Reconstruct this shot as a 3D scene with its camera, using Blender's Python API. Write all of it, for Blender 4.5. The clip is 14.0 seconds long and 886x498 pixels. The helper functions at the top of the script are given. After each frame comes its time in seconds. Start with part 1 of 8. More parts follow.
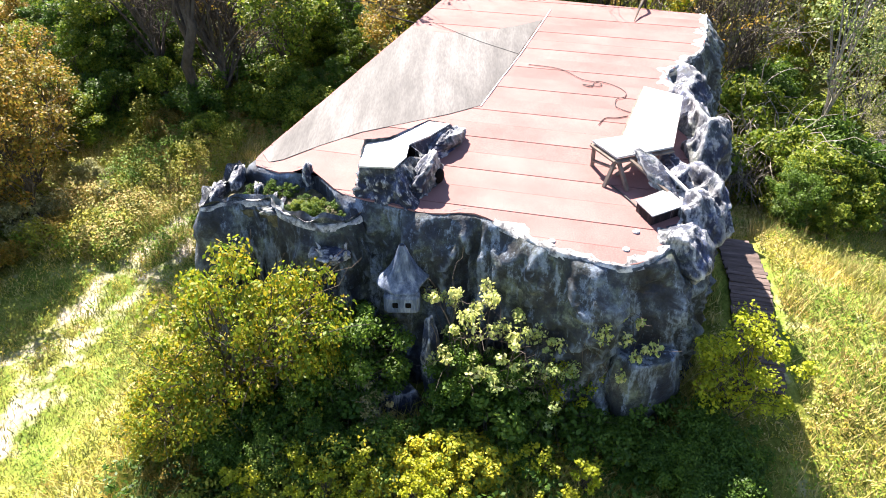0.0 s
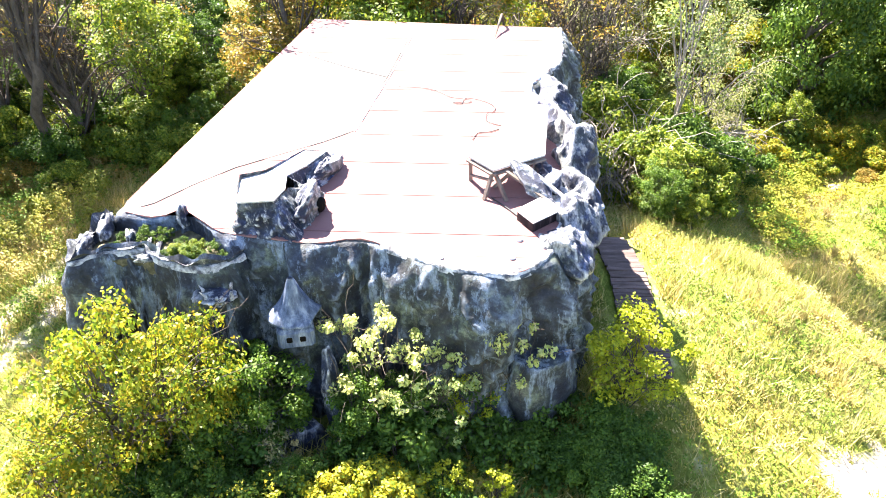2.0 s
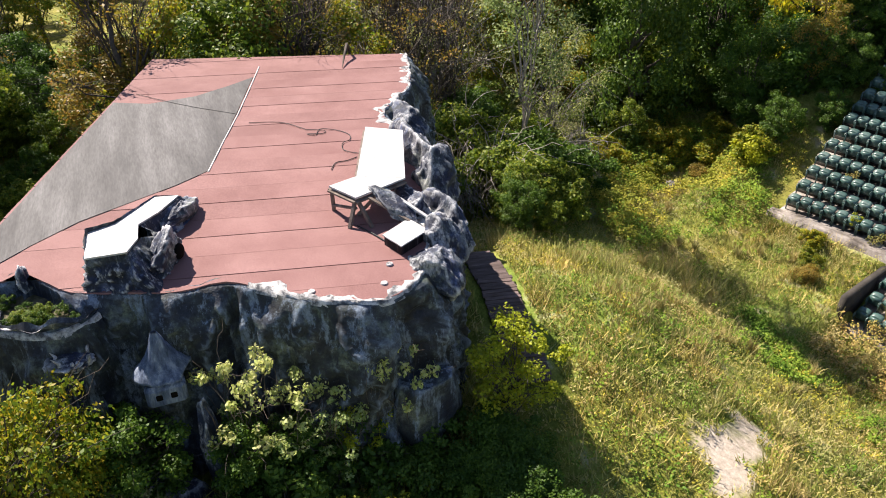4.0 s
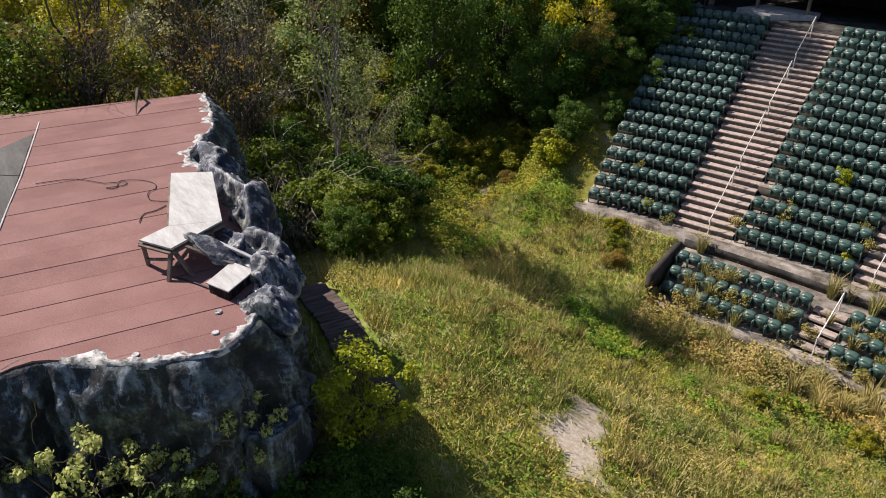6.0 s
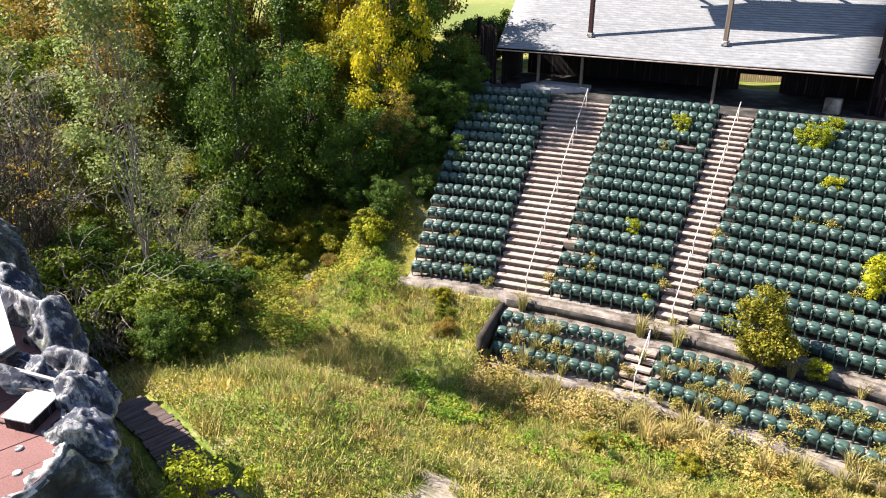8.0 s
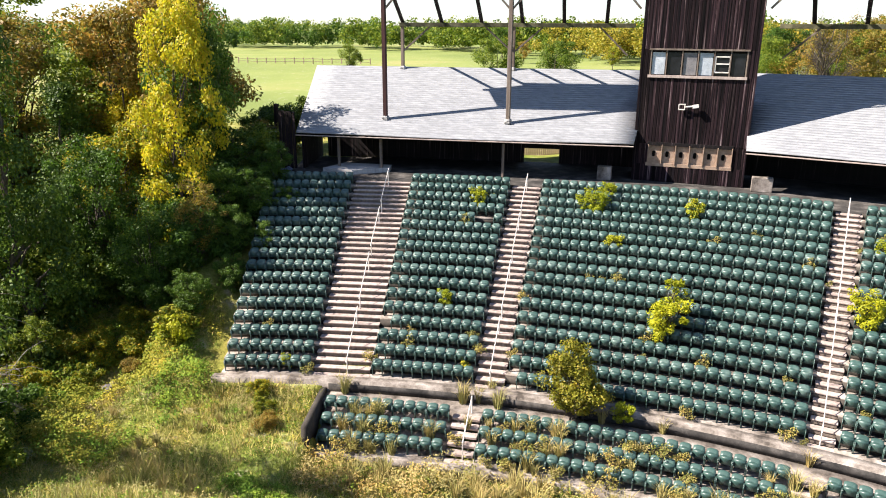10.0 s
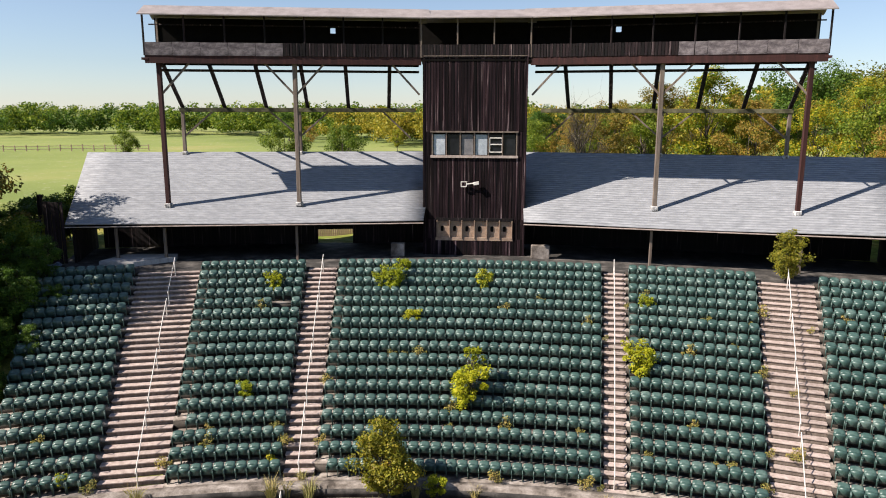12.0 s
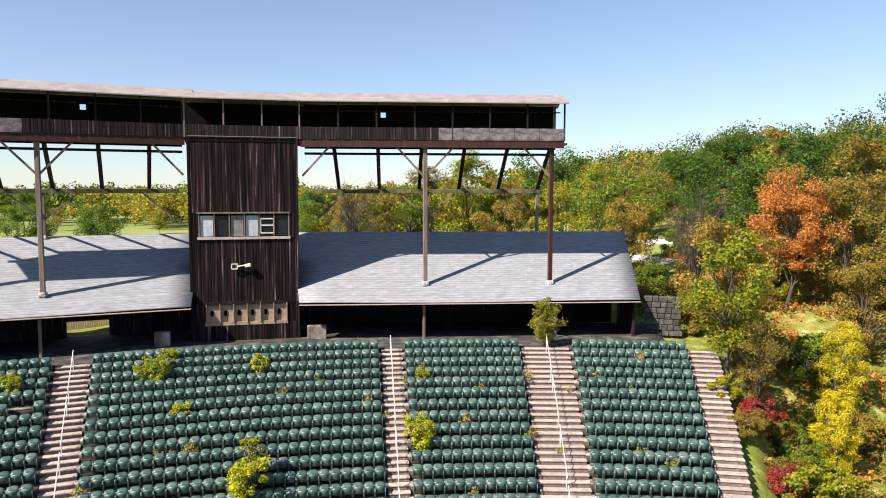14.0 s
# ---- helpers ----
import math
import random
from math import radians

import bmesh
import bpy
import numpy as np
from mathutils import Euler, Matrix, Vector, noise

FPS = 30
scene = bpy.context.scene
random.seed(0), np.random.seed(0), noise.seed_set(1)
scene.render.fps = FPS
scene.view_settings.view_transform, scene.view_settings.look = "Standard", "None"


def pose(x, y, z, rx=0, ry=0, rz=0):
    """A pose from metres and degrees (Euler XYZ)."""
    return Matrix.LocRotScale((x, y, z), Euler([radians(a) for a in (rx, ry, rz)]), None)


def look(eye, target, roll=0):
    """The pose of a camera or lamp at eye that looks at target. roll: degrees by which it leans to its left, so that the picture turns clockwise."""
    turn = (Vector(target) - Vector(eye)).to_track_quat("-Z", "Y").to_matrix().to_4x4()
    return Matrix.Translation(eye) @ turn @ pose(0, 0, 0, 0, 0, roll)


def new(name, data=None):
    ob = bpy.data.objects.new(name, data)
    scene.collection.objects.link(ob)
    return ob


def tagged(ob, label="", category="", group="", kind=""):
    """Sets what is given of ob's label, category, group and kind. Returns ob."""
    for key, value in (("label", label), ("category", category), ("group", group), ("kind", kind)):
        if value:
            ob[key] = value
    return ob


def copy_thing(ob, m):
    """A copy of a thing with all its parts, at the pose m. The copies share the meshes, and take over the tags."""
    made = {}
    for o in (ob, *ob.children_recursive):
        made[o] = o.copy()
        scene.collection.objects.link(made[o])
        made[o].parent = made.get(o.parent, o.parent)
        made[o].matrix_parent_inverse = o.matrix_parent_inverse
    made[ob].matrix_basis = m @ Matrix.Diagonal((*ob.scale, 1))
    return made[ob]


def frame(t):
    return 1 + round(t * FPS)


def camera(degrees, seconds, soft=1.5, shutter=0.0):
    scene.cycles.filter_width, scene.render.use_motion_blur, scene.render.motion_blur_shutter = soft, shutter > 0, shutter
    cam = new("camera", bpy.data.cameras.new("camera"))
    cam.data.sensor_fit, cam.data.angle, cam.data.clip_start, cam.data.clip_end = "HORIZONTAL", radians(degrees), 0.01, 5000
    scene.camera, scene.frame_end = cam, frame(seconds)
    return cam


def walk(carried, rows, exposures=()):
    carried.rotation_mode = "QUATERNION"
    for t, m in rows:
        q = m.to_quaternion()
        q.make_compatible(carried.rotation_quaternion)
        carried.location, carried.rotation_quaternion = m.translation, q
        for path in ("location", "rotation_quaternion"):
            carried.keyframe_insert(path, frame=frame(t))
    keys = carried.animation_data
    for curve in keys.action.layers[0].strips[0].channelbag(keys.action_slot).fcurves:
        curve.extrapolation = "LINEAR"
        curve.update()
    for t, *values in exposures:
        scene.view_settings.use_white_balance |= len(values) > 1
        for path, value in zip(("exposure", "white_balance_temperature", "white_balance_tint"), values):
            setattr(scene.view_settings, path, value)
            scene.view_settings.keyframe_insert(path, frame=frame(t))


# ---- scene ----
cam = camera(63.57, 14.0, soft=1.0)
walk(cam, [
    (0, pose(0, 0, 19, 53.71, 0.09, 91.38)),
    (0.5, pose(0, 0, 19, 54.11, 0.06, 88.72)),
    (1, pose(0, 0, 19, 54.56, 0.03, 86.03)),
    (1.5, pose(0, 0, 19, 55.03, 0.06, 83.23)),
    (2, pose(0, 0, 19, 55.49, 0.02, 80.53)),
    (2.2, pose(0, 0, 19, 55.74, -0.05, 79.45)),
    (4.3, pose(0, 0, 19, 57.87, -0.21, 65.70)),
    (4.5, pose(0, 0, 19, 58.06, -0.16, 63.87)),
    (5, pose(0, 0, 19, 58.36, -0.17, 59.83)),
    (5.5, pose(0, 0, 19, 58.66, -0.13, 55.92)),
    (6, pose(0, 0, 19, 59.67, -0.04, 52.24)),
    (6.5, pose(0, 0, 19, 61.21, -0.03, 48.58)),
    (7, pose(0, 0, 19, 62.90, 0.00, 44.72)),
    (7.5, pose(0, 0, 19, 64.50, -0.02, 40.73)),
    (8, pose(0, 0, 19, 66.10, -0.07, 36.73)),
    (10.3, pose(0, 0, 19, 73.50, -0.16, 18.45)),
    (10.5, pose(0, 0, 19, 74.17, -0.10, 16.76)),
    (11, pose(0, 0, 19, 75.78, -0.17, 12.63)),
    (11.5, pose(0, 0, 19, 77.39, -0.15, 8.59)),
    (12, pose(0, 0, 19, 78.97, -0.14, 4.37)),
    (12.5, pose(0, 0, 19, 80.56, -0.07, -0.05)),
    (13, pose(0, 0, 19, 82.15, -0.05, -4.55)),
    (13.5, pose(0, 0, 19, 83.73, -0.11, -9.12)),
    (14, pose(0, 0, 19, 85.34, -0.09, -13.65)),
], exposures=[(0, 2.45), (0.5, 2.75), (1, 3.12), (1.5, 3.36), (2.1, 3.42), (4.3, 1.18), (5.0, 0.96), (5.6, 0.64), (6.2, 0.72), (7, 1.12), (8.2, 1.64), (10.5, 1.58), (11, 1.33), (12, 0.96), (13.2, 0.88), (14, 1.22)])

# ---- world, sun ----
SUN_TO = Vector((-0.66, -0.275, 0.70)).normalized()
world = bpy.data.worlds.new("sky")
scene.world = world
world.use_nodes = True
wn = world.node_tree
sky = wn.nodes.new("ShaderNodeTexSky")
sky.sky_type = "NISHITA"
sky.sun_disc = False
sky.sun_elevation = radians(44.4)
sky.sun_rotation = radians(247.4)
sky.air_density, sky.dust_density, sky.ozone_density = 1.0, 0.1, 3.0
bg = wn.nodes["Background"]
pale = wn.nodes.new("ShaderNodeHueSaturation")
pale.inputs["Saturation"].default_value = 0.78
wn.links.new(sky.outputs[0], pale.inputs["Color"])
cool = wn.nodes.new("ShaderNodeMix")
cool.data_type, cool.blend_type = "RGBA", "MULTIPLY"
cool.inputs[0].default_value = 1.0
cool.inputs[7].default_value = (0.95, 1.0, 1.12, 1)
wn.links.new(pale.outputs[0], cool.inputs[6])
wn.links.new(cool.outputs[2], bg.inputs[0])
bg.inputs[1].default_value = 0.06
sun = new("sun", bpy.data.lights.new("sun", "SUN"))
sun.data.energy = 5.0
sun.data.angle = radians(0.55)
sun.data.color = (1.0, 0.9, 0.81)
sun.matrix_world = look((0, 0, 0), -SUN_TO)


# ---- materials ----
def nodes_of(name):
    m = bpy.data.materials.new(name)
    m.use_nodes = True
    t = m.node_tree
    b = t.nodes["Principled BSDF"]
    return m, t, b


def noise_node(t, scale, detail=4.0, rough=0.6, stretch=None, coord="Object", shift=False):
    tc = t.nodes.new("ShaderNodeTexCoord")
    n = t.nodes.new("ShaderNodeTexNoise")
    n.inputs["Scale"].default_value = scale
    n.inputs["Detail"].default_value = detail
    n.inputs["Roughness"].default_value = rough
    src = tc.outputs[coord]
    if stretch:
        mp = t.nodes.new("ShaderNodeMapping")
        mp.inputs["Scale"].default_value = stretch
        t.links.new(src, mp.inputs["Vector"])
        src = mp.outputs[0]
    if shift:
        oi = t.nodes.new("ShaderNodeObjectInfo")
        mul = t.nodes.new("ShaderNodeVectorMath")
        mul.operation = "SCALE"
        mul.inputs[0].default_value = (37.0, 91.0, 53.0)
        t.links.new(oi.outputs["Random"], mul.inputs["Scale"])
        add = t.nodes.new("ShaderNodeVectorMath")
        t.links.new(src, add.inputs[0])
        t.links.new(mul.outputs[0], add.inputs[1])
        src = add.outputs[0]
    t.links.new(src, n.inputs["Vector"])
    return n


def ramp_node(t, fac, stops):
    r = t.nodes.new("ShaderNodeValToRGB")
    e = r.color_ramp.elements
    while len(e) < len(stops):
        e.new(0.5)
    for el, (p, c) in zip(e, stops):
        el.position = p
        el.color = (*c, 1)
    t.links.new(fac, r.inputs[0])
    return r


def mix_col(t, fac, a, b, mode="MIX"):
    m = t.nodes.new("ShaderNodeMix")
    m.data_type = "RGBA"
    m.blend_type = mode
    if isinstance(fac, float):
        m.inputs[0].default_value = fac
    else:
        t.links.new(fac, m.inputs[0])
    for s, v in ((6, a), (7, b)):
        if isinstance(v, tuple):
            m.inputs[s].default_value = (*v, 1)
        else:
            t.links.new(v, m.inputs[s])
    return m.outputs[2]


def surface(name, stops, scale=2.0, fine=25.0, rough=0.85, bump=0.3, stretch=None, metal=0.0, island=0.0, coord="Object", spec=0.3, obj=0.0, dist=0.02):
    """Procedural surface: broad stains through a ramp, fine grain over it, bump from both."""
    m, t, b = nodes_of(name)
    n1 = noise_node(t, scale, 5, 0.62, stretch, coord, obj > 0)
    n2 = noise_node(t, fine, 4, 0.7, stretch, coord, obj > 0)
    r = ramp_node(t, n1.outputs[0], stops)
    grain = ramp_node(t, n2.outputs[0], [(0.25, (0.55, 0.55, 0.55)), (0.75, (1.35, 1.35, 1.35))])
    col = mix_col(t, 0.75, r.outputs[0], grain.outputs[0], "MULTIPLY")
    if island or obj:
        if island:
            g = t.nodes.new("ShaderNodeNewGeometry").outputs["Random Per Island"]
        else:
            g = t.nodes.new("ShaderNodeObjectInfo").outputs["Random"]
        v = island or obj
        rr = ramp_node(t, g, [(0.0, (1 - v,) * 3), (1.0, (1 + v,) * 3)])
        col = mix_col(t, 1.0, col, rr.outputs[0], "MULTIPLY")
    t.links.new(col, b.inputs["Base Color"])
    b.inputs["Roughness"].default_value = rough
    b.inputs["Metallic"].default_value = metal
    b.inputs["Specular IOR Level"].default_value = spec
    if bump:
        bp = t.nodes.new("ShaderNodeBump")
        bp.inputs["Strength"].default_value = bump
        bp.inputs["Distance"].default_value = dist
        t.links.new(n2.outputs[0], bp.inputs["Height"])
        t.links.new(bp.outputs[0], b.inputs["Normal"])
    return m


def leaf_mat(name, colours, trans=0.35, upright=False):
    """Leaves: a colour per leaf out of a ramp, part of the light shining through."""
    m, t, b = nodes_of(name)
    g = t.nodes.new("ShaderNodeNewGeometry").outputs["Random Per Island"]
    n = len(colours)
    r = ramp_node(t, g, [(i / max(1, n - 1), c) for i, c in enumerate(colours)])
    big = noise_node(t, 0.55, 2)
    patches = [(0.3, (0.58, 0.74, 0.5)), (0.5, (0.95, 0.98, 0.8)), (0.7, (1.32, 1.18, 0.95))] if upright else [(0.3, (0.72, 0.72, 0.72)), (0.7, (1.2, 1.2, 1.2))]
    rb = ramp_node(t, big.outputs[0], patches)
    col = mix_col(t, 1.0, r.outputs[0], rb.outputs[0], "MULTIPLY")
    oi = t.nodes.new("ShaderNodeObjectInfo").outputs["Random"]
    ro = ramp_node(t, oi, [(0.0, (0.8, 0.86, 0.8)), (1.0, (1.25, 1.15, 1.1))])
    col = mix_col(t, 1.0, col, ro.outputs[0], "MULTIPLY")
    t.links.new(col, b.inputs["Base Color"])
    b.inputs["Roughness"].default_value = 0.55
    b.inputs["Specular IOR Level"].default_value = 0.3
    tr = t.nodes.new("ShaderNodeBsdfTranslucent")
    t.links.new(col, tr.inputs[0])
    if upright:
        g2 = t.nodes.new("ShaderNodeNewGeometry")
        up = t.nodes.new("ShaderNodeVectorMath")
        up.inputs[1].default_value = (0.0, 0.0, 0.55)
        t.links.new(g2.outputs["Normal"], up.inputs[0])
        un = t.nodes.new("ShaderNodeVectorMath")
        un.operation = "NORMALIZE"
        t.links.new(up.outputs[0], un.inputs[0])
        t.links.new(un.outputs[0], b.inputs["Normal"])
        b.inputs["Specular IOR Level"].default_value = 0.1
    mx = t.nodes.new("ShaderNodeMixShader")
    mx.inputs[0].default_value = trans
    t.links.new(b.outputs[0], mx.inputs[1])
    t.links.new(tr.outputs[0], mx.inputs[2])
    t.links.new(mx.outputs[0], t.nodes["Material Output"].inputs["Surface"])
    return m


M = {}
M["red_roof"] = surface("red_mineral_roofing", [(0.3, (0.185, 0.094, 0.086)), (0.55, (0.23, 0.124, 0.114)), (0.8, (0.28, 0.16, 0.148))], 0.5, 30, 0.8, 0.08, obj=0.05, spec=0.15, dist=0.004)
M["grey_roof"] = surface("grey_worn_roofing", [(0.3, (0.06, 0.056, 0.054)), (0.5, (0.098, 0.093, 0.089)), (0.7, (0.15, 0.143, 0.138))], 0.8, 14, 0.72, 0.2, stretch=(0.25, 1.6, 1.0), spec=0.15, dist=0.008)
M["white_rim"] = surface("chalky_white_render", [(0.38, (0.09, 0.09, 0.095)), (0.47, (0.3, 0.295, 0.29)), (0.6, (0.6, 0.58, 0.56))], 4.5, 30, 0.85, 0.6, dist=0.03)
M["ply"] = surface("weathered_white_plywood", [(0.3, (0.33, 0.315, 0.3)), (0.5, (0.43, 0.42, 0.41)), (0.7, (0.52, 0.51, 0.5))], 1.5, 30, 0.8, 0.15, stretch=(1, 4, 1))
M["post_wood"] = surface("weathered_grey_brown_timber", [(0.3, (0.10, 0.075, 0.06)), (0.6, (0.20, 0.16, 0.13)), (0.8, (0.30, 0.25, 0.21))], 1.2, 22, 0.85, 0.3, stretch=(4, 4, 0.4))
M["dark_wood"] = surface("dark_weathered_siding", [(0.36, (0.003, 0.002, 0.002)), (0.5, (0.009, 0.005, 0.006)), (0.6, (0.022, 0.012, 0.013)), (0.7, (0.17, 0.13, 0.13))], 1.1, 20, 0.85, 0.35, stretch=(7, 7, 0.22), obj=0.8)
M["tower_board"] = surface("near_black_purple_siding", [(0.38, (0.004, 0.003, 0.004)), (0.5, (0.013, 0.007, 0.009)), (0.6, (0.036, 0.02, 0.023)), (0.7, (0.2, 0.155, 0.155))], 1.1, 22, 0.9, 0.35, stretch=(8, 8, 0.2), obj=0.75, spec=0.15)
M["curtain_dim"] = surface("grey_board_in_window", [(0.3, (0.12, 0.12, 0.13)), (0.7, (0.24, 0.23, 0.23))], 2, 20, 0.8, 0.05)
M["grey_siding"] = surface("sun_greyed_siding_sheets", [(0.35, (0.06, 0.05, 0.055)), (0.5, (0.14, 0.12, 0.125)), (0.65, (0.24, 0.21, 0.215))], 1.4, 20, 0.9, 0.3, stretch=(1.2, 1.2, 2.5))
M["mossy_wood"] = surface("mossy_grey_timber", [(0.35, (0.03, 0.028, 0.018)), (0.5, (0.075, 0.072, 0.04)), (0.65, (0.15, 0.14, 0.085))], 1.3, 20, 0.9, 0.3, stretch=(1, 1, 1))
M["walk_wood"] = surface("brown_weathered_planks", [(0.3, (0.06, 0.042, 0.036)), (0.6, (0.13, 0.095, 0.085)), (0.8, (0.22, 0.17, 0.155))], 1.2, 22, 0.9, 0.3, stretch=(4, 1, 1), obj=0.25)
M["red_wood"] = surface("reddish_painted_timber", [(0.3, (0.025, 0.009, 0.008)), (0.6, (0.05, 0.017, 0.015)), (0.8, (0.1, 0.04, 0.034))], 1.1, 20, 0.75, 0.3, stretch=(4, 4, 0.4))
M["pale_wood"] = surface("sun_bleached_boards", [(0.3, (0.26, 0.20, 0.175)), (0.55, (0.40, 0.325, 0.29)), (0.8, (0.5, 0.43, 0.39))], 1.3, 26, 0.85, 0.3, stretch=(3, 3, 1), obj=0.16)
M["concrete"] = surface("weathered_pale_concrete", [(0.34, (0.07, 0.058, 0.048)), (0.47, (0.19, 0.162, 0.138)), (0.66, (0.36, 0.32, 0.285))], 1.3, 12, 0.9, 0.5)
# dark concrete; on the concourse this colour holds the roof's shade
M["darkened"] = surface("dark_concrete", [(0.34, (0.02, 0.019, 0.018)), (0.5, (0.05, 0.046, 0.042)), (0.68, (0.12, 0.108, 0.098))], 1.1, 12, 0.9, 0.4)
# dark brown; on the terrace risers it holds the shade between rows
M["under"] = surface("dark_brown_under_stands", [(0.3, (0.03, 0.026, 0.022)), (0.7, (0.07, 0.06, 0.05))], 1.0, 12, 0.95, 0.2)
M["seat"] = surface("dark_green_moulded_plastic", [(0.3, (0.022, 0.052, 0.044)), (0.5, (0.045, 0.09, 0.077)), (0.7, (0.11, 0.16, 0.14))], 1.3, 40, 0.4, 0.08, spec=0.55)
M["rail"] = surface("white_painted_pipe", [(0.3, (0.5, 0.46, 0.42)), (0.6, (0.74, 0.7, 0.65))], 3, 30, 0.5, 0.1)
M["shingle"] = surface("pale_grey_asphalt_shingle", [(0.3, (0.185, 0.192, 0.205)), (0.5, (0.245, 0.253, 0.267)), (0.7, (0.315, 0.323, 0.338))], 1.6, 18, 0.85, 0.3, stretch=(1.0, 2.2, 2.2), obj=0.03)
M["metal_roof"] = surface("weathered_galvanised_roof", [(0.3, (0.2, 0.175, 0.165)), (0.7, (0.32, 0.28, 0.27))], 1.2, 18, 0.55, 0.1)
# shade of interiors and holes, put into a near-black colour
M["void"] = surface("interior_shade_black", [(0.3, (0.003, 0.0025, 0.002)), (0.7, (0.007, 0.006, 0.005))], 2, 20, 0.9, 0.1, spec=0.1)
M["bark"] = surface("rough_grey_bark", [(0.3, (0.045, 0.035, 0.028)), (0.6, (0.10, 0.082, 0.066)), (0.85, (0.17, 0.145, 0.12))], 2.5, 14, 0.95, 0.6, stretch=(2, 2, 0.5))
M["pale_bark"] = surface("bleached_dead_bark", [(0.3, (0.16, 0.14, 0.12)), (0.6, (0.3, 0.265, 0.23)), (0.85, (0.42, 0.385, 0.345))], 2.5, 14, 0.9, 0.4)
M["cable"] = surface("black_rubber_cable", [(0.3, (0.012, 0.012, 0.013)), (0.7, (0.03, 0.03, 0.03))], 3, 30, 0.6, 0.05)
M["glass_dark"] = surface("dusty_dark_pane", [(0.3, (0.008, 0.008, 0.01)), (0.7, (0.02, 0.022, 0.026))], 2, 30, 0.3, 0.0, spec=0.25)
M["curtain"] = surface("pale_blue_board_in_window", [(0.3, (0.3, 0.34, 0.38)), (0.7, (0.5, 0.54, 0.58))], 2, 20, 0.7, 0.05)
M["tan_board"] = surface("tan_particle_board", [(0.3, (0.22, 0.15, 0.11)), (0.6, (0.36, 0.26, 0.19)), (0.8, (0.46, 0.36, 0.28))], 3, 30, 0.85, 0.1)
M["wall_stone"] = surface("dark_lichened_stone", [(0.3, (0.03, 0.028, 0.027)), (0.55, (0.075, 0.07, 0.066)), (0.8, (0.17, 0.16, 0.15))], 2.2, 16, 0.95, 0.6, obj=0.3)
M["gravel"] = surface("pale_gravel", [(0.3, (0.3, 0.28, 0.26)), (0.6, (0.5, 0.48, 0.46)), (0.8, (0.62, 0.6, 0.58))], 1.2, 14, 0.95, 0.5)
M["stone"] = surface("grey_field_stone", [(0.3, (0.09, 0.08, 0.078)), (0.6, (0.18, 0.165, 0.16)), (0.85, (0.28, 0.26, 0.255))], 1.8, 16, 0.9, 0.6)
M["litter"] = surface("twig_litter_and_moss", [(0.36, (0.035, 0.035, 0.02)), (0.5, (0.12, 0.11, 0.06)), (0.64, (0.24, 0.2, 0.13))], 3.0, 30, 0.95, 0.8, dist=0.05)

# leaves
M["lf_green"] = leaf_mat("mid_green_leaves", [(0.06, 0.115, 0.01), (0.115, 0.185, 0.016), (0.19, 0.25, 0.024), (0.28, 0.31, 0.035)], 0.45)
M["lf_dark"] = leaf_mat("deep_green_leaves", [(0.038, 0.085, 0.01), (0.07, 0.14, 0.014), (0.12, 0.2, 0.022)], 0.42)
M["lf_lime"] = leaf_mat("yellow_green_leaves", [(0.1, 0.165, 0.014), (0.2, 0.26, 0.018), (0.33, 0.33, 0.02), (0.46, 0.31, 0.025)], 0.45)
M["lf_mid"] = leaf_mat("dark_green_needles", [(0.035, 0.08, 0.012), (0.075, 0.135, 0.016), (0.14, 0.21, 0.026)], 0.35)
M["wd_green"] = leaf_mat("low_green_weed_leaves", [(0.09, 0.16, 0.022), (0.15, 0.24, 0.034), (0.23, 0.31, 0.05)], 0.2, True)
M["wd_lime"] = leaf_mat("low_yellow_green_weed_leaves", [(0.19, 0.21, 0.03), (0.29, 0.28, 0.045), (0.4, 0.34, 0.06)], 0.12, True)
M["wd_olive"] = leaf_mat("low_olive_brown_weed_leaves", [(0.17, 0.175, 0.045), (0.27, 0.245, 0.08), (0.37, 0.28, 0.11), (0.42, 0.29, 0.14)], 0.15, True)
M["lf_yellow"] = leaf_mat("golden_autumn_leaves", [(0.28, 0.33, 0.02), (0.46, 0.46, 0.02), (0.6, 0.52, 0.02), (0.52, 0.38, 0.03)], 0.45)
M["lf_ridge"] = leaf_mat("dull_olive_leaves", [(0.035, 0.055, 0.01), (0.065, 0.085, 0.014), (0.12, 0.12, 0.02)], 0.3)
M["lf_bushy"] = leaf_mat("yellowing_olive_leaves", [(0.14, 0.15, 0.015), (0.23, 0.23, 0.022), (0.34, 0.31, 0.03), (0.4, 0.3, 0.04)], 0.4)
M["lf_olive"] = leaf_mat("olive_turning_leaves", [(0.13, 0.13, 0.018), (0.21, 0.185, 0.028), (0.3, 0.22, 0.036), (0.36, 0.2, 0.042)], 0.38)
M["lf_rust"] = leaf_mat("rust_red_autumn_leaves", [(0.42, 0.11, 0.03), (0.55, 0.19, 0.05), (0.58, 0.29, 0.06), (0.4, 0.22, 0.05)], 0.38)
M["lf_red"] = leaf_mat("crimson_leaves", [(0.24, 0.018, 0.02), (0.34, 0.04, 0.035), (0.28, 0.08, 0.04)], 0.35)
M["lf_silver"] = leaf_mat("grey_green_willow_leaves", [(0.17, 0.2, 0.085), (0.28, 0.29, 0.13), (0.4, 0.4, 0.19)], 0.42)
M["lf_willow"] = leaf_mat("green_willow_leaves", [(0.15, 0.2, 0.055), (0.26, 0.31, 0.095), (0.4, 0.43, 0.16)], 0.45)
M["lf_bright"] = leaf_mat("bright_yellow_green_leaves", [(0.26, 0.32, 0.018), (0.4, 0.43, 0.022), (0.52, 0.5, 0.03)], 0.45)
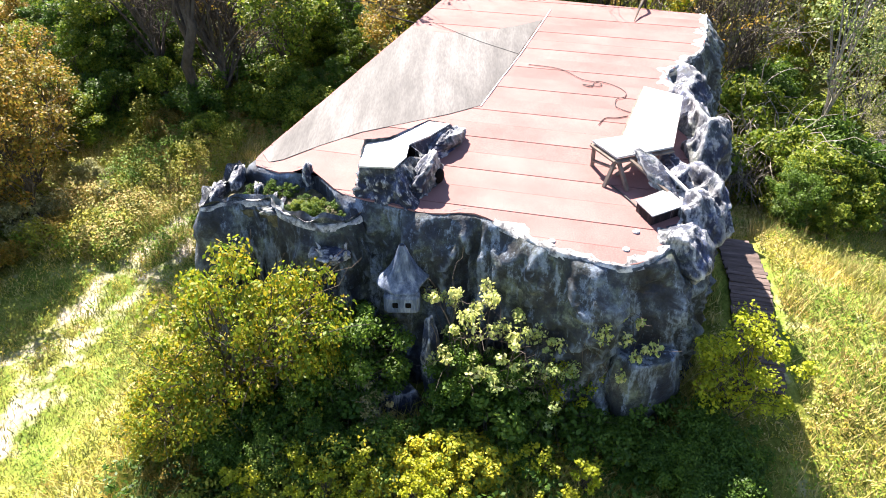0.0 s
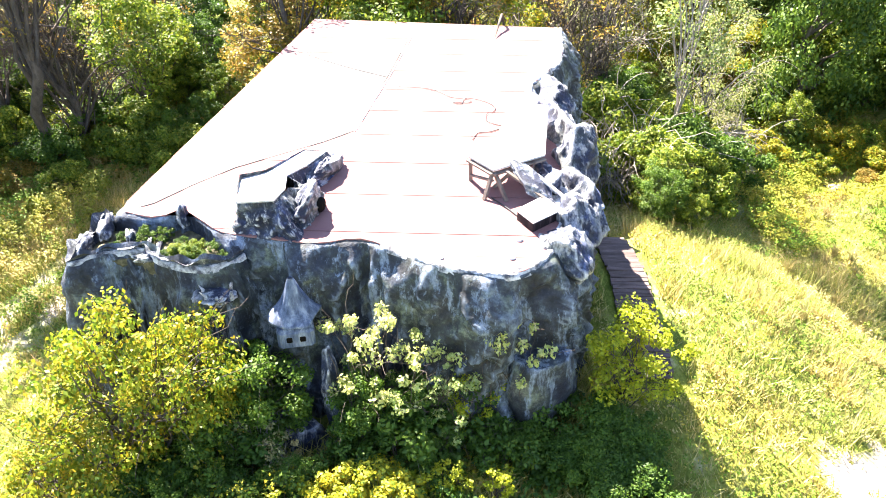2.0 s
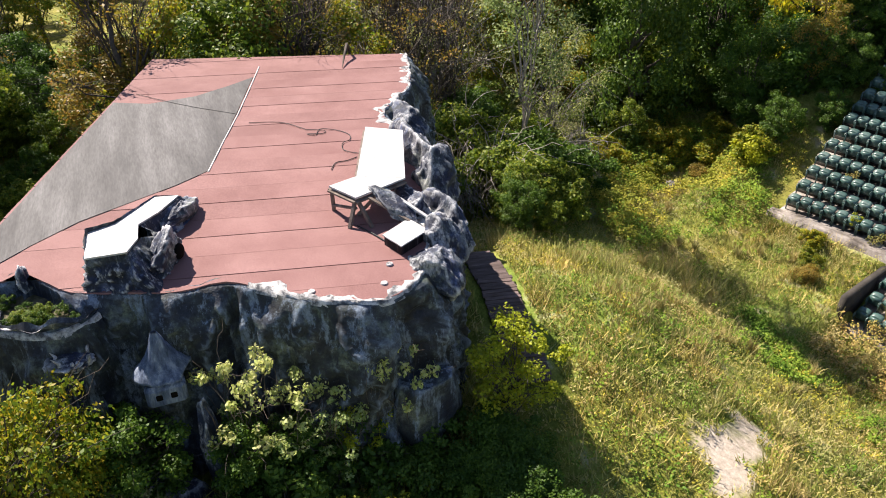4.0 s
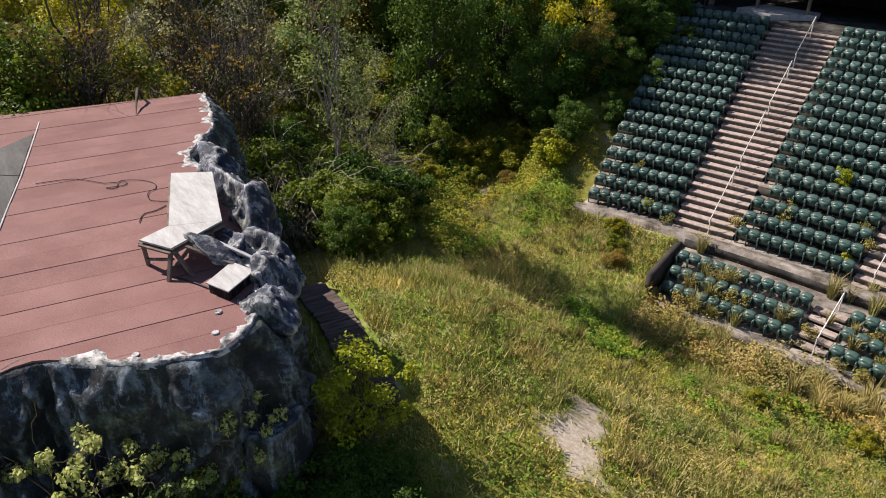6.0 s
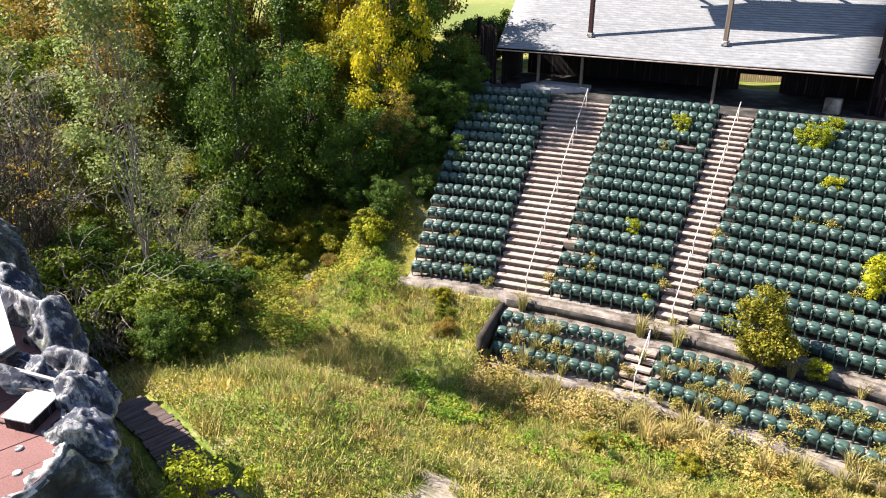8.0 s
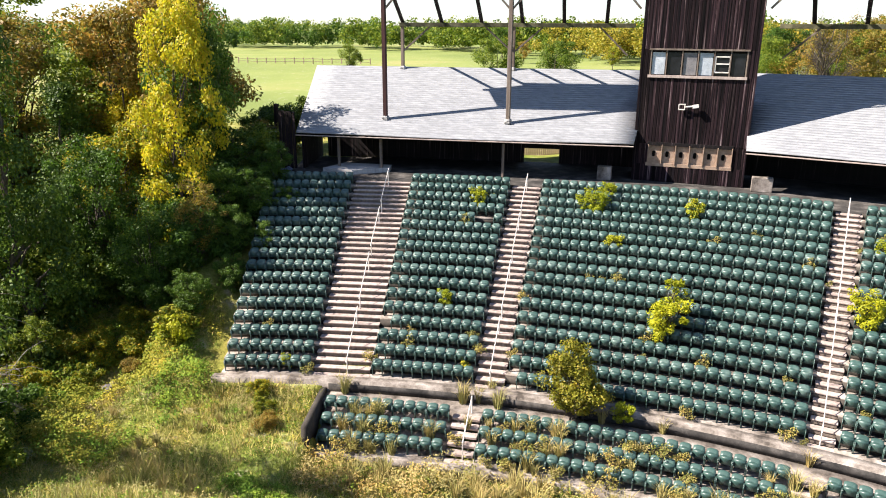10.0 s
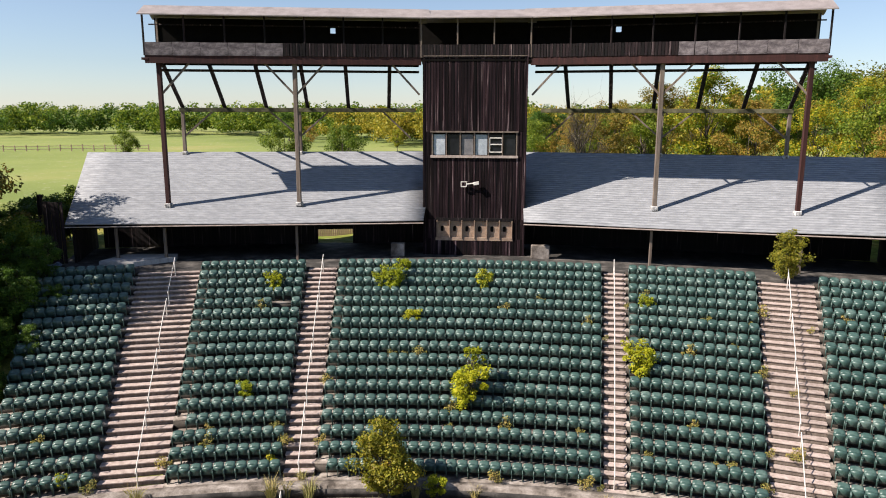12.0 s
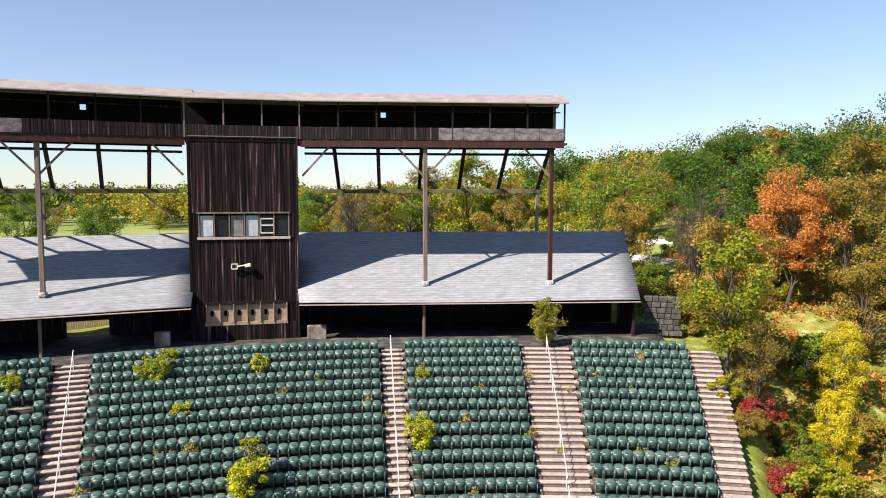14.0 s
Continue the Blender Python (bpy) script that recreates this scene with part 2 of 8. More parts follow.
M["lf_pale"] = leaf_mat("pale_green_leaves", [(0.3, 0.38, 0.1), (0.44, 0.5, 0.17), (0.56, 0.58, 0.27)], 0.4)
M["gold_rod"] = leaf_mat("goldenrod_flowers", [(0.5, 0.46, 0.03), (0.62, 0.48, 0.02), (0.3, 0.37, 0.04), (0.22, 0.3, 0.04)], 0.3)
M["dry"] = leaf_mat("dry_straw", [(0.3, 0.23, 0.11), (0.42, 0.33, 0.16), (0.52, 0.42, 0.24)], 0.12, True)
M["tuft"] = leaf_mat("bleached_grass_blades", [(0.36, 0.27, 0.14), (0.47, 0.37, 0.2), (0.4, 0.33, 0.16), (0.28, 0.26, 0.09)], 0.15, True)
M["grass"] = leaf_mat("meadow_grass", [(0.16, 0.19, 0.045), (0.26, 0.27, 0.07), (0.39, 0.345, 0.115), (0.52, 0.43, 0.22), (0.19, 0.22, 0.05)], 0.12, True)


# ---- mesh helpers ----
def link(name, me, material, parent=None, label=""):
    ob = new(name, me)
    if material is not None and not me.materials:
        for mm in (material if isinstance(material, (list, tuple)) else [material]):
            me.materials.append(mm)
    if parent is not None:
        ob.parent = parent
    if label:
        ob["label"] = label
    return ob


def part(name, bm, material, parent, label=""):
    """Links a bmesh as one mesh object under a thing or a part."""
    me = bpy.data.meshes.new(name)
    bm.to_mesh(me)
    bm.free()
    return link(name, me, material, parent, label)


def from_arrays(name, verts, quads=None, tris=None, smooth=False):
    """A mesh straight from numpy arrays of places and corner indices."""
    me = bpy.data.meshes.new(name)
    verts = np.asarray(verts, np.float32).reshape(-1, 3)
    q = np.asarray(quads if quads is not None else [], np.int32).reshape(-1, 4)
    r = np.asarray(tris if tris is not None else [], np.int32).reshape(-1, 3)
    loops = np.concatenate([q.ravel(), r.ravel()])
    tot = np.concatenate([np.full(len(q), 4, np.int32), np.full(len(r), 3, np.int32)])
    start = np.concatenate([[0], np.cumsum(tot)[:-1]]).astype(np.int32)
    me.vertices.add(len(verts))
    me.vertices.foreach_set("co", verts.ravel())
    me.loops.add(len(loops))
    me.loops.foreach_set("vertex_index", loops)
    me.polygons.add(len(tot))
    me.polygons.foreach_set("loop_start", start)
    me.polygons.foreach_set("loop_total", tot)
    if smooth:
        me.polygons.foreach_set("use_smooth", np.ones(len(tot), bool))
    me.update(calc_edges=True)
    return me


def empty(name, place=(0, 0, 0), label="", category="", group="", kind=""):
    ob = new(name)
    ob.location = place
    return tagged(ob, label, category, group, kind)


def box_bm(bm, cx, cy, cz, sx, sy, sz, rz=0.0, bevel=0.0):
    """A block of the given size, turned about z, added to bm."""
    r = bmesh.ops.create_cube(bm, size=1.0, matrix=pose(cx, cy, cz, 0, 0, rz) @ Matrix.Diagonal((sx, sy, sz, 1)))
    if bevel:
        es = list({e for vv in r["verts"] for e in vv.link_edges})
        bmesh.ops.bevel(bm, geom=es, offset=bevel, segments=1, affect="EDGES")
    return bm


def beam_bm(bm, a, b, w, d):
    """A squared timber from a to b, w wide and d deep."""
    a, b = Vector(a), Vector(b)
    v = b - a
    m = Matrix.Translation((a + b) / 2) @ v.to_track_quat("Z", "X").to_matrix().to_4x4()
    r = bmesh.ops.create_cube(bm, size=1.0, matrix=m @ Matrix.Diagonal((w, d, v.length, 1)))
    es = list({e for vv in r["verts"] for e in vv.link_edges})
    bmesh.ops.bevel(bm, geom=es, offset=min(w, d) * 0.06, segments=1, affect="EDGES")
    return bm


def beam(name, a, b, w, d, material, parent, label=""):
    return part(name, beam_bm(bmesh.new(), a, b, w, d), material, parent, label)


def tube_arrays(pts, rads, sides=6):
    """Tapered tube through pts: places and quads."""
    pts = np.asarray(pts, float)
    n = len(pts)
    tang = np.gradient(pts, axis=0)
    tang /= np.linalg.norm(tang, axis=1)[:, None] + 1e-9
    ref = np.where(np.abs(tang[:, 2:3]) > 0.9, np.array([[1.0, 0, 0]]), np.array([[0, 0, 1.0]]))
    u = np.cross(tang, ref)
    u /= np.linalg.norm(u, axis=1)[:, None] + 1e-9
    w = np.cross(tang, u)
    a = np.linspace(0, 2 * np.pi, sides, endpoint=False)
    ring = np.cos(a)[None, :, None] * u[:, None] + np.sin(a)[None, :, None] * w[:, None]
    v = pts[:, None] + ring * np.asarray(rads)[:, None, None]
    i, j = np.meshgrid(np.arange(n - 1), np.arange(sides), indexing="ij")
    j2 = (j + 1) % sides
    q = np.stack([i * sides + j, i * sides + j2, (i + 1) * sides + j2, (i + 1) * sides + j], -1).reshape(-1, 4)
    return v.reshape(-1, 3), q


def tube_part(name, pts, radius, material, parent, sides=6, label=""):
    v, q = tube_arrays(pts, np.full(len(pts), radius), sides)
    return link(name, from_arrays(name, v, q, smooth=True), material, parent, label)


class Heap:
    """Gathers many small meshes into one."""

    def __init__(self):
        self.v, self.q, self.t, self.n = [], [], [], 0

    def add(self, v, q=None, t=None):
        if q is not None and len(q):
            self.q.append(np.asarray(q) + self.n)
        if t is not None and len(t):
            self.t.append(np.asarray(t) + self.n)
        self.v.append(np.asarray(v).reshape(-1, 3))
        self.n += len(self.v[-1])

    def mesh(self, name, smooth=False):
        return from_arrays(name, np.concatenate(self.v), np.concatenate(self.q) if self.q else None, np.concatenate(self.t) if self.t else None, smooth)

# ---- plan ----
CX, CY = -1.55, -25.65          # centre of the curved rows
R0, DR = 56.67, 0.778           # radius of the front row's seat backs, row depth
SECTIONS = [(-21.4, -16.9), (-13.7, -8.5), (-6.8, 6.6), (7.9, 13.8), (16.5, 22.2)]
AISLES = [(-16.8, -13.8), (-8.4, -6.9), (6.7, 7.8), (13.9, 16.4), (22.3, 23.8)]
NROW = 17
DECK = 9.5


def row_r(k):
    return R0 + DR * k


def row_z(k):
    """Height of the tread of row k."""
    return 19 - 16.1 + 0.5008 * k - 0.0039 * k * k - 0.84


def polar(a, r, z=0.0):
    a = radians(a)
    return Vector((CX + r * math.sin(a), CY + r * math.cos(a), z))


def smooth(e0, e1, x):
    t = np.clip((np.asarray(x, float) - e0) / (e1 - e0), 0, 1)
    return t * t * (3 - 2 * t)


def ground_z(x, y):
    """The lie of the land: arena floor at 0, the meadow behind the stand at 9.2."""
    x, y = np.asarray(x, float), np.asarray(y, float)
    r = np.hypot(x - CX, y - CY)
    a = np.degrees(np.arctan2(x - CX, y - CY))
    inside = 1 - smooth(24.2, 27.5, np.abs(a))
    stand = 8.5 * np.clip((r - 54.6) / 14.6, 0, 1) + 0.65 * smooth(70, 76, r)
    side = 9.15 * smooth(25, 60, y + 0.1 * np.abs(x + 1.5))
    h = inside * stand + (1 - inside) * side
    h = h + 2.0 * (1 - smooth(11, 25, y)) * (1 - smooth(12, 60, x)) + 1.3 * smooth(46, 54.5, r) * (1 - smooth(55.4, 57.5, r)) * (1 - smooth(-16.1, -15.7, a)) * smooth(-34, -25, a)
    bank = np.interp(x, [-27, -21, -17, -14.5, -11.5, -8, 0, 8], [0, 2.5, 3.7, 3.6, 3.0, 2.4, 1.2, 0])
    front = np.interp(x, [-30, -22, -15, -4, 4], [0, 0.4, 2.7, 2.7, 0])
    h = h + front * smooth(-12.5, -7.5, y) * (1 - smooth(4, 8, y)) + bank * smooth(4, 8, y) * (1 - smooth(9.2, 22, y))
    bumps = 0.12 * np.sin(x * 0.31 + 1.3) * np.cos(y * 0.27) + 0.06 * np.sin(x * 0.9 + y * 0.7)
    far = smooth(90, 400, np.hypot(x, y))
    hill = 9.0 * smooth(30, 92, x) * smooth(-40, 60, y) * (1 - smooth(150, 260, y))
    h = h - 1.1 * np.exp(-((x + 14.5) ** 2 + (y - 59.5) ** 2) / 18.0)
    return h + bumps * (1 - inside * smooth(50, 54, r)) * (1 - far) + far * 0.4 * np.sin(x * 0.006) * np.cos(y * 0.005) + hill


LANE_L = [(-60, 0.5), (-40, -5.6), (-27.1, -10.8), (-24.1, -12.0), (-21.6, -13.1), (-17.8, -14.2), (-16.2, -15.0), (-13.5, -17), (-11, -22)]
LANE_R = [(-60, 2.4), (-40, -3.6), (-26.5, -9.2), (-23.4, -10.7), (-20.6, -11.8), (-18.1, -12.6), (-14.7, -13.2), (-12.9, -13.4), (-10, -15.5), (-7.5, -21)]


def line_dist(x, y, pts):
    d = np.full(np.shape(x), 1e9)
    for (ax, ay), (bx, by) in zip(pts[:-1], pts[1:]):
        t = np.clip(((x - ax) * (bx - ax) + (y - ay) * (by - ay)) / ((bx - ax) ** 2 + (by - ay) ** 2), 0, 1)
        d = np.minimum(d, np.hypot(x - ax - t * (bx - ax), y - ay - t * (by - ay)))
    return d


def bareness(x, y):
    """How worn the turf is: wheel ruts, the sandy patch in the arena, thin strips by the walk."""
    lanes = np.minimum(line_dist(x, y, LANE_L), line_dist(x, y, LANE_R))
    b = 0.66 * (1 - smooth(0.2, 0.75, lanes))
    for px, py, sx, sy, rot in ((-9.3, 12.1, 2.7, 0.95, -0.8), (-9.5, -20, 2.6, 3.2, 0.4)):
        c, s = math.cos(rot), math.sin(rot)
        u, v = (x - px) * c + (y - py) * s, -(x - px) * s + (y - py) * c
        v = v + 0.3 * sx / 2.7 * np.sin(u * 2.1 + 0.5) + 0.16 * np.sin(u * 5.3) + 0.1 * np.sin(v * 7 + u * 3)
        b = np.maximum(b, 1.15 * (1 - smooth(0.1, 1.35, np.hypot(u / sx, v / sy))))
    return b


# ---- ground ----
def build_ground():
    near_x = np.arange(-52, 34, 0.5)
    near_y = np.arange(-34, 36, 0.5)
    grow = lambda s: s + np.cumsum(0.6 * 1.19 ** np.arange(1, 46))
    gx = np.concatenate([-grow(52.0)[::-1], near_x, grow(34.0)])
    gy = np.concatenate([-grow(34.0)[::-1], near_y, grow(36.0)])
    X, Y = np.meshgrid(gx, gy, indexing="ij")
    Z = ground_z(X, Y)
    v = np.stack([X, Y, Z], -1).reshape(-1, 3)
    n, m = X.shape
    i, j = np.meshgrid(np.arange(n - 1), np.arange(m - 1), indexing="ij")
    q = np.stack([i * m + j, (i + 1) * m + j, (i + 1) * m + j + 1, i * m + j + 1], -1).reshape(-1, 4)
    me = from_arrays("ground", v, q, smooth=True)
    at = me.attributes.new("bare", "FLOAT", "POINT")
    at.data.foreach_set("value", bareness(X, Y).ravel().astype(np.float32))
    mat, t, b = nodes_of("turf_and_bare_earth")
    big = noise_node(t, 0.13, 4)
    mid = noise_node(t, 0.9, 5, 0.65)
    fine = noise_node(t, 9.0, 5, 0.7)
    turf = ramp_node(t, mid.outputs[0], [(0.3, (0.075, 0.09, 0.02)), (0.5, (0.19, 0.19, 0.05)), (0.7, (0.36, 0.32, 0.13))])
    lush = ramp_node(t, big.outputs[0], [(0.4, (0.7, 0.95, 0.6)), (0.62, (1.25, 1.1, 1.0))])
    c = mix_col(t, 1.0, turf.outputs[0], lush.outputs[0], "MULTIPLY")
    speck = ramp_node(t, fine.outputs[0], [(0.3, (0.45, 0.45, 0.4)), (0.7, (1.4, 1.4, 1.35))])
    c = mix_col(t, 0.8, c, speck.outputs[0], "MULTIPLY")
    # mown meadow far behind the stand
    geo = t.nodes.new("ShaderNodeNewGeometry")
    sep = t.nodes.new("ShaderNodeSeparateXYZ")
    t.links.new(geo.outputs["Position"], sep.inputs[0])
    mr = t.nodes.new("ShaderNodeMapRange")
    mr.inputs["From Min"].default_value, mr.inputs["From Max"].default_value = 56, 75
    t.links.new(sep.outputs["Y"], mr.inputs["Value"])
    mead = noise_node(t, 0.02, 4)
    mcol = ramp_node(t, mead.outputs[0], [(0.35, (0.14, 0.18, 0.05)), (0.55, (0.2, 0.235, 0.07)), (0.7, (0.28, 0.26, 0.1))])
    c = mix_col(t, mr.outputs[0], c, mcol.outputs[0])
    att = t.nodes.new("ShaderNodeAttribute")
    att.attribute_name = "bare"
    sub = t.nodes.new("ShaderNodeMath")
    sub.operation = "ADD"
    wob = t.nodes.new("ShaderNodeMath")
    wob.operation = "MULTIPLY_ADD"
    wob.inputs[1].default_value, wob.inputs[2].default_value = 3.0, -1.5
    t.links.new(mid.outputs[0], wob.inputs[0])
    t.links.new(att.outputs["Fac"], sub.inputs[0])
    t.links.new(wob.outputs[0], sub.inputs[1])
    sr = ramp_node(t, sub.outputs[0], [(0.25, (0, 0, 0)), (0.85, (1, 1, 1))])
    sand = ramp_node(t, fine.outputs[0], [(0.3, (0.28, 0.23, 0.175)), (0.7, (0.52, 0.45, 0.37))])
    c = mix_col(t, sr.outputs[0], c, sand.outputs[0])
    t.links.new(c, b.inputs["Base Color"])
    b.inputs["Roughness"].default_value = 0.95
    b.inputs["Specular IOR Level"].default_value = 0.1
    bp = t.nodes.new("ShaderNodeBump")
    bp.inputs["Strength"].default_value, bp.inputs["Distance"].default_value = 0.6, 0.05
    t.links.new(fine.outputs[0], bp.inputs["Height"])
    t.links.new(bp.outputs[0], b.inputs["Normal"])
    tagged(link("ground", me, mat), "uneven meadow turf with worn sandy wheel ruts", "ground", kind="structure")


build_ground()

# ---- the stage block ----
DECK_RIM = [(-32.2, -0.35), (-17.3, -5.42), (-16.69, -5.48), (-16.35, -4.96), (-16.2, -4.48), (-16.5, -4.05), (-15.85, -3.45), (-15.3, -3.0), (-15.0, -2.4), (-14.72, -1.6), (-14.44, -0.95), (-14.38, -0.4), (-14.4, 0.4), (-13.7, 1.3), (-12.95, 2.2),
            (-12.6, 2.9), (-12.4, 3.6), (-12.75, 4.4), (-13.7, 5.1), (-15.2, 5.6), (-16.5, 6.3), (-19.0, 6.8), (-21.7, 7.0), (-23.1, 7.0), (-25.5, 8.8), (-29.2, 9.95)]


def rim_points(step=0.12, first=1, last=25):
    """The irregular front and side rim of the deck, evenly spaced along a smooth line."""
    pts = [Vector(p) for p in DECK_RIM[first:last + 1]]
    out = []
    for i in range(len(pts) - 1):
        p0, p1, p2, p3 = pts[max(0, i - 1)], pts[i], pts[i + 1], pts[min(len(pts) - 1, i + 2)]
        n = max(2, int((p2 - p1).length / step))
        for s in range(n):
            u = s / n
            out.append(0.5 * ((2 * p1) + (p2 - p0) * u + (2 * p0 - 5 * p1 + 4 * p2 - p3) * u * u + (3 * p1 - p0 - 3 * p2 + p3) * u ** 3))
    out.append(pts[-1])
    return np.array([tuple(p) for p in out])


def rock_material(name, lo, mid_c, hi, white, scale, drips, edge):
    """Painted render: blue-black hollows, grey fields, streaks running down, ridges worn white."""
    m, t, b = nodes_of(name)
    big = noise_node(t, scale * 0.35, 5, 0.7)
    mid = noise_node(t, scale, 7, 0.72)
    drip = noise_node(t, scale * 1.1, 7, 0.78, (1.7, 1.7, 0.3))
    fine = noise_node(t, scale * 9, 5, 0.75)
    base = ramp_node(t, mid.outputs[0], [(0.36, lo), (0.47, tuple(0.5 * (x + y) for x, y in zip(lo, mid_c))), (0.52, mid_c), (0.6, hi)])
    tint = ramp_node(t, big.outputs[0], [(0.36, (0.5, 0.66, 1.15)), (0.48, (0.95, 1, 1)), (0.56, (1.1, 1.12, 0.7)), (0.66, (1.5, 1.3, 1.0))])
    c = mix_col(t, 1.0, base.outputs[0], tint.outputs[0], "MULTIPLY")
    st = ramp_node(t, drip.outputs[0], [(0.53, (0, 0, 0)), (0.6, (drips,) * 3)])
    c = mix_col(t, st.outputs[0], c, white)
    dk = ramp_node(t, drip.outputs[0], [(0.36, (0.85,) * 3), (0.43, (0, 0, 0))])
    c = mix_col(t, dk.outputs[0], c, lo)
    geo = t.nodes.new("ShaderNodeNewGeometry")
    ed = ramp_node(t, geo.outputs["Pointiness"], [(0.525, (0, 0, 0)), (0.6, (edge,) * 3)])
    c = mix_col(t, ed.outputs[0], c, tuple(min(0.62, x * 1.3) for x in white))
    g = ramp_node(t, fine.outputs[0], [(0.3, (0.35, 0.35, 0.36)), (0.7, (1.6, 1.6, 1.58))])
    c = mix_col(t, 0.85, c, g.outputs[0], "MULTIPLY")
    t.links.new(c, b.inputs["Base Color"])
    b.inputs["Roughness"].default_value = 0.75
    bp = t.nodes.new("ShaderNodeBump")
    bp.inputs["Strength"].default_value, bp.inputs["Distance"].default_value = 0.9, 0.11
    t.links.new(mid.outputs[0], bp.inputs["Height"])
    bf = t.nodes.new("ShaderNodeBump")
    bf.inputs["Strength"].default_value, bf.inputs["Distance"].default_value = 0.5, 0.015
    t.links.new(fine.outputs[0], bf.inputs["Height"])
    t.links.new(bp.outputs[0], bf.inputs["Normal"])
    t.links.new(bf.outputs[0], b.inputs["Normal"])
    return m


M["rock"] = rock_material("painted_artificial_rock", (0.006, 0.007, 0.011), (0.03, 0.036, 0.047), (0.1, 0.115, 0.12), (0.27, 0.33, 0.41), 1.0, 0.5, 0.45)
M["crag"] = rock_material("navy_and_white_painted_crag", (0.008, 0.01, 0.022), (0.026, 0.034, 0.062), (0.11, 0.12, 0.16), (0.5, 0.5, 0.5), 1.7, 0.5, 0.8)


def ridged(p, scale, octaves=5):
    v, amp, tot = 0.0, 1.0, 0.0
    q = Vector(p) * scale
    for _ in range(octaves):
        v += amp * (1 - 2 * abs(noise.noise(q)))
        tot += amp
        q = q * 2.03 + Vector((3.1, 1.7, 5.2))
        amp *= 0.52
    return v / tot


def rock_skin(rim, top, foot, rows=72, batter=0.55, rough=0.55, lip=0.16, seed=0.0):
    """A craggy skin hung from a rim line down to foot: folds, ledges and a ragged lip."""
    n = len(rim)
    tang = np.gradient(rim, axis=0)
    tang /= np.linalg.norm(tang, axis=1)[:, None]
    nor = np.stack([tang[:, 1], -tang[:, 0]], 1)
    kern = np.ones(15) / 15
    nor = np.stack([np.convolve(np.pad(nor[:, c], 7, mode="edge"), kern, "valid") for c in (0, 1)], 1)
    nor /= np.linalg.norm(nor, axis=1)[:, None]
    V = np.zeros((n, rows, 3))
    for i in range(n):
        for j in range(rows):
            f = j / (rows - 1)
            z = top + (foot - top) * f ** 1.15
            p = Vector((rim[i, 0] + seed, rim[i, 1], z * 0.75))
            fold = ridged(Vector((p.x, p.y, p.z * 0.4)), 0.34, 2)
            d = Vector((p.x, p.y, p.z * 0.4)) + Vector((0.35 * noise.noise(p * 0.9), 0.35 * noise.noise(p * 0.9 + Vector((7, 1, 3))), 0))
            cr = (0.26 - abs(noise.noise(d * 1.0))) * 0.85 + (0.24 - abs(noise.noise(d * 2.3 + Vector((5, 2, 9))))) * 0.5 + (0.22 - abs(noise.noise(p * 4.6))) * 0.24 + (0.2 - abs(noise.noise(p * 9.5))) * 0.1
            o = batter * f + rough * (fold * 1.0 + 0.15) * min(1, f * 5 + 0.12) + cr * rough * 2.2 * min(1, f * 7 + 0.15) + 0.33 * rough * math.sin(f * 3.1)
            o = max(o, 0.03 + 0.45 * rough * f)
            zz = z
            if j == 0:
                zz = top + lip * (0.7 + 1.1 * noise.noise(p * 2.2))
                o = -0.1 + 0.12 * noise.noise(p * 3)
            V[i, j] = (rim[i, 0] + nor[i, 0] * o, rim[i, 1] + nor[i, 1] * o, zz)
    ii, jj = np.meshgrid(np.arange(n - 1), np.arange(rows - 1), indexing="ij")
    q = np.stack([ii * rows + jj, ii * rows + jj + 1, (ii + 1) * rows + jj + 1, (ii + 1) * rows + jj], -1).reshape(-1, 4)
    return V.reshape(-1, 3), q


def ribbon(rim, inner, outer, z, wob=0.1):
    """The pale rendered lip that edges the deck."""
    tang = np.gradient(rim, axis=0)
    tang /= np.linalg.norm(tang, axis=1)[:, None]
    nor = np.stack([tang[:, 1], -tang[:, 0]], 1)
    cols = 6
    n = len(rim)
    V = np.zeros((n, cols, 3))
    for i in range(n):
        w = 1 + 1.6 * noise.noise(Vector((rim[i, 0] * 1.1, rim[i, 1] * 1.1, 4))) + 2.2 * noise.noise(Vector((rim[i, 0] * 3.6, rim[i, 1] * 3.6, 9)))
        for j in range(cols):
            u = j / (cols - 1)
            o = -inner * max(0.15, w) + (inner * max(0.15, w) + outer) * u
            bump = 0.012 + 0.07 * noise.noise(Vector((rim[i, 0] * 4, rim[i, 1] * 4, u * 3)))
            V[i, j] = (rim[i, 0] + nor[i, 0] * o, rim[i, 1] + nor[i, 1] * o, z + (bump if 0 < j < cols - 1 else (-0.03 if j == 0 else -0.15)))
    ii, jj = np.meshgrid(np.arange(n - 1), np.arange(cols - 1), indexing="ij")
    q = np.stack([ii * cols + jj, ii * cols + jj + 1, (ii + 1) * cols + jj + 1, (ii + 1) * cols + jj], -1).reshape(-1, 4)
    return V.reshape(-1, 3), q


def slab(bm, poly, z0, z1):
    if len(poly) < 3:
        return
    vs = [bm.verts.new((x, y, z1)) for x, y in poly]
    f = bm.faces.new(vs)
    f.normal_update()
    if f.normal.z < 0:
        f.normal_flip()
    r = bmesh.ops.extrude_face_region(bm, geom=[f])
    for g in r["geom"]:
        if isinstance(g, bmesh.types.BMVert):
            g.co.z = z0
    bmesh.ops.recalc_face_normals(bm, faces=bm.faces)


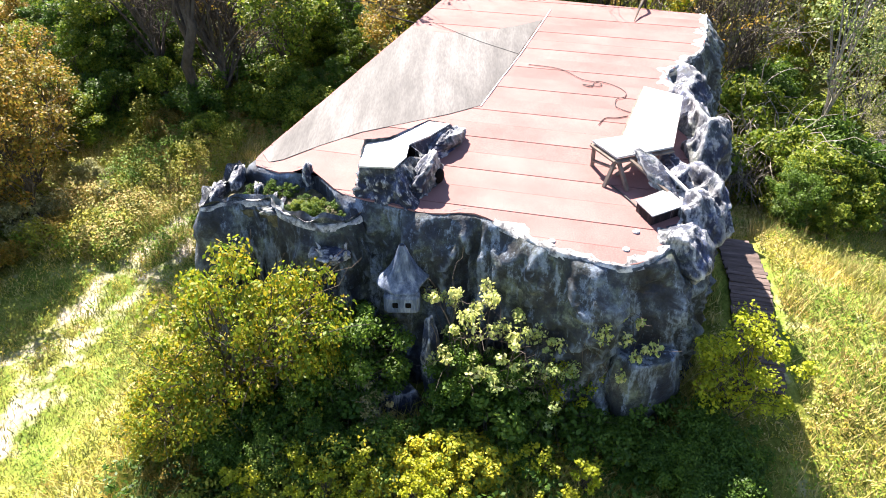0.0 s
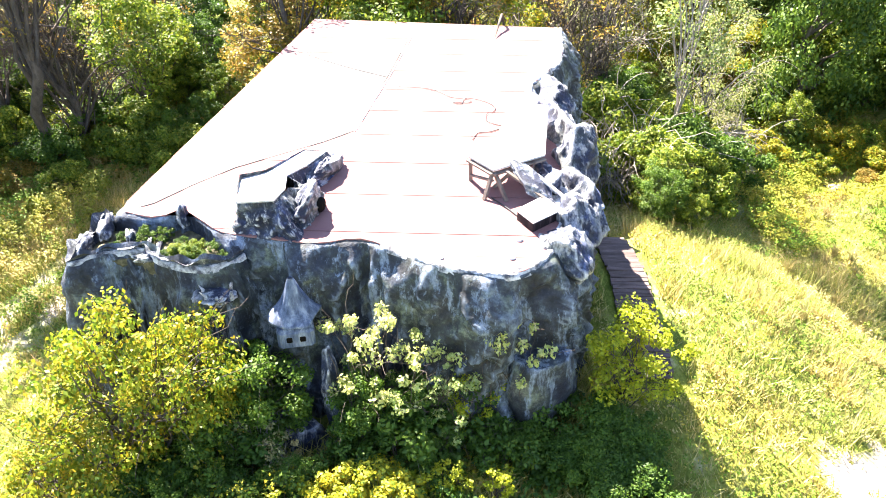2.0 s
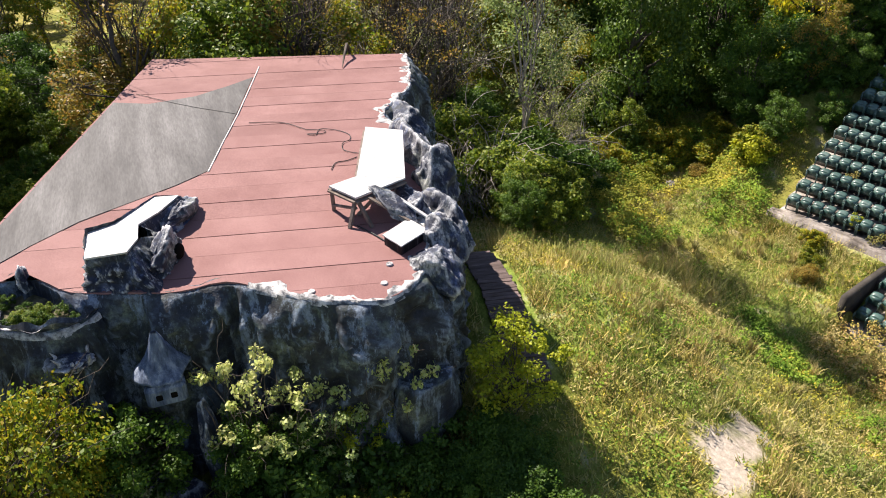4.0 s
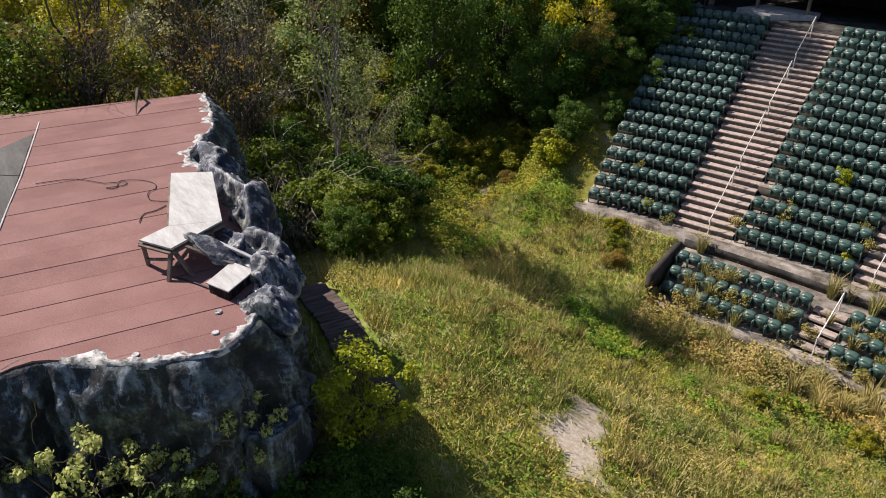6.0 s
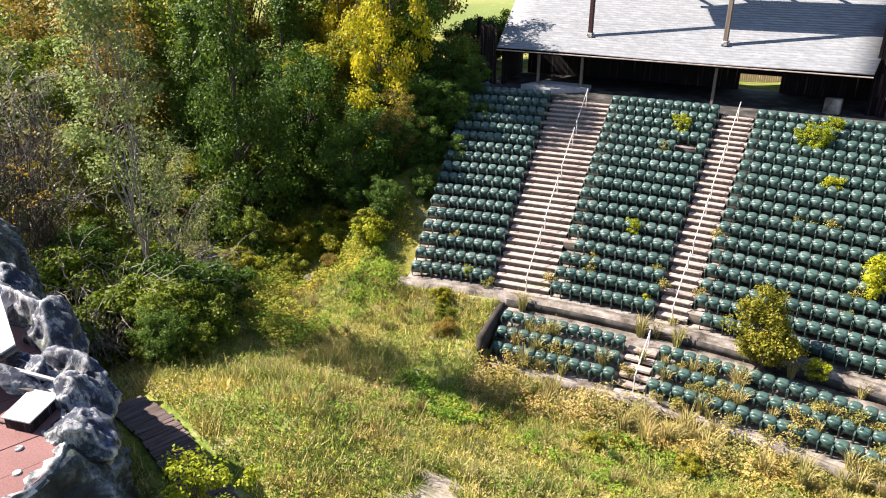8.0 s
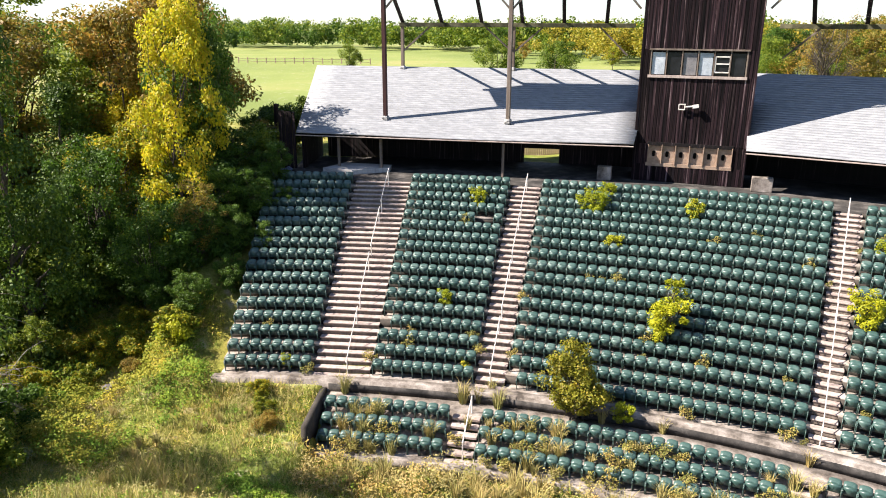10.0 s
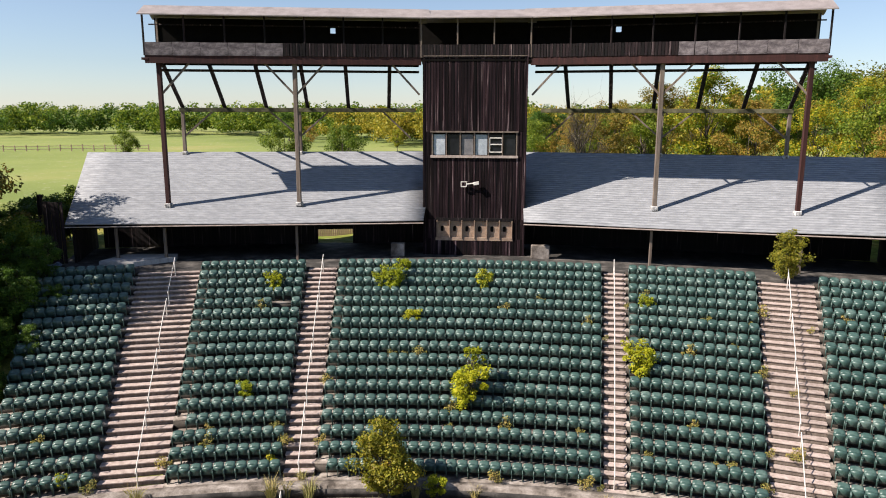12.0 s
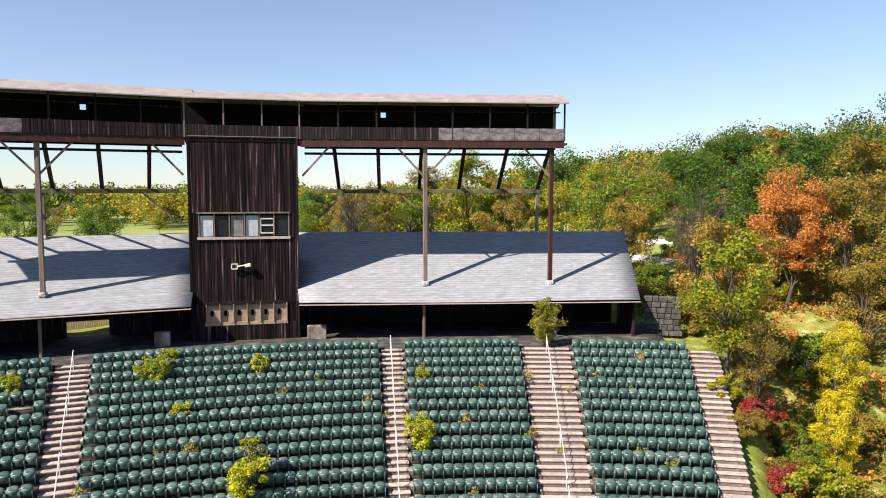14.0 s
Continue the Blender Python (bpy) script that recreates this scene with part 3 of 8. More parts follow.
def build_stage():
    stage = empty("stage_building", (-20, 0, 0), "flat-roofed stage block clad in artificial rock, red roofing strips on top", "stage building")
    stage.matrix_world = Matrix.Identity(4)
    rim = rim_points(0.11)
    outline = [tuple(p) for p in rim[::3]] + [DECK_RIM[0]]
    # core under the deck
    bm = bmesh.new()
    inner = [tuple(Vector(p).lerp(Vector((-21, 1.5)), 0.03)) for p in outline]
    slab(bm, inner, 0.0, DECK - 0.06)
    part("core_wall", bm, M["dark_wood"], stage, "dark boarded wall under the deck")
    # red roofing laid in courses; direction of the seams
    nrm = Vector((0.978, -0.21)).normalized()
    start = Vector((-12.0, 0))
    rnd = random.Random(4)
    for c in range(25):
        a = start - nrm * (0.905 * c)
        b2 = start - nrm * (0.905 * (c + 1) - 0.022)
        bm = bmesh.new()
        f = bm.faces.new([bm.verts.new((x, y, DECK)) for x, y in outline])
        bmesh.ops.triangulate(bm, faces=[f])
        for co, no in ((a, nrm), (b2, -nrm)):
            bmesh.ops.bisect_plane(bm, geom=bm.verts[:] + bm.edges[:] + bm.faces[:], plane_co=(co.x, co.y, 0), plane_no=(no.x, no.y, 0), clear_outer=True)
        if not bm.faces:
            bm.free()
            continue
        top = DECK + 0.008 * (c % 2) + rnd.uniform(0, 0.004)
        for vv in bm.verts:
            vv.co.z = top
        edge = [e for e in bm.edges if len(e.link_faces) == 1]
        low = {vv: bm.verts.new((vv.co.x, vv.co.y, DECK - 0.05)) for vv in {w for e in edge for w in e.verts}}
        for e in edge:
            bm.faces.new((e.verts[0], e.verts[1], low[e.verts[1]], low[e.verts[0]]))
        bmesh.ops.remove_doubles(bm, verts=bm.verts, dist=0.002)
        bmesh.ops.recalc_face_normals(bm, faces=bm.faces)
        part("roofing_strip", bm, M["red_roof"], stage)
    # skin
    v, q = rock_skin(rim, DECK - 0.02, 1.5, 84, 0.3, 0.52, 0.03)
    link("rock_face", from_arrays("rock_face", v, q, smooth=True), M["rock"], stage, "blue-grey and white painted sculpted rock face")
    v, q = ribbon(rim[int(len(rim) * 0.26):], 0.2, 0.08, DECK + 0.016)
    link("rim", from_arrays("rim", v, q, smooth=True), M["white_rim"], stage, "chalky white cracked render rim")
    return stage


STAGE = build_stage()

# ---- the stand ----
def arc_slab(h, a0, a1, r0, r1, z0, z1, n=None):
    """A curved block between two angles and two radii, added to a heap."""
    n = n or max(2, int((a1 - a0) / 1.2) + 1)
    vs = []
    for a in np.linspace(a0, a1, n):
        for r, z in ((r0, z0), (r1, z0), (r1, z1), (r0, z1)):
            vs.append(tuple(polar(a, r, z)))
    q = []
    for i in range(n - 1):
        b = 4 * i
        for e in range(4):
            q.append((b + e, b + (e + 1) % 4, b + 4 + (e + 1) % 4, b + 4 + e))
    q += [(0, 3, 2, 1), (4 * n - 4, 4 * n - 3, 4 * n - 2, 4 * n - 1)]
    h.add(vs, q)


def arc_part(name, a0, a1, r0, r1, z0, z1, mat, parent, label="", n=None):
    h = Heap()
    arc_slab(h, a0, a1, r0, r1, z0, z1, n)
    return link(name, h.mesh(name), mat, parent, label)


LOWER = [(54.3, 1.18), (53.45, 0.78), (52.6, 0.38)]      # radius of the seat backs and tread height of the lower rows
LOW_SECTIONS = [(-15.6, -9.2), (-7.6, 6.2), (7.6, 15.4)]


def build_stand():
    stand = empty("grandstand", (0, 0, 0), "curved terraced stand of weathered boards and concrete", "grandstand", kind="structure")
    for k in range(NROW):
        r, z = row_r(k), row_z(k)
        for a0, a1 in SECTIONS:
            arc_part("terrace", a0 - 0.15, a1 + 0.15, r - 0.6, r + 0.19, z - 0.1, z, M["concrete"], stand)
            # riser darkened: shade between the rows put into its colour
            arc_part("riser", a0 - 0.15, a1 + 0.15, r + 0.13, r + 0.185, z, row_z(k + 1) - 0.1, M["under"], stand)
    for r, z in LOWER:
        for a0, a1 in LOW_SECTIONS:
            arc_part("terrace", a0 - 0.1, a1 + 0.1, r - 0.65, r + 0.22, z - 0.4, z, M["concrete"], stand)
    arc_part("cross_aisle", -15.9, 23.8, 54.52, 55.55, 0.4, 1.5, M["concrete"], stand, "pale concrete cross aisle with weeds in its joints")
    arc_part("kerb_wall", -21.9, 23.8, 55.55, 56.07, 0.0, row_z(0) + 0.03, M["concrete"], stand, "pale concrete kerb wall before the front row")
    arc_part("kerb_face", -15.8, 23.8, 55.52, 55.55, 1.5, 1.93, M["darkened"], stand, "dark face of the kerb wall")
    arc_part("lower_kerb", -16.0, 23.8, 51.7, 51.95, -0.1, 0.42, M["concrete"], stand, "cracked concrete kerb at the arena edge")
    arc_part("end_wall", -16.2, -15.9, 51.8, 55.6, -0.2, 1.7, M["under"], stand, "dark end wall of the lower rows")
    # shade under the shed roof is put into this floor's colour
    arc_part("concourse", -20.8, 21.6, row_r(16) + 0.19, row_r(16) + 8.6, 8.6, 9.3, M["darkened"], stand, "concrete concourse floor coloured dark for the roof's shade")
    rnd = random.Random(7)
    for ai, (a0, a1) in enumerate(AISLES):
        mid = (a0 + a1) / 2
        stairs = empty("aisle_stairs", (0, 0, 0), "weathered plank aisle steps with darker riser boards", "stairs", kind="structure")
        for k in range(-1, NROW):
            r, z = row_r(k), row_z(k)
            dz = row_z(k + 1) - z
            for s in (0, 1):
                if k == -1 and s == 0:
                    continue
                rr = r - 0.41 + 0.389 * s
                zz = z + dz * 0.5 * s
                w = math.radians(a1 - a0) * rr - 0.03
                bm = bmesh.new()
                p = polar(mid, rr, zz - 0.03)
                box_bm(bm, 0, 0, 0, w * rnd.uniform(0.985, 1.0), 0.385 + rnd.uniform(-0.012, 0.012), 0.06, 0, 0.01)
                ob = part("tread", bm, M["pale_wood"], stairs)
                ob.matrix_basis = pose(p.x, p.y, p.z, rnd.uniform(-0.7, 0.7), rnd.uniform(-0.25, 0.25), -mid + rnd.uniform(-0.3, 0.3))
                # riser board browner than the tread, shade below the tread put into its colour
                pr = polar(mid, rr - 0.12, zz - 0.155)
                bm = bmesh.new()
                box_bm(bm, 0, 0, 0, w - 0.06, 0.05, 0.185)
                ob = part("riser_board", bm, M["post_wood"], stairs)
                ob.matrix_basis = pose(pr.x, pr.y, pr.z, 0, 0, -mid)
        for e in (a0 + 0.06, a1 - 0.06):
            pts = [polar(e, row_r(k) - 0.45, row_z(k) - 0.16) for k in (-1, NROW - 1)]
            beam("stringer", pts[0], pts[1], 0.07, 0.24, M["dark_wood"], stairs)
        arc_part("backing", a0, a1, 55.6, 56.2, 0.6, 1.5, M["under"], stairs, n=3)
    # lower aisle steps
    for a0, a1 in ((-9.1, -7.7), (6.3, 7.5)):
        mid = (a0 + a1) / 2
        stairs = empty("aisle_stairs", (0, 0, 0), "short flight of weathered plank steps to the arena", "stairs", kind="structure")
        for s in range(6):
            rr, zz = 54.35 - 0.42 * s, 1.42 - 0.21 * s
            bm = bmesh.new()
            p = polar(mid, rr, zz - 0.06)
            box_bm(bm, 0, 0, 0, math.radians(a1 - a0) * rr - 0.02, 0.4, 0.12, 0, 0.01)
            ob = part("tread", bm, M["pale_wood"], stairs)
            ob.matrix_basis = pose(p.x, p.y, p.z, 0, 0, -mid)


build_stand()


# ---- chairs ----
def chair_arrays():
    """One moulded chair facing -y, its back at y = 0: parts as (name, material, places, quads)."""
    parts = []
    # backrest: curved shell with a rounded top
    nu, nv, th = 5, 6, 0.03
    heights = [(0.0, 0.40, -0.125), (0.3, 0.53, -0.13), (0.6, 0.67, -0.135), (0.68, 0.71, -0.115), (0.9, 0.79, 0.045), (1.0, 0.78, 0.085)]
    g = []
    for side in (0, 1):
        for i in range(nu):
            u = -1 + 2 * i / (nu - 1)
            for f, z, y in heights:
                drop = 0.05 * (abs(u) ** 4) * f
                g.append((0.248 * u * (1 - 0.1 * f ** 3), y - 0.045 * u * u * (1 - 0.5 * f) + (th if side else 0), z - drop - (0.035 if side and f > 0.65 else 0)))
    def idx(s, i, j):
        return s * nu * nv + i * nv + j
    q = []
    for i in range(nu - 1):
        for j in range(nv - 1):
            q.append((idx(0, i, j), idx(0, i + 1, j), idx(0, i + 1, j + 1), idx(0, i, j + 1)))
            q.append((idx(1, i, j), idx(1, i, j + 1), idx(1, i + 1, j + 1), idx(1, i + 1, j)))
        q.append((idx(0, i, nv - 1), idx(0, i + 1, nv - 1), idx(1, i + 1, nv - 1), idx(1, i, nv - 1)))
        q.append((idx(0, i, 0), idx(1, i, 0), idx(1, i + 1, 0), idx(0, i + 1, 0)))
    for j in range(nv - 1):
        q.append((idx(0, 0, j), idx(0, 0, j + 1), idx(1, 0, j + 1), idx(1, 0, j)))
        q.append((idx(0, nu - 1, j), idx(1, nu - 1, j), idx(1, nu - 1, j + 1), idx(0, nu - 1, j + 1)))
    parts.append(("backrest", "seat", np.array(g), np.array(q)))
    # seat pan tipped up against the back
    prof = [(-0.12, 0.64), (-0.19, 0.665), (-0.245, 0.64), (-0.26, 0.55), (-0.25, 0.42), (-0.2, 0.3)]
    g, q = [], []
    for s, off in ((0, 0), (1, -0.035)):
        for x in (-0.225, 0.225):
            for y, z in prof:
                g.append((x, y + (0.05 if s else 0), z + off))
    n = len(prof)
    for i in range(n - 1):
        q.append((i, i + 1, n + i + 1, n + i))
        q.append((2 * n + i, 3 * n + i, 3 * n + i + 1, 2 * n + i + 1))
        q.append((i, 2 * n + i, 2 * n + i + 1, i + 1))
        q.append((n + i, n + i + 1, 3 * n + i + 1, 3 * n + i))
    q.append((0, n, 3 * n, 2 * n))
    q.append((n - 1, 3 * n - 1, 4 * n - 1, 2 * n - 1))
    parts.append(("seat", "seat", np.array(g), np.array(q)))
    # side frames: leg, arm
    for sx in (-1, 1):
        x0, x1 = sx * 0.235, sx * 0.262
        g, q = [], []
        for y0, y1, z0, z1 in ((-0.30, -0.20, 0.0, 0.56), (-0.44, 0.0, 0.555, 0.60), (-0.44, -0.40, 0.38, 0.56)):
            b = len(g)
            g += [(x, y, z) for x in (x0, x1) for y in (y0, y1) for z in (z0, z1)]
            q += [(b + i, b + j, b + k, b + l) for i, j, k, l in ((0, 1, 3, 2), (4, 6, 7, 5), (0, 4, 5, 1), (2, 3, 7, 6), (0, 2, 6, 4), (1, 5, 7, 3))]
        parts.append(("side_frame", "seat", np.array(g), np.array(q)))
    return parts


def seat_places():
    rnd = random.Random(11)
    rows = [(j, r, z, LOW_SECTIONS) for j, (r, z) in zip((-3, -2, -1), LOWER[::-1])] + [(k, row_r(k), row_z(k), SECTIONS) for k in range(NROW)]
    out = []
    for k, r, z, secs in rows:
        for si, (a0, a1) in enumerate(secs):
            n = int(round(math.radians(a1 - a0) * r / 0.535))
            if k == 0 and si == 2:
                a0 += 0.5
            for i in range(n):
                a = a0 + (i + 0.5) * (a1 - a0) / n
                if rnd.random() < 0.004:
                    continue
                out.append((k, a, r + rnd.uniform(-0.02, 0.02), z, rnd.uniform(-2, 2)))
    return out


def build_chairs():
    parts = chair_arrays()
    proto = empty("stadium_chair", (0, 0, 0), "dark green moulded plastic chair bolted to the terrace", "chair", "chairs of the front rows")
    for nme, mt, v, q in parts:
        link(nme, from_arrays(nme, v, q, smooth=False), M[mt], proto)
    places = seat_places()
    near = [p for p in places if p[0] <= -1 or (p[0] <= 1 and -14 < p[1] < 7)][:300]
    chosen = set(id(p) for p in near)
    first = True
    for k, a, r, z, tw in near:
        p = polar(a, r, z)
        m = pose(p.x, p.y, p.z, 0, 0, -a + tw)
        if first:
            proto.matrix_basis = m
            first = False
        else:
            copy_thing(proto, m)
    heap = Heap()
    for pl in places:
        if id(pl) in chosen:
            continue
        k, a, r, z, tw = pl
        p = polar(a, r, z)
        m = np.array(pose(p.x, p.y, p.z, 0, 0, -a + tw))
        for nme, mt, v, q in parts:
            heap.add(v @ m[:3, :3].T + m[:3, 3], q)
    tagged(link("stadium_chairs", heap.mesh("stadium_chairs"), M["seat"]), "long rows of dark green moulded plastic chairs", "chairs", kind="stuff")


build_chairs()


def build_rails():
    for a, pieces in ((-15.0, 4), (-7.62, 4), (7.2, 4), (15.2, 4)):
        for i in range(pieces):
            k0, k1 = i * 4.3 - 0.4, i * 4.3 + 3.4
            rail = empty("handrail", (0, 0, 0), "white painted pipe handrail along the aisle steps", "handrail", "aisle handrails")
            p0, p1 = polar(a, R0 + DR * k0 - 0.2, row_z(k0) + 0.95), polar(a, R0 + DR * k1 - 0.2, row_z(k1) + 0.95)
            tube_part("pipe", [p0, p0.lerp(p1, 0.5), p1], 0.024, M["rail"], rail)
            for u in (0.08, 0.92):
                k = k0 + (k1 - k0) * u
                p = p0.lerp(p1, u)
                tube_part("upright", [(p.x, p.y, row_z(math.floor(k + 0.6)) - 0.05), tuple(p)], 0.028, M["rail"], rail)
    rail = empty("handrail", (0, 0, 0), "white painted pipe handrail beside the lower steps", "handrail", "aisle handrails")
    p0, p1 = polar(-8.2, 52.4, 1.25), polar(-8.2, 54.6, 2.4)
    tube_part("pipe", [p0, p0.lerp(p1, 0.5), p1], 0.03, M["rail"], rail)
    tube_part("upright", [(p0.x, p0.y, 0.3), tuple(p0)], 0.028, M["rail"], rail)
    tube_part("upright", [(p1.x, p1.y, 1.4), tuple(p1)], 0.028, M["rail"], rail)


build_rails()

# ---- shed roof, tower and lighting gallery ----
TOP = 19.0
WING = {"l": (Vector((-4.8, 46.1)), Vector((-0.9857, -0.1687)), Vector((-0.1687, 0.9857)), 22.5, 24.0),
        "r": (Vector((1.75, 46.1)), Vector((0.9861, -0.1659)), Vector((0.1659, 0.9861)), 22.3, 23.9)}
PITCH, EAVE = 0.47, TOP - 7.2


def wp(s, along, back, z):
    o, a, b, *_ = WING[s]
    p = o + a * along + b * back
    return Vector((p.x, p.y, z))


def roof_z(back):
    return EAVE + PITCH * back


def poly_prism(bm, top, drop):
    vs = [bm.verts.new(p) for p in top]
    f = bm.faces.new(vs)
    r = bmesh.ops.extrude_face_region(bm, geom=[f])
    for g in r["geom"]:
        if isinstance(g, bmesh.types.BMVert):
            g.co.z -= drop
    bmesh.ops.recalc_face_normals(bm, faces=bm.faces)
    return bm


def build_roof(s):
    o, a, b, elen, rlen = WING[s]
    shed = empty("concourse_shed", (0, 0, 0), "long low concourse shed with pale grey shingle roof", "shed", "concourse sheds")
    courses = 34
    for c in range(courses):
        b0, b1 = 8.55 * c / courses, 8.55 * (c + 1) / courses + 0.05
        e0, e1 = elen + (rlen - elen) * c / courses, elen + (rlen - elen) * (c + 1) / courses
        sag = lambda al: 0.04 + 0.04 * math.cos(min(1, al / elen) * 7.0) * (1 - c / courses)
        h = Heap()
        n = 15
        vs = []
        for i in range(n):
            u = i / (n - 1)
            for bk, ee, dz in ((b0, e0, 0.006), (b1, e1, 0.0)):
                p = wp(s, -0.17 * bk + (ee + 0.17 * bk) * u, bk, roof_z(bk) + dz + sag(ee * u))
                vs += [tuple(p), (p.x, p.y, p.z - 0.05)]
        q = []
        for i in range(n - 1):
            k = 4 * i
            q += [(k, k + 4, k + 6, k + 2), (k, k + 1, k + 5, k + 4), (k + 1, k + 3, k + 7, k + 5), (k + 2, k + 6, k + 7, k + 3)]
        q += [(0, 2, 3, 1), (4 * n - 4, 4 * n - 3, 4 * n - 1, 4 * n - 2)]
        h.add(vs, q)
        link("shingle_course", h.mesh("shingle_course"), M["shingle"], shed)
    # underside near-black: shade below the shed roof put into its colour
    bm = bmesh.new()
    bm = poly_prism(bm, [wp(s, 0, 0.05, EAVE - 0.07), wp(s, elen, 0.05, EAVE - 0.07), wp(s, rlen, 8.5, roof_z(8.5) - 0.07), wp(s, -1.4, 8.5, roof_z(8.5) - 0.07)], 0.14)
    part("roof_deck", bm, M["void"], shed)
    beam("eave_board", wp(s, 0, -0.03, EAVE - 0.1), wp(s, elen, -0.03, EAVE - 0.1), 0.05, 0.16, M["pale_wood"], shed, "weathered pale fascia board")
    bm = poly_prism(bmesh.new(), [wp(s, -1.4, 8.6, roof_z(8.5)), wp(s, rlen, 8.6, roof_z(8.5)), wp(s, rlen - 1, 12.5, roof_z(8.5) - 1.9), wp(s, -2.0, 12.5, roof_z(8.5) - 1.9)], 0.12)
    part("back_slope", bm, M["shingle"], shed)
    # back wall, in pieces round the gate opening on the left
    spans = [(-1.1, elen)] if s == "r" else [(-1.1, 4.8), (7.35, elen)]
    for x0, x1 in spans:
        bm = poly_prism(bmesh.new(), [wp(s, x0, 6.2, roof_z(6.2) - 0.25), wp(s, x1, 6.2, roof_z(6.2) - 0.25), wp(s, x1, 6.35, roof_z(6.2) - 0.25), wp(s, x0, 6.35, roof_z(6.2) - 0.25)], roof_z(6.2) - 0.25 - 9.2)
        part("back_wall", bm, M["dark_wood"], shed)
    if s == "l":
        bm = poly_prism(bmesh.new(), [wp(s, 4.8, 6.2, roof_z(6.2) - 0.25), wp(s, 7.35, 6.2, roof_z(6.2) - 0.25), wp(s, 7.35, 6.35, roof_z(6.2) - 0.25), wp(s, 4.8, 6.35, roof_z(6.2) - 0.25)], roof_z(6.2) - 0.25 - 10.35)
        part("back_wall", bm, M["dark_wood"], shed)
    for al in ([8.25, 16.6, 19.6] if s == "l" else [8.0, 16.7]):
        beam("eave_post", wp(s, al, 0.45, 9.2), wp(s, al, 0.45, EAVE + 0.1), 0.16, 0.16, M["post_wood"], shed)
    # end wall
    bm = poly_prism(bmesh.new(), [wp(s, elen - 0.3, 0.6, EAVE - 0.1), wp(s, elen - 0.15, 0.6, EAVE - 0.1), wp(s, elen + 0.6, 6.3, EAVE - 0.1), wp(s, elen + 0.45, 6.3, EAVE - 0.1)], EAVE - 0.1 - 9.2)
    part("end_wall", bm, M["dark_wood"], shed)
    return shed


for side in ("l", "r"):
    build_roof(side)


def boards(parent, p0, p1, z0, z1, width, mat, name="board", seed=1, jag=0.0, thick=0.03, out=None):
    """A run of upright boards from p0 to p1 (plan), each a part."""
    rnd = random.Random(seed)
    p0, p1 = Vector(p0), Vector(p1)
    L = (p1 - p0).length
    n = max(1, int(round(L / width)))
    ang = math.degrees(math.atan2(p1.y - p0.y, p1.x - p0.x))
    for i in range(n):
        c = p0.lerp(p1, (i + 0.5) / n)
        w = L / n - 0.024
        zt, zb = z1 - rnd.uniform(0, jag), z0 + rnd.uniform(0, jag)
        bm = bmesh.new()
        box_bm(bm, 0, 0, 0, w, thick, zt - zb, 0, 0.005)
        ob = part(name, bm, mat, parent)
        off = rnd.uniform(-0.008, 0.012)
        ob.matrix_basis = pose(c.x + off * math.sin(radians(ang)), c.y - off * math.cos(radians(ang)), (zt + zb) / 2, 0, rnd.uniform(-0.15, 0.15), ang)


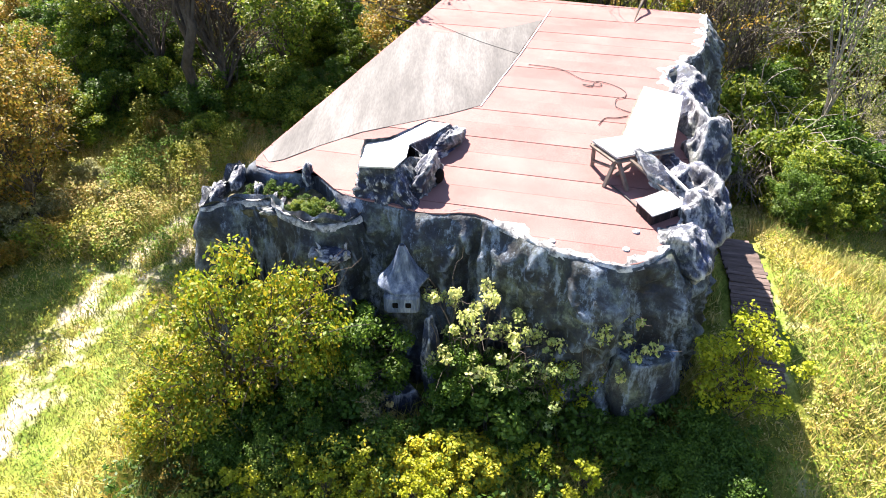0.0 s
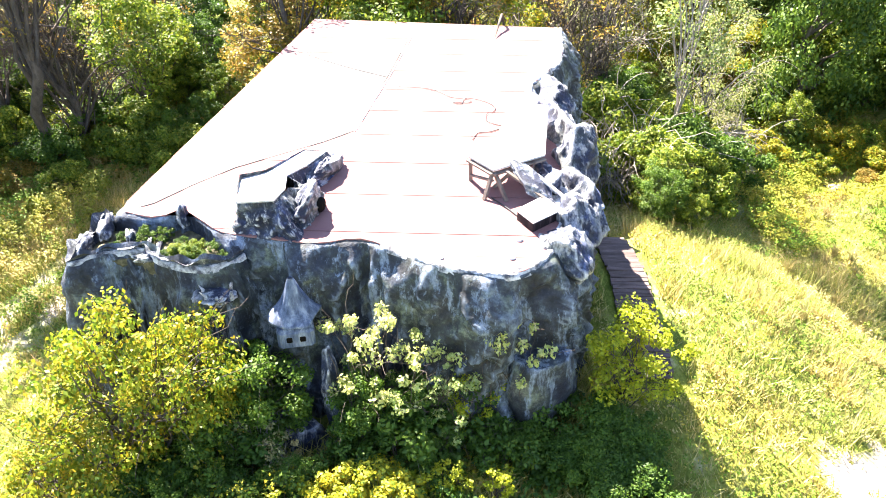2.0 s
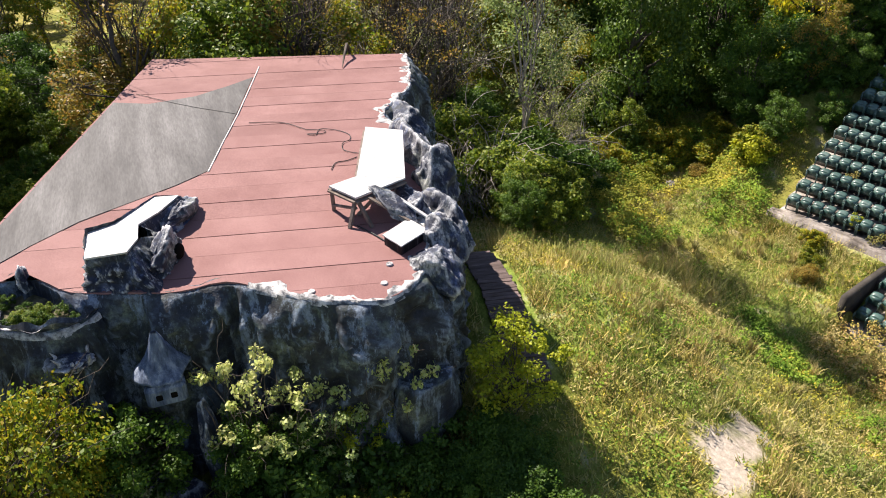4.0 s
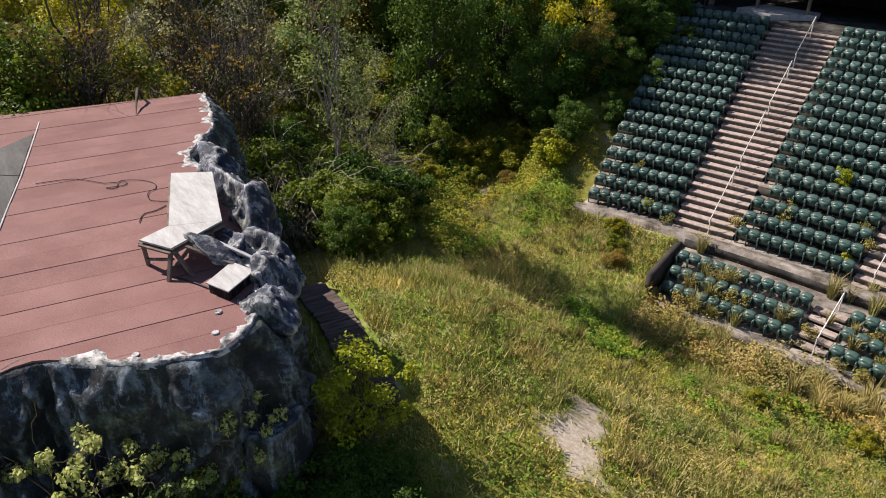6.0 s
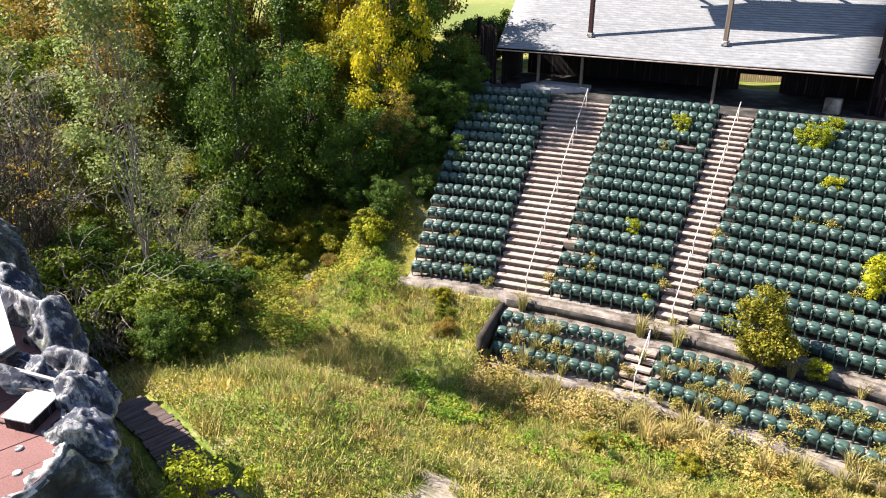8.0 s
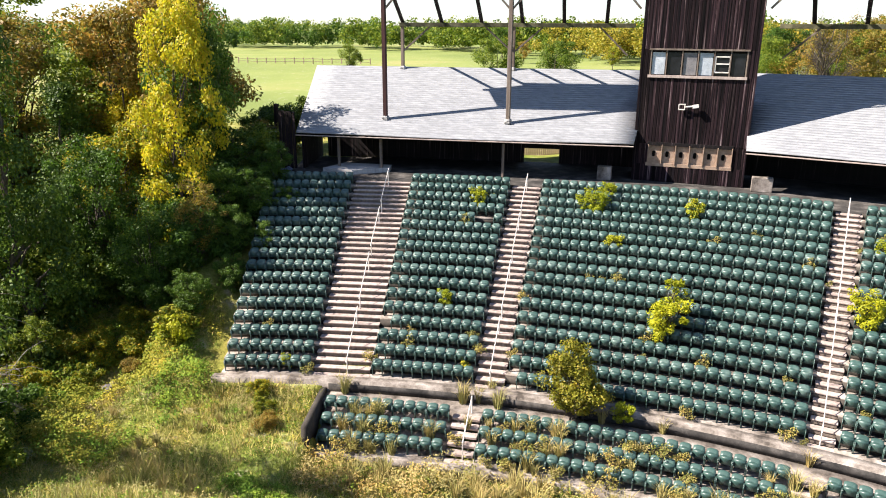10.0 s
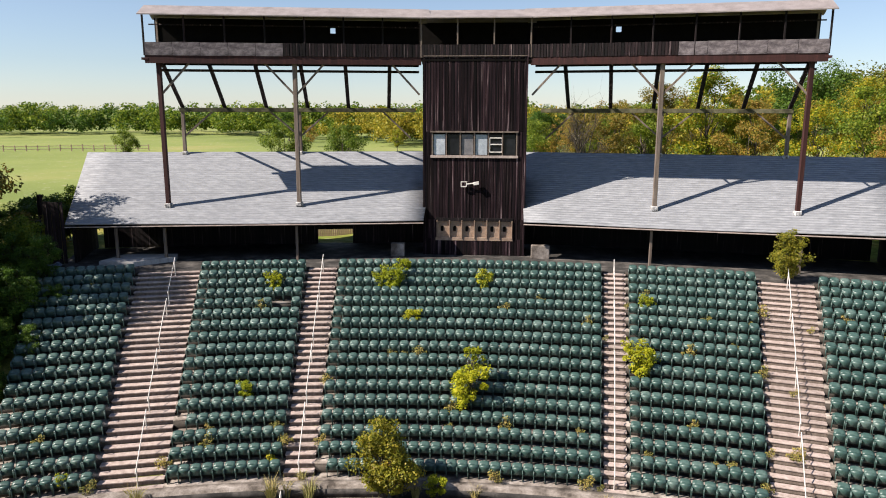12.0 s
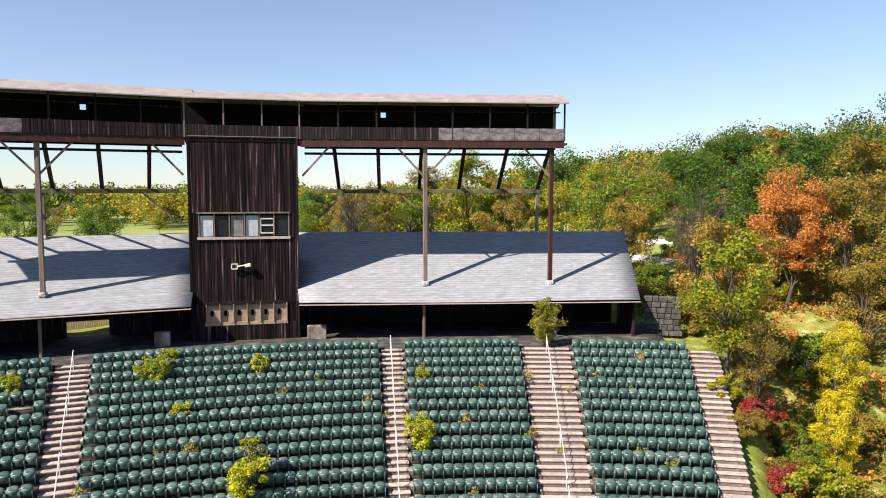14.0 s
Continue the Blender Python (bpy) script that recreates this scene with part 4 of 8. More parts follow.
def build_tower():
    t = empty("control_tower", (0, 0, 0), "tall lighting control tower of dark weathered vertical boards", "tower")
    x0, x1, y0, y1 = -4.88, 1.78, 47.6, 51.2
    zt, foot = 22.4, 9.3
    mid = (x0 + x1) / 2
    # solid core, the shade behind gaps and openings put into its near-black colour
    bm = bmesh.new()
    box_bm(bm, mid, (y0 + y1) / 2 + 0.06, (9.2 + zt) / 2, x1 - x0 - 0.08, y1 - y0 - 0.1, zt - 9.2)
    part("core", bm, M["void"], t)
    # front boards, above and below the window band, and round the cubby row
    wl, wr, w0, w1 = -4.34, 1.22, 15.95, 17.57
    cl, cr, c0, c1 = -4.02, 1.02, 10.42, 11.74
    boards(t, (x0, y0), (x1, y0), w1, zt, 0.2, M["tower_board"], seed=3, jag=0.03)
    boards(t, (x0, y0), (x1, y0), c1, w0, 0.2, M["tower_board"], seed=5, jag=0.02)
    boards(t, (x0, y0), (x1, y0), foot, c0, 0.2, M["tower_board"], seed=6, jag=0.02)
    boards(t, (x0, y0), (wl, y0), w0, w1, 0.2, M["tower_board"], seed=7)
    boards(t, (wr, y0), (x1, y0), w0, w1, 0.2, M["tower_board"], seed=8)
    boards(t, (x0, y0), (cl, y0), c0, c1, 0.2, M["tower_board"], seed=9)
    boards(t, (cr, y0), (x1, y0), c0, c1, 0.2, M["tower_board"], seed=10)
    boards(t, (x1 + 0.01, y0 + 0.03), (x1 + 0.01, y1), foot, zt, 0.24, M["tower_board"], seed=12)
    boards(t, (x0 - 0.01, y1), (x0 - 0.01, y0 + 0.03), foot, zt, 0.24, M["tower_board"], seed=13)
    for x in (x0 - 0.02, x1 + 0.02):
        beam("corner_board", (x, y0 - 0.03, foot), (x, y0 - 0.03, zt), 0.12, 0.05, M["tower_board"], t)
    beam("head_trim", (x0, y0 - 0.05, zt), (x1, y0 - 0.05, zt), 0.05, 0.07, M["post_wood"], t, "thin pale trim board")
    # window band of six lights
    wm, ww, wh = (wl + wr) / 2, wr - wl, w1 - w0
    # backing sheet, the unlit room put into its near-black colour
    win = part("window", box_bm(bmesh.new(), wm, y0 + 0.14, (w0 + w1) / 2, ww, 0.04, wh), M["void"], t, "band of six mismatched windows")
    step = ww / 6
    for i, fill in enumerate(("curtain", "glass_dark", "curtain_dim", "curtain", "glass_dark", "glass_dark")):
        bm = bmesh.new()
        box_bm(bm, wl + (i + 0.5) * step, y0 + 0.085, (w0 + w1) / 2 - 0.03, step - 0.16, 0.02, wh - 0.3)
        part("pane", bm, M[fill], win)
    for i in range(7):
        beam("mullion", (wl + i * step, y0 + 0.03, w0 + 0.03), (wl + i * step, y0 + 0.03, w1 - 0.03), 0.08, 0.1, M["post_wood"], win)
    ca, cb, cz = wl + 4 * step + 0.08, wl + 5 * step - 0.02, (w0 + w1) / 2
    for a, b in (((ca, cz), (cb, cz)), ((ca, cz - 0.5), (cb, cz - 0.5)), ((ca, cz - 0.5), (ca, cz + 0.42)), ((cb, cz - 0.5), (cb, cz + 0.42)), ((ca, cz + 0.42), (cb, cz + 0.42))):
        beam("sash", (a[0], y0 + 0.03, a[1]), (b[0], y0 + 0.03, b[1]), 0.07, 0.06, M["rail"], win, "white sash bar")
    beam("lintel", (wl - 0.12, y0 - 0.04, w1), (wr + 0.1, y0 - 0.04, w1), 0.1, 0.1, M["post_wood"], win)
    beam("sill", (wl - 0.12, y0 - 0.07, w0), (wr + 0.1, y0 - 0.07, w0), 0.16, 0.08, M["pale_wood"], win)
    # open cubby row under the tower
    cub = part("cubby_shelf", box_bm(bmesh.new(), (cl + cr) / 2, y0 + 0.12, (c0 + c1) / 2, cr - cl, 0.05, c1 - c0), M["tan_board"], t, "row of bare particle-board cubbies")
    cs = (cr - cl) / 6
    for i in range(7):
        beam("divider", (cl + i * cs, y0 + 0.0, c0 + 0.04), (cl + i * cs, y0 + 0.0, c1 - 0.04), 0.05, 0.2, M["tan_board"], cub)
    beam("shelf", (cl - 0.1, y0 + 0.0, c1), (cr + 0.06, y0 + 0.0, c1), 0.22, 0.09, M["dark_wood"], cub)
    beam("shelf", (cl - 0.1, y0 + 0.0, c0), (cr + 0.06, y0 + 0.0, c0), 0.22, 0.07, M["tan_board"], cub)
    # holes are near-black blocks, the shade of the openings put into their colour
    for i in range(6):
        bm = bmesh.new()
        box_bm(bm, cl + (i + 0.5) * cs - 0.08, y0 + 0.09, 11.1, 0.2, 0.03, 0.36, 0, 0.05)
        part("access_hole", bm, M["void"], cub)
    # small white lamp bracket
    lamp = empty("bracket_lamp", (-2.0, y0 - 0.1, 14.1), "white pipe bracket with a floodlight on the tower boards", "lamp")
    for nme, a, b, w in (("frame_bar", (-0.4, -0.1, -0.12), (-0.4, -0.1, 0.2), 0.06), ("frame_bar", (-0.05, -0.1, -0.12), (-0.05, -0.1, 0.2), 0.06), ("frame_bar", (-0.4, -0.1, -0.12), (-0.05, -0.1, -0.12), 0.06), ("frame_bar", (-0.4, -0.1, 0.2), (0.0, -0.1, 0.2), 0.06), ("arm", (-0.05, -0.1, 0.05), (0.42, -0.14, 0.12), 0.07), ("lamp_head", (0.42, -0.16, 0.08), (0.78, -0.16, 0.14), 0.2)):
        part(nme, beam_bm(bmesh.new(), a, b, w, w), M["rail"], lamp)


build_tower()


def build_gallery():
    g = empty("lighting_gallery", (0, 0, 0), "roofed timber lighting gallery on tall posts over the shed roof", "lighting gallery")
    F, B = 1.5, 4.1
    z0, zs, zo, zr = 21.85, 22.3, 23.12, 24.85
    rnd = random.Random(5)
    runs = [("l", 0, 17.35), ("r", 0, 17.4)]
    for s, a0, a1 in runs:
        beam("floor_beam", wp(s, a0, F + 0.1, (z0 + zs) / 2), wp(s, a1, F + 0.1, (z0 + zs) / 2), 0.5, 0.16, M["red_wood"], g)
        beam("rear_beam", wp(s, a0, B, z0 - 0.33), wp(s, a1, B, z0 - 0.33), 0.16, 0.26, M["dark_wood"], g)
        # gallery floor near-black, its shade put into the colour
        top = [wp(s, a0, F + 0.05, zs - 0.1), wp(s, a1, F + 0.05, zs - 0.1), wp(s, a1, B, zs - 0.1), wp(s, a0, B, zs - 0.1)]
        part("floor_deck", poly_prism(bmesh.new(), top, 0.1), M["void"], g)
        # front siding
        p, q2 = wp(s, a0, F, 0), wp(s, a1, F, 0)
        pale0 = 9.0 if s == "r" else 8.8
        pm = wp(s, pale0, F, 0)
        pa, pb = (p.xy, pm.xy) if s == "r" else (pm.xy, p.xy)
        boards(g, pa, pb, zs, zo, 0.2, M["dark_wood"], "siding_board", 21, 0.02)
        pa, pb = (pm.xy, q2.xy) if s == "r" else (q2.xy, pm.xy)
        boards(g, pa, pb, zs, zo, 1.6, M["grey_siding"], "siding_board", 22, 0.02)
        # uprights in the open band
        for al in np.linspace(a0, a1, 8):
            beam("stud", wp(s, al, F + 0.05, zs), wp(s, al, F + 0.05, zr), 0.09, 0.12, M["dark_wood"], g)
        # rear wall with a small opening, gallery shade put into its near-black colour
        hole = 5.6 if s == "l" else 5.2
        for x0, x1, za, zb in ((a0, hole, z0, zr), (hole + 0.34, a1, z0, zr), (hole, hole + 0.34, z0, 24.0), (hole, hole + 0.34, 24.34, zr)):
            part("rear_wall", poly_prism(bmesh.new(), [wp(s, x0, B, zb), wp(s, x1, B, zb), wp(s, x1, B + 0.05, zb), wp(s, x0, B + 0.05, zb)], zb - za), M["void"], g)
        beam("ceiling_rail", wp(s, a0, F + 1.3, 24.3), wp(s, a1, F + 1.3, 24.3), 0.08, 0.08, M["dark_wood"], g)
        # gable roof
        o0, o1 = a0 - 0.6, a1 + 0.2
        for bk0, bk1, h0, h1 in ((F - 0.35, F + 1.3, zr - 0.08, zr + 0.62), (F + 1.3, B + 0.35, zr + 0.62, zr - 0.02)):
            part("roof_slope", poly_prism(bmesh.new(), [wp(s, o0, bk0, h0), wp(s, o1, bk0, h0), wp(s, o1, bk1, h1), wp(s, o0, bk1, h1)], 0.07), M["metal_roof"], g, "dull metal roofing sheets")
        beam("end_beam", wp(s, a1, F, zs - 0.2), wp(s, a1, B, zs - 0.2), 0.14, 0.4, M["red_wood"], g)
        beam("end_stud", wp(s, a1 - 0.15, B, z0), wp(s, a1 - 0.15, B, zr), 0.12, 0.12, M["post_wood"], g)
        # tall front posts with braces
        for n, al in enumerate((8.15, 16.62)):
            mt = M["red_wood"] if n else M["post_wood"]
            base = wp(s, al, 1.86, roof_z(1.86))
            post = beam("post", base - Vector((0, 0, 0.05)), wp(s, al, 1.86, z0), 0.26, 0.26, mt, g)
            bm = bmesh.new()
            box_bm(bm, base.x, base.y, base.z + 0.12, 0.42, 0.42, 0.3, 0, 0.04)
            part("flashing", bm, M["white_rim"], g)
            for d in (-1, 1):
                if n and d == 1:
                    continue
                beam("brace", wp(s, al, 1.86, z0 - 2.0), wp(s, al + d * 1.9, 1.86, z0 + 0.05), 0.13, 0.1, M["post_wood"], g)
        beam("brace", wp(s, 0.1, 1.86, z0 - 1.9), wp(s, 1.9, 1.86, z0 + 0.05), 0.13, 0.1, M["post_wood"], g)
        # rear posts, beam and raking rafters
        for n, al in enumerate((8.6, 17.0)):
            base = wp(s, al, 8.35, roof_z(8.35))
            beam("rear_post", base - Vector((0, 0, 0.05)), wp(s, al, 8.35, 18.95), 0.22, 0.22, M["post_wood"], g)
            bm = bmesh.new()
            box_bm(bm, base.x, base.y, base.z + 0.1, 0.36, 0.36, 0.25, 0, 0.04)
            part("flashing", bm, M["white_rim"], g)
            for d in (-1, 1):
                if n and d == 1:
                    continue
                beam("rear_brace", wp(s, al, 8.35, 17.0), wp(s, al + d * 2.1, 8.35, 18.8), 0.12, 0.1, M["post_wood"], g)
        beam("rear_brace", wp(s, 0.4, 8.35, 16.9), wp(s, 2.4, 8.35, 18.8), 0.12, 0.1, M["post_wood"], g)
        beam("back_beam", wp(s, 0, 8.35, 18.95), wp(s, 17.2, 8.35, 18.95), 0.3, 0.34, M["mossy_wood"], g, "mossy laminated timber beam")
        for al in np.linspace(2.0, 17.0, 6):
            beam("rafter", wp(s, al, 8.5, 19.1), wp(s, al, F + 2.2, 22.2), 0.12, 0.26, M["dark_wood"], g)
    # bridge over the tower
    p, q2 = wp("l", 0, F, 0), wp("r", 0, F, 0)
    p.y, q2.y = p.y - 0.03, q2.y - 0.03
    boards(g, p.xy, q2.xy, zs, zo, 0.2, M["dark_wood"], "siding_board", 31, 0.02)
    # floor and rear wall here also carry the gallery's shade in their colour
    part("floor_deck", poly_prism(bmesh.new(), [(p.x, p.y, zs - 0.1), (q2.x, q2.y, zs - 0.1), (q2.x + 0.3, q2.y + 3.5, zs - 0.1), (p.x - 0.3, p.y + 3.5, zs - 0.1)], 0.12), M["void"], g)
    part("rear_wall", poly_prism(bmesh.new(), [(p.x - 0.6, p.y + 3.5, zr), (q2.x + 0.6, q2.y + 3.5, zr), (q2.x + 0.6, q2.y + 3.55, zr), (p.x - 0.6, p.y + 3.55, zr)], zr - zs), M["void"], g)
    for bk0, bk1, h0, h1 in ((-0.35, 1.75, zr - 0.08, zr + 0.62), (1.75, 3.85, zr + 0.62, zr - 0.02)):
        part("roof_slope", poly_prism(bmesh.new(), [(p.x, p.y + bk0, h0), (q2.x, q2.y + bk0, h0), (q2.x + 0.4, q2.y + bk1, h1), (p.x - 0.4, p.y + bk1, h1)], 0.07), M["metal_roof"], g, "dull metal roofing sheets")
    for x in np.linspace(p.x, q2.x, 4):
        beam("stud", (x, p.y + 0.05, zs), (x, p.y + 0.05, zr), 0.09, 0.12, M["post_wood"], g)


build_gallery()

# ---- plants ----
def leaves(rng, centres, radius, per, size, flat=0.5, squash=0.75, aspect=0.62):
    """Many small pointed leaves scattered about clump centres: places and quads."""
    centres = np.asarray(centres, float)
    n = len(centres) * per
    c = np.repeat(centres, per, axis=0)
    rad = np.repeat(np.broadcast_to(np.asarray(radius, float), (len(centres),)), per)
    d = rng.normal(size=(n, 3))
    d /= np.linalg.norm(d, axis=1)[:, None]
    p = c + d * (rad * rng.uniform(0.15, 1.0, n) ** 0.6)[:, None] * [1, 1, squash]
    nor = d * 0.6 + rng.normal(size=(n, 3)) * 0.55 + [0, 0, flat]
    nor /= np.linalg.norm(nor, axis=1)[:, None]
    u = np.cross(nor, rng.normal(size=(n, 3)))
    u /= np.linalg.norm(u, axis=1)[:, None] + 1e-9
    w = np.cross(nor, u)
    L = size * rng.uniform(0.6, 1.35, n)[:, None]
    v = np.stack([p - u * L * 0.5, p + w * L * aspect * 0.5 + u * L * 0.05, p + u * L * 0.55, p - w * L * aspect * 0.5 + u * L * 0.05], 1)
    return v.reshape(-1, 3), np.arange(4 * n).reshape(-1, 4)


def limb(rng, a, b, r0, r1, sag=0.1, n=5):
    a, b = np.asarray(a, float), np.asarray(b, float)
    u = np.linspace(0, 1, n)[:, None]
    p = a + (b - a) * u + rng.normal(size=(n, 3)) * np.linalg.norm(b - a) * 0.045 * (u * (1 - u) * 4)
    p[:, 2] += sag * np.linalg.norm(b - a) * (u * (1 - u))[:, 0]
    return p, np.linspace(r0, r1, n)


def tree_proto(name, seed, height, crown, base, leaf, clumps=34, per=260, size=0.2, trunk=0.16, mat_bark="bark", droop=0.0, bare=0.0, shape="round", twigs=0, stems=1, label="", category="tree", clump_r=None, twig_r=None):
    """A tree: tapered trunk with limbs, and an uneven crown of leaf clumps with gaps. crown: half width; base: lowest leaves."""
    rng = np.random.default_rng(seed)
    top = empty(name, (0, 0, 0), label, category)
    wood, crownh = Heap(), Heap()
    cz, hz = (height + base) / 2, (height - base) / 2
    lean = rng.normal(size=2) * 0.03 * height
    tips = []
    cents, rads = [], []
    tries = 0
    while len(cents) < clumps and tries < 4000:
        tries += 1
        d = rng.normal(size=3)
        d /= np.linalg.norm(d)
        f = rng.uniform(0.25, 1.0) ** 0.55
        if shape == "round":
            wob = 1 + 0.28 * math.sin(3 * math.atan2(d[1], d[0]) + seed) + 0.15 * math.sin(7 * d[2] + seed)
            p = np.array([d[0] * crown * f * wob, d[1] * crown * f * wob, cz + d[2] * hz * f])
        elif shape == "cone":
            h = rng.uniform(0, 1) ** 1.3
            rr = crown * (1 - h) * rng.uniform(0.35, 1.0) + 0.15
            a = rng.uniform(0, 6.283)
            p = np.array([math.cos(a) * rr, math.sin(a) * rr, base + (height - base) * h - 0.12 * rr])
        else:  # upright, narrow
            h = rng.uniform(0, 1)
            rr = crown * (0.35 + 0.65 * math.sin(math.pi * min(1, h * 0.9 + 0.1))) * rng.uniform(0.2, 1.0) ** 0.6
            a = rng.uniform(0, 6.283)
            p = np.array([math.cos(a) * rr, math.sin(a) * rr, base + (height - base) * h])
        p[:2] += lean * (p[2] / height)
        cents.append(p)
        rads.append((clump_r or crown * 0.3) * rng.uniform(0.6, 1.35))
    cents, rads = np.array(cents), np.array(rads)
    # trunk(s)
    for s in range(stems):
        off = rng.normal(size=2) * (0.07 * crown if stems > 1 else 0)
        tp = np.array([lean[0] + off[0] * 4, lean[1] + off[1] * 4, height * (0.93 if shape == "cone" else 0.8)])
        p, r = limb(rng, (off[0], off[1], -0.2), tp, trunk / math.sqrt(stems), trunk * 0.16, 0, 9)
        r[0] *= 1.35
        v, q = tube_arrays(p, r, 8)
        wood.add(v, q)
        for c in cents[rng.permutation(len(cents))[: min(len(cents), 22 // stems + 3)]]:
            h = np.clip((c[2] * rng.uniform(0.45, 0.8)) / height, 0.12, 0.85)
            i = h * 8
            a = p[int(i)] * (1 - i % 1) + p[min(8, int(i) + 1)] * (i % 1)
            pp, rr = limb(rng, a, c, trunk * 0.42 * (1 - h) + min(0.025, trunk * 0.2), min(0.012, trunk * 0.12), 0.22)
            v, q = tube_arrays(pp, rr, 5)
            wood.add(v, q)
            tips.append((pp[2], c))
    for _ in range(twigs):
        a, c = tips[rng.integers(len(tips))]
        e = c + rng.normal(size=3) * crown * 0.33 + [0, 0, -droop * crown * rng.uniform(0, 0.6)]
        m = a + (c - a) * rng.uniform(0, 1)
        pp, rr = limb(rng, m, e, twig_r or min(0.014, 0.005 + trunk * 0.1), (twig_r or 0.008) * 0.5, 0.25 if droop == 0 else 0.5)
        v, q = tube_arrays(pp, rr, 3)
        wood.add(v, q)
    keep = rng.uniform(size=len(cents)) >= bare
    if droop:
        cents[:, 2] -= droop * rng.uniform(0, 1, len(cents))
    v, q = leaves(rng, cents[keep], rads[keep], per, size)
    crownh.add(v, q)
    link("trunk", wood.mesh("trunk", True), M[mat_bark], top)
    if keep.any():
        link("crown", crownh.mesh("crown"), M[leaf], top)
    return top


used = {}


def plant(proto, x, y, s=1.0, turn=None, z=None, sz=None, label=""):
    """Sets a prototype's first use, or a copy of it, on the ground at x, y."""
    turn = (x * 37.7 + y * 91.3) % 360 if turn is None else turn
    z = float(ground_z(x, y)) if z is None else z
    sz = sz or s
    if proto.name not in used:
        used[proto.name] = (s, sz)
        proto.matrix_basis = pose(x, y, z - 0.05, 0, 0, turn) @ Matrix.Diagonal((s, s, sz, 1))
        ob = proto
    else:
        s0, z0 = used[proto.name]
        ob = copy_thing(proto, pose(x, y, z - 0.05, 0, 0, turn) @ Matrix.Diagonal((s / s0, s / s0, sz / z0, 1)))
    if label:
        ob["label"] = label
    return ob


T = {}
T["oak"] = tree_proto("broadleaf_tree", 1, 13, 4.2, 2.5, "lf_green", 46, 330, 0.24, 0.24, label="leafy green broadleaf tree at the wood's edge")
T["oak2"] = tree_proto("broadleaf_tree", 2, 15, 4.6, 3.5, "lf_dark", 48, 330, 0.25, 0.28, label="tall dark green broadleaf tree in the wood")
T["olive"] = tree_proto("broadleaf_tree", 3, 13.5, 4.2, 2.5, "lf_olive", 44, 320, 0.24, 0.22, bare=0.1, label="broadleaf tree with olive leaves turning brown")
T["lime"] = tree_proto("young_tree", 4, 11, 3.2, 1.8, "lf_lime", 40, 300, 0.22, 0.16, label="young tree with yellow-green leaves in sun")
T["yellow"] = tree_proto("young_tree", 5, 12, 3.0, 0.8, "lf_yellow", 90, 210, 0.2, 0.17, shape="up", label="upright tree in golden autumn leaf")
T["bare"] = tree_proto("bare_tree", 6, 11, 3.6, 1.2, "lf_silver", 40, 90, 0.16, 0.12, "pale_bark", droop=0.6, bare=0.2, twigs=150, stems=3, twig_r=0.02, label="half-bare grey tree with tangled pale twigs", clump_r=0.9)
T["willow"] = tree_proto("willow_tree", 7, 13, 4.4, 1.5, "lf_willow", 60, 100, 0.17, 0.17, "pale_bark", droop=1.0, bare=0.15, twigs=160, twig_r=0.02, label="grey-green willow with drooping pale branches", clump_r=1.0)
T["conifer"] = tree_proto("hemlock_tree", 8, 14, 5.0, 0.8, "lf_mid", 130, 200, 0.2, 0.22, shape="cone", label="green conifer with spreading layered boughs", clump_r=0.95)
T["rust"] = tree_proto("maple_tree", 9, 14, 3.6, 3.0, "lf_rust", 100, 300, 0.17, 0.2, shape="round", bare=0.08, twigs=160, clump_r=1.0, label="maple in rust-red and orange autumn leaf")
T["dead"] = tree_proto("bare_tree", 10, 13, 3.0, 3.0, "lf_olive", 26, 60, 0.16, 0.2, "bark", bare=0.6, twigs=520, label="leafless grey-brown tree with fine twigs", clump_r=0.7)
T["slim"] = tree_proto("willow_tree", 41, 16.5, 2.1, 6.5, "lf_willow", 60, 130, 0.16, 0.075, "pale_bark", droop=0.8, bare=0.1, twigs=90, shape="up", label="tall slender willow with thin pale branches", clump_r=0.85, twig_r=0.018)
T["trunk"] = tree_proto("forest_tree", 42, 19, 3.6, 9.0, "lf_dark", 40, 260, 0.26, 0.34, bare=0.1, twigs=160, label="tall forest tree with a bare dark trunk")
T["under"] = tree_proto("understory_tree", 43, 7.0, 2.5, 0.5, "lf_dark", 90, 200, 0.17, 0.07, stems=2, bare=0.05, twigs=60, label="dark leafy understory tree in the wood", clump_r=0.62)
T["under_g"] = tree_proto("understory_tree", 44, 6.0, 2.1, 0.4, "lf_green", 80, 170, 0.16, 0.06, stems=3, bare=0.05, twigs=60, label="green leafy understory tree at the wood's edge", clump_r=0.5)
T["sap_o"] = tree_proto("young_tree", 45, 9.0, 2.0, 1.6, "lf_olive", 70, 90, 0.15, 0.07, bare=0.1, twigs=160, label="slender young tree with sparse olive leaves", clump_r=0.6)
T["thicket"] = tree_proto("bare_thicket", 46, 9.5, 2.0, 1.2, "lf_olive", 26, 40, 0.13, 0.06, "bark", bare=0.4, twigs=150, stems=7, twig_r=0.02, label="thicket of thin brown leafless stems", clump_r=0.6)
T["snag"] = tree_proto("dead_willow", 47, 4.6, 3.4, 0.8, "lf_silver", 46, 12, 0.12, 0.07, "pale_bark", bare=0.5, twigs=130, droop=1.4, stems=5, label="dead willow limbs arching in a pale tangle", clump_r=0.7, twig_r=0.026)
T["sun_bush"] = tree_proto("shrub", 48, 6.0, 3.2, 0.4, "lf_bright", 60, 60, 0.5, 0.08, stems=4, label="bright yellow-green bush in sun at the stand's corner", category="shrub", clump_r=0.9)
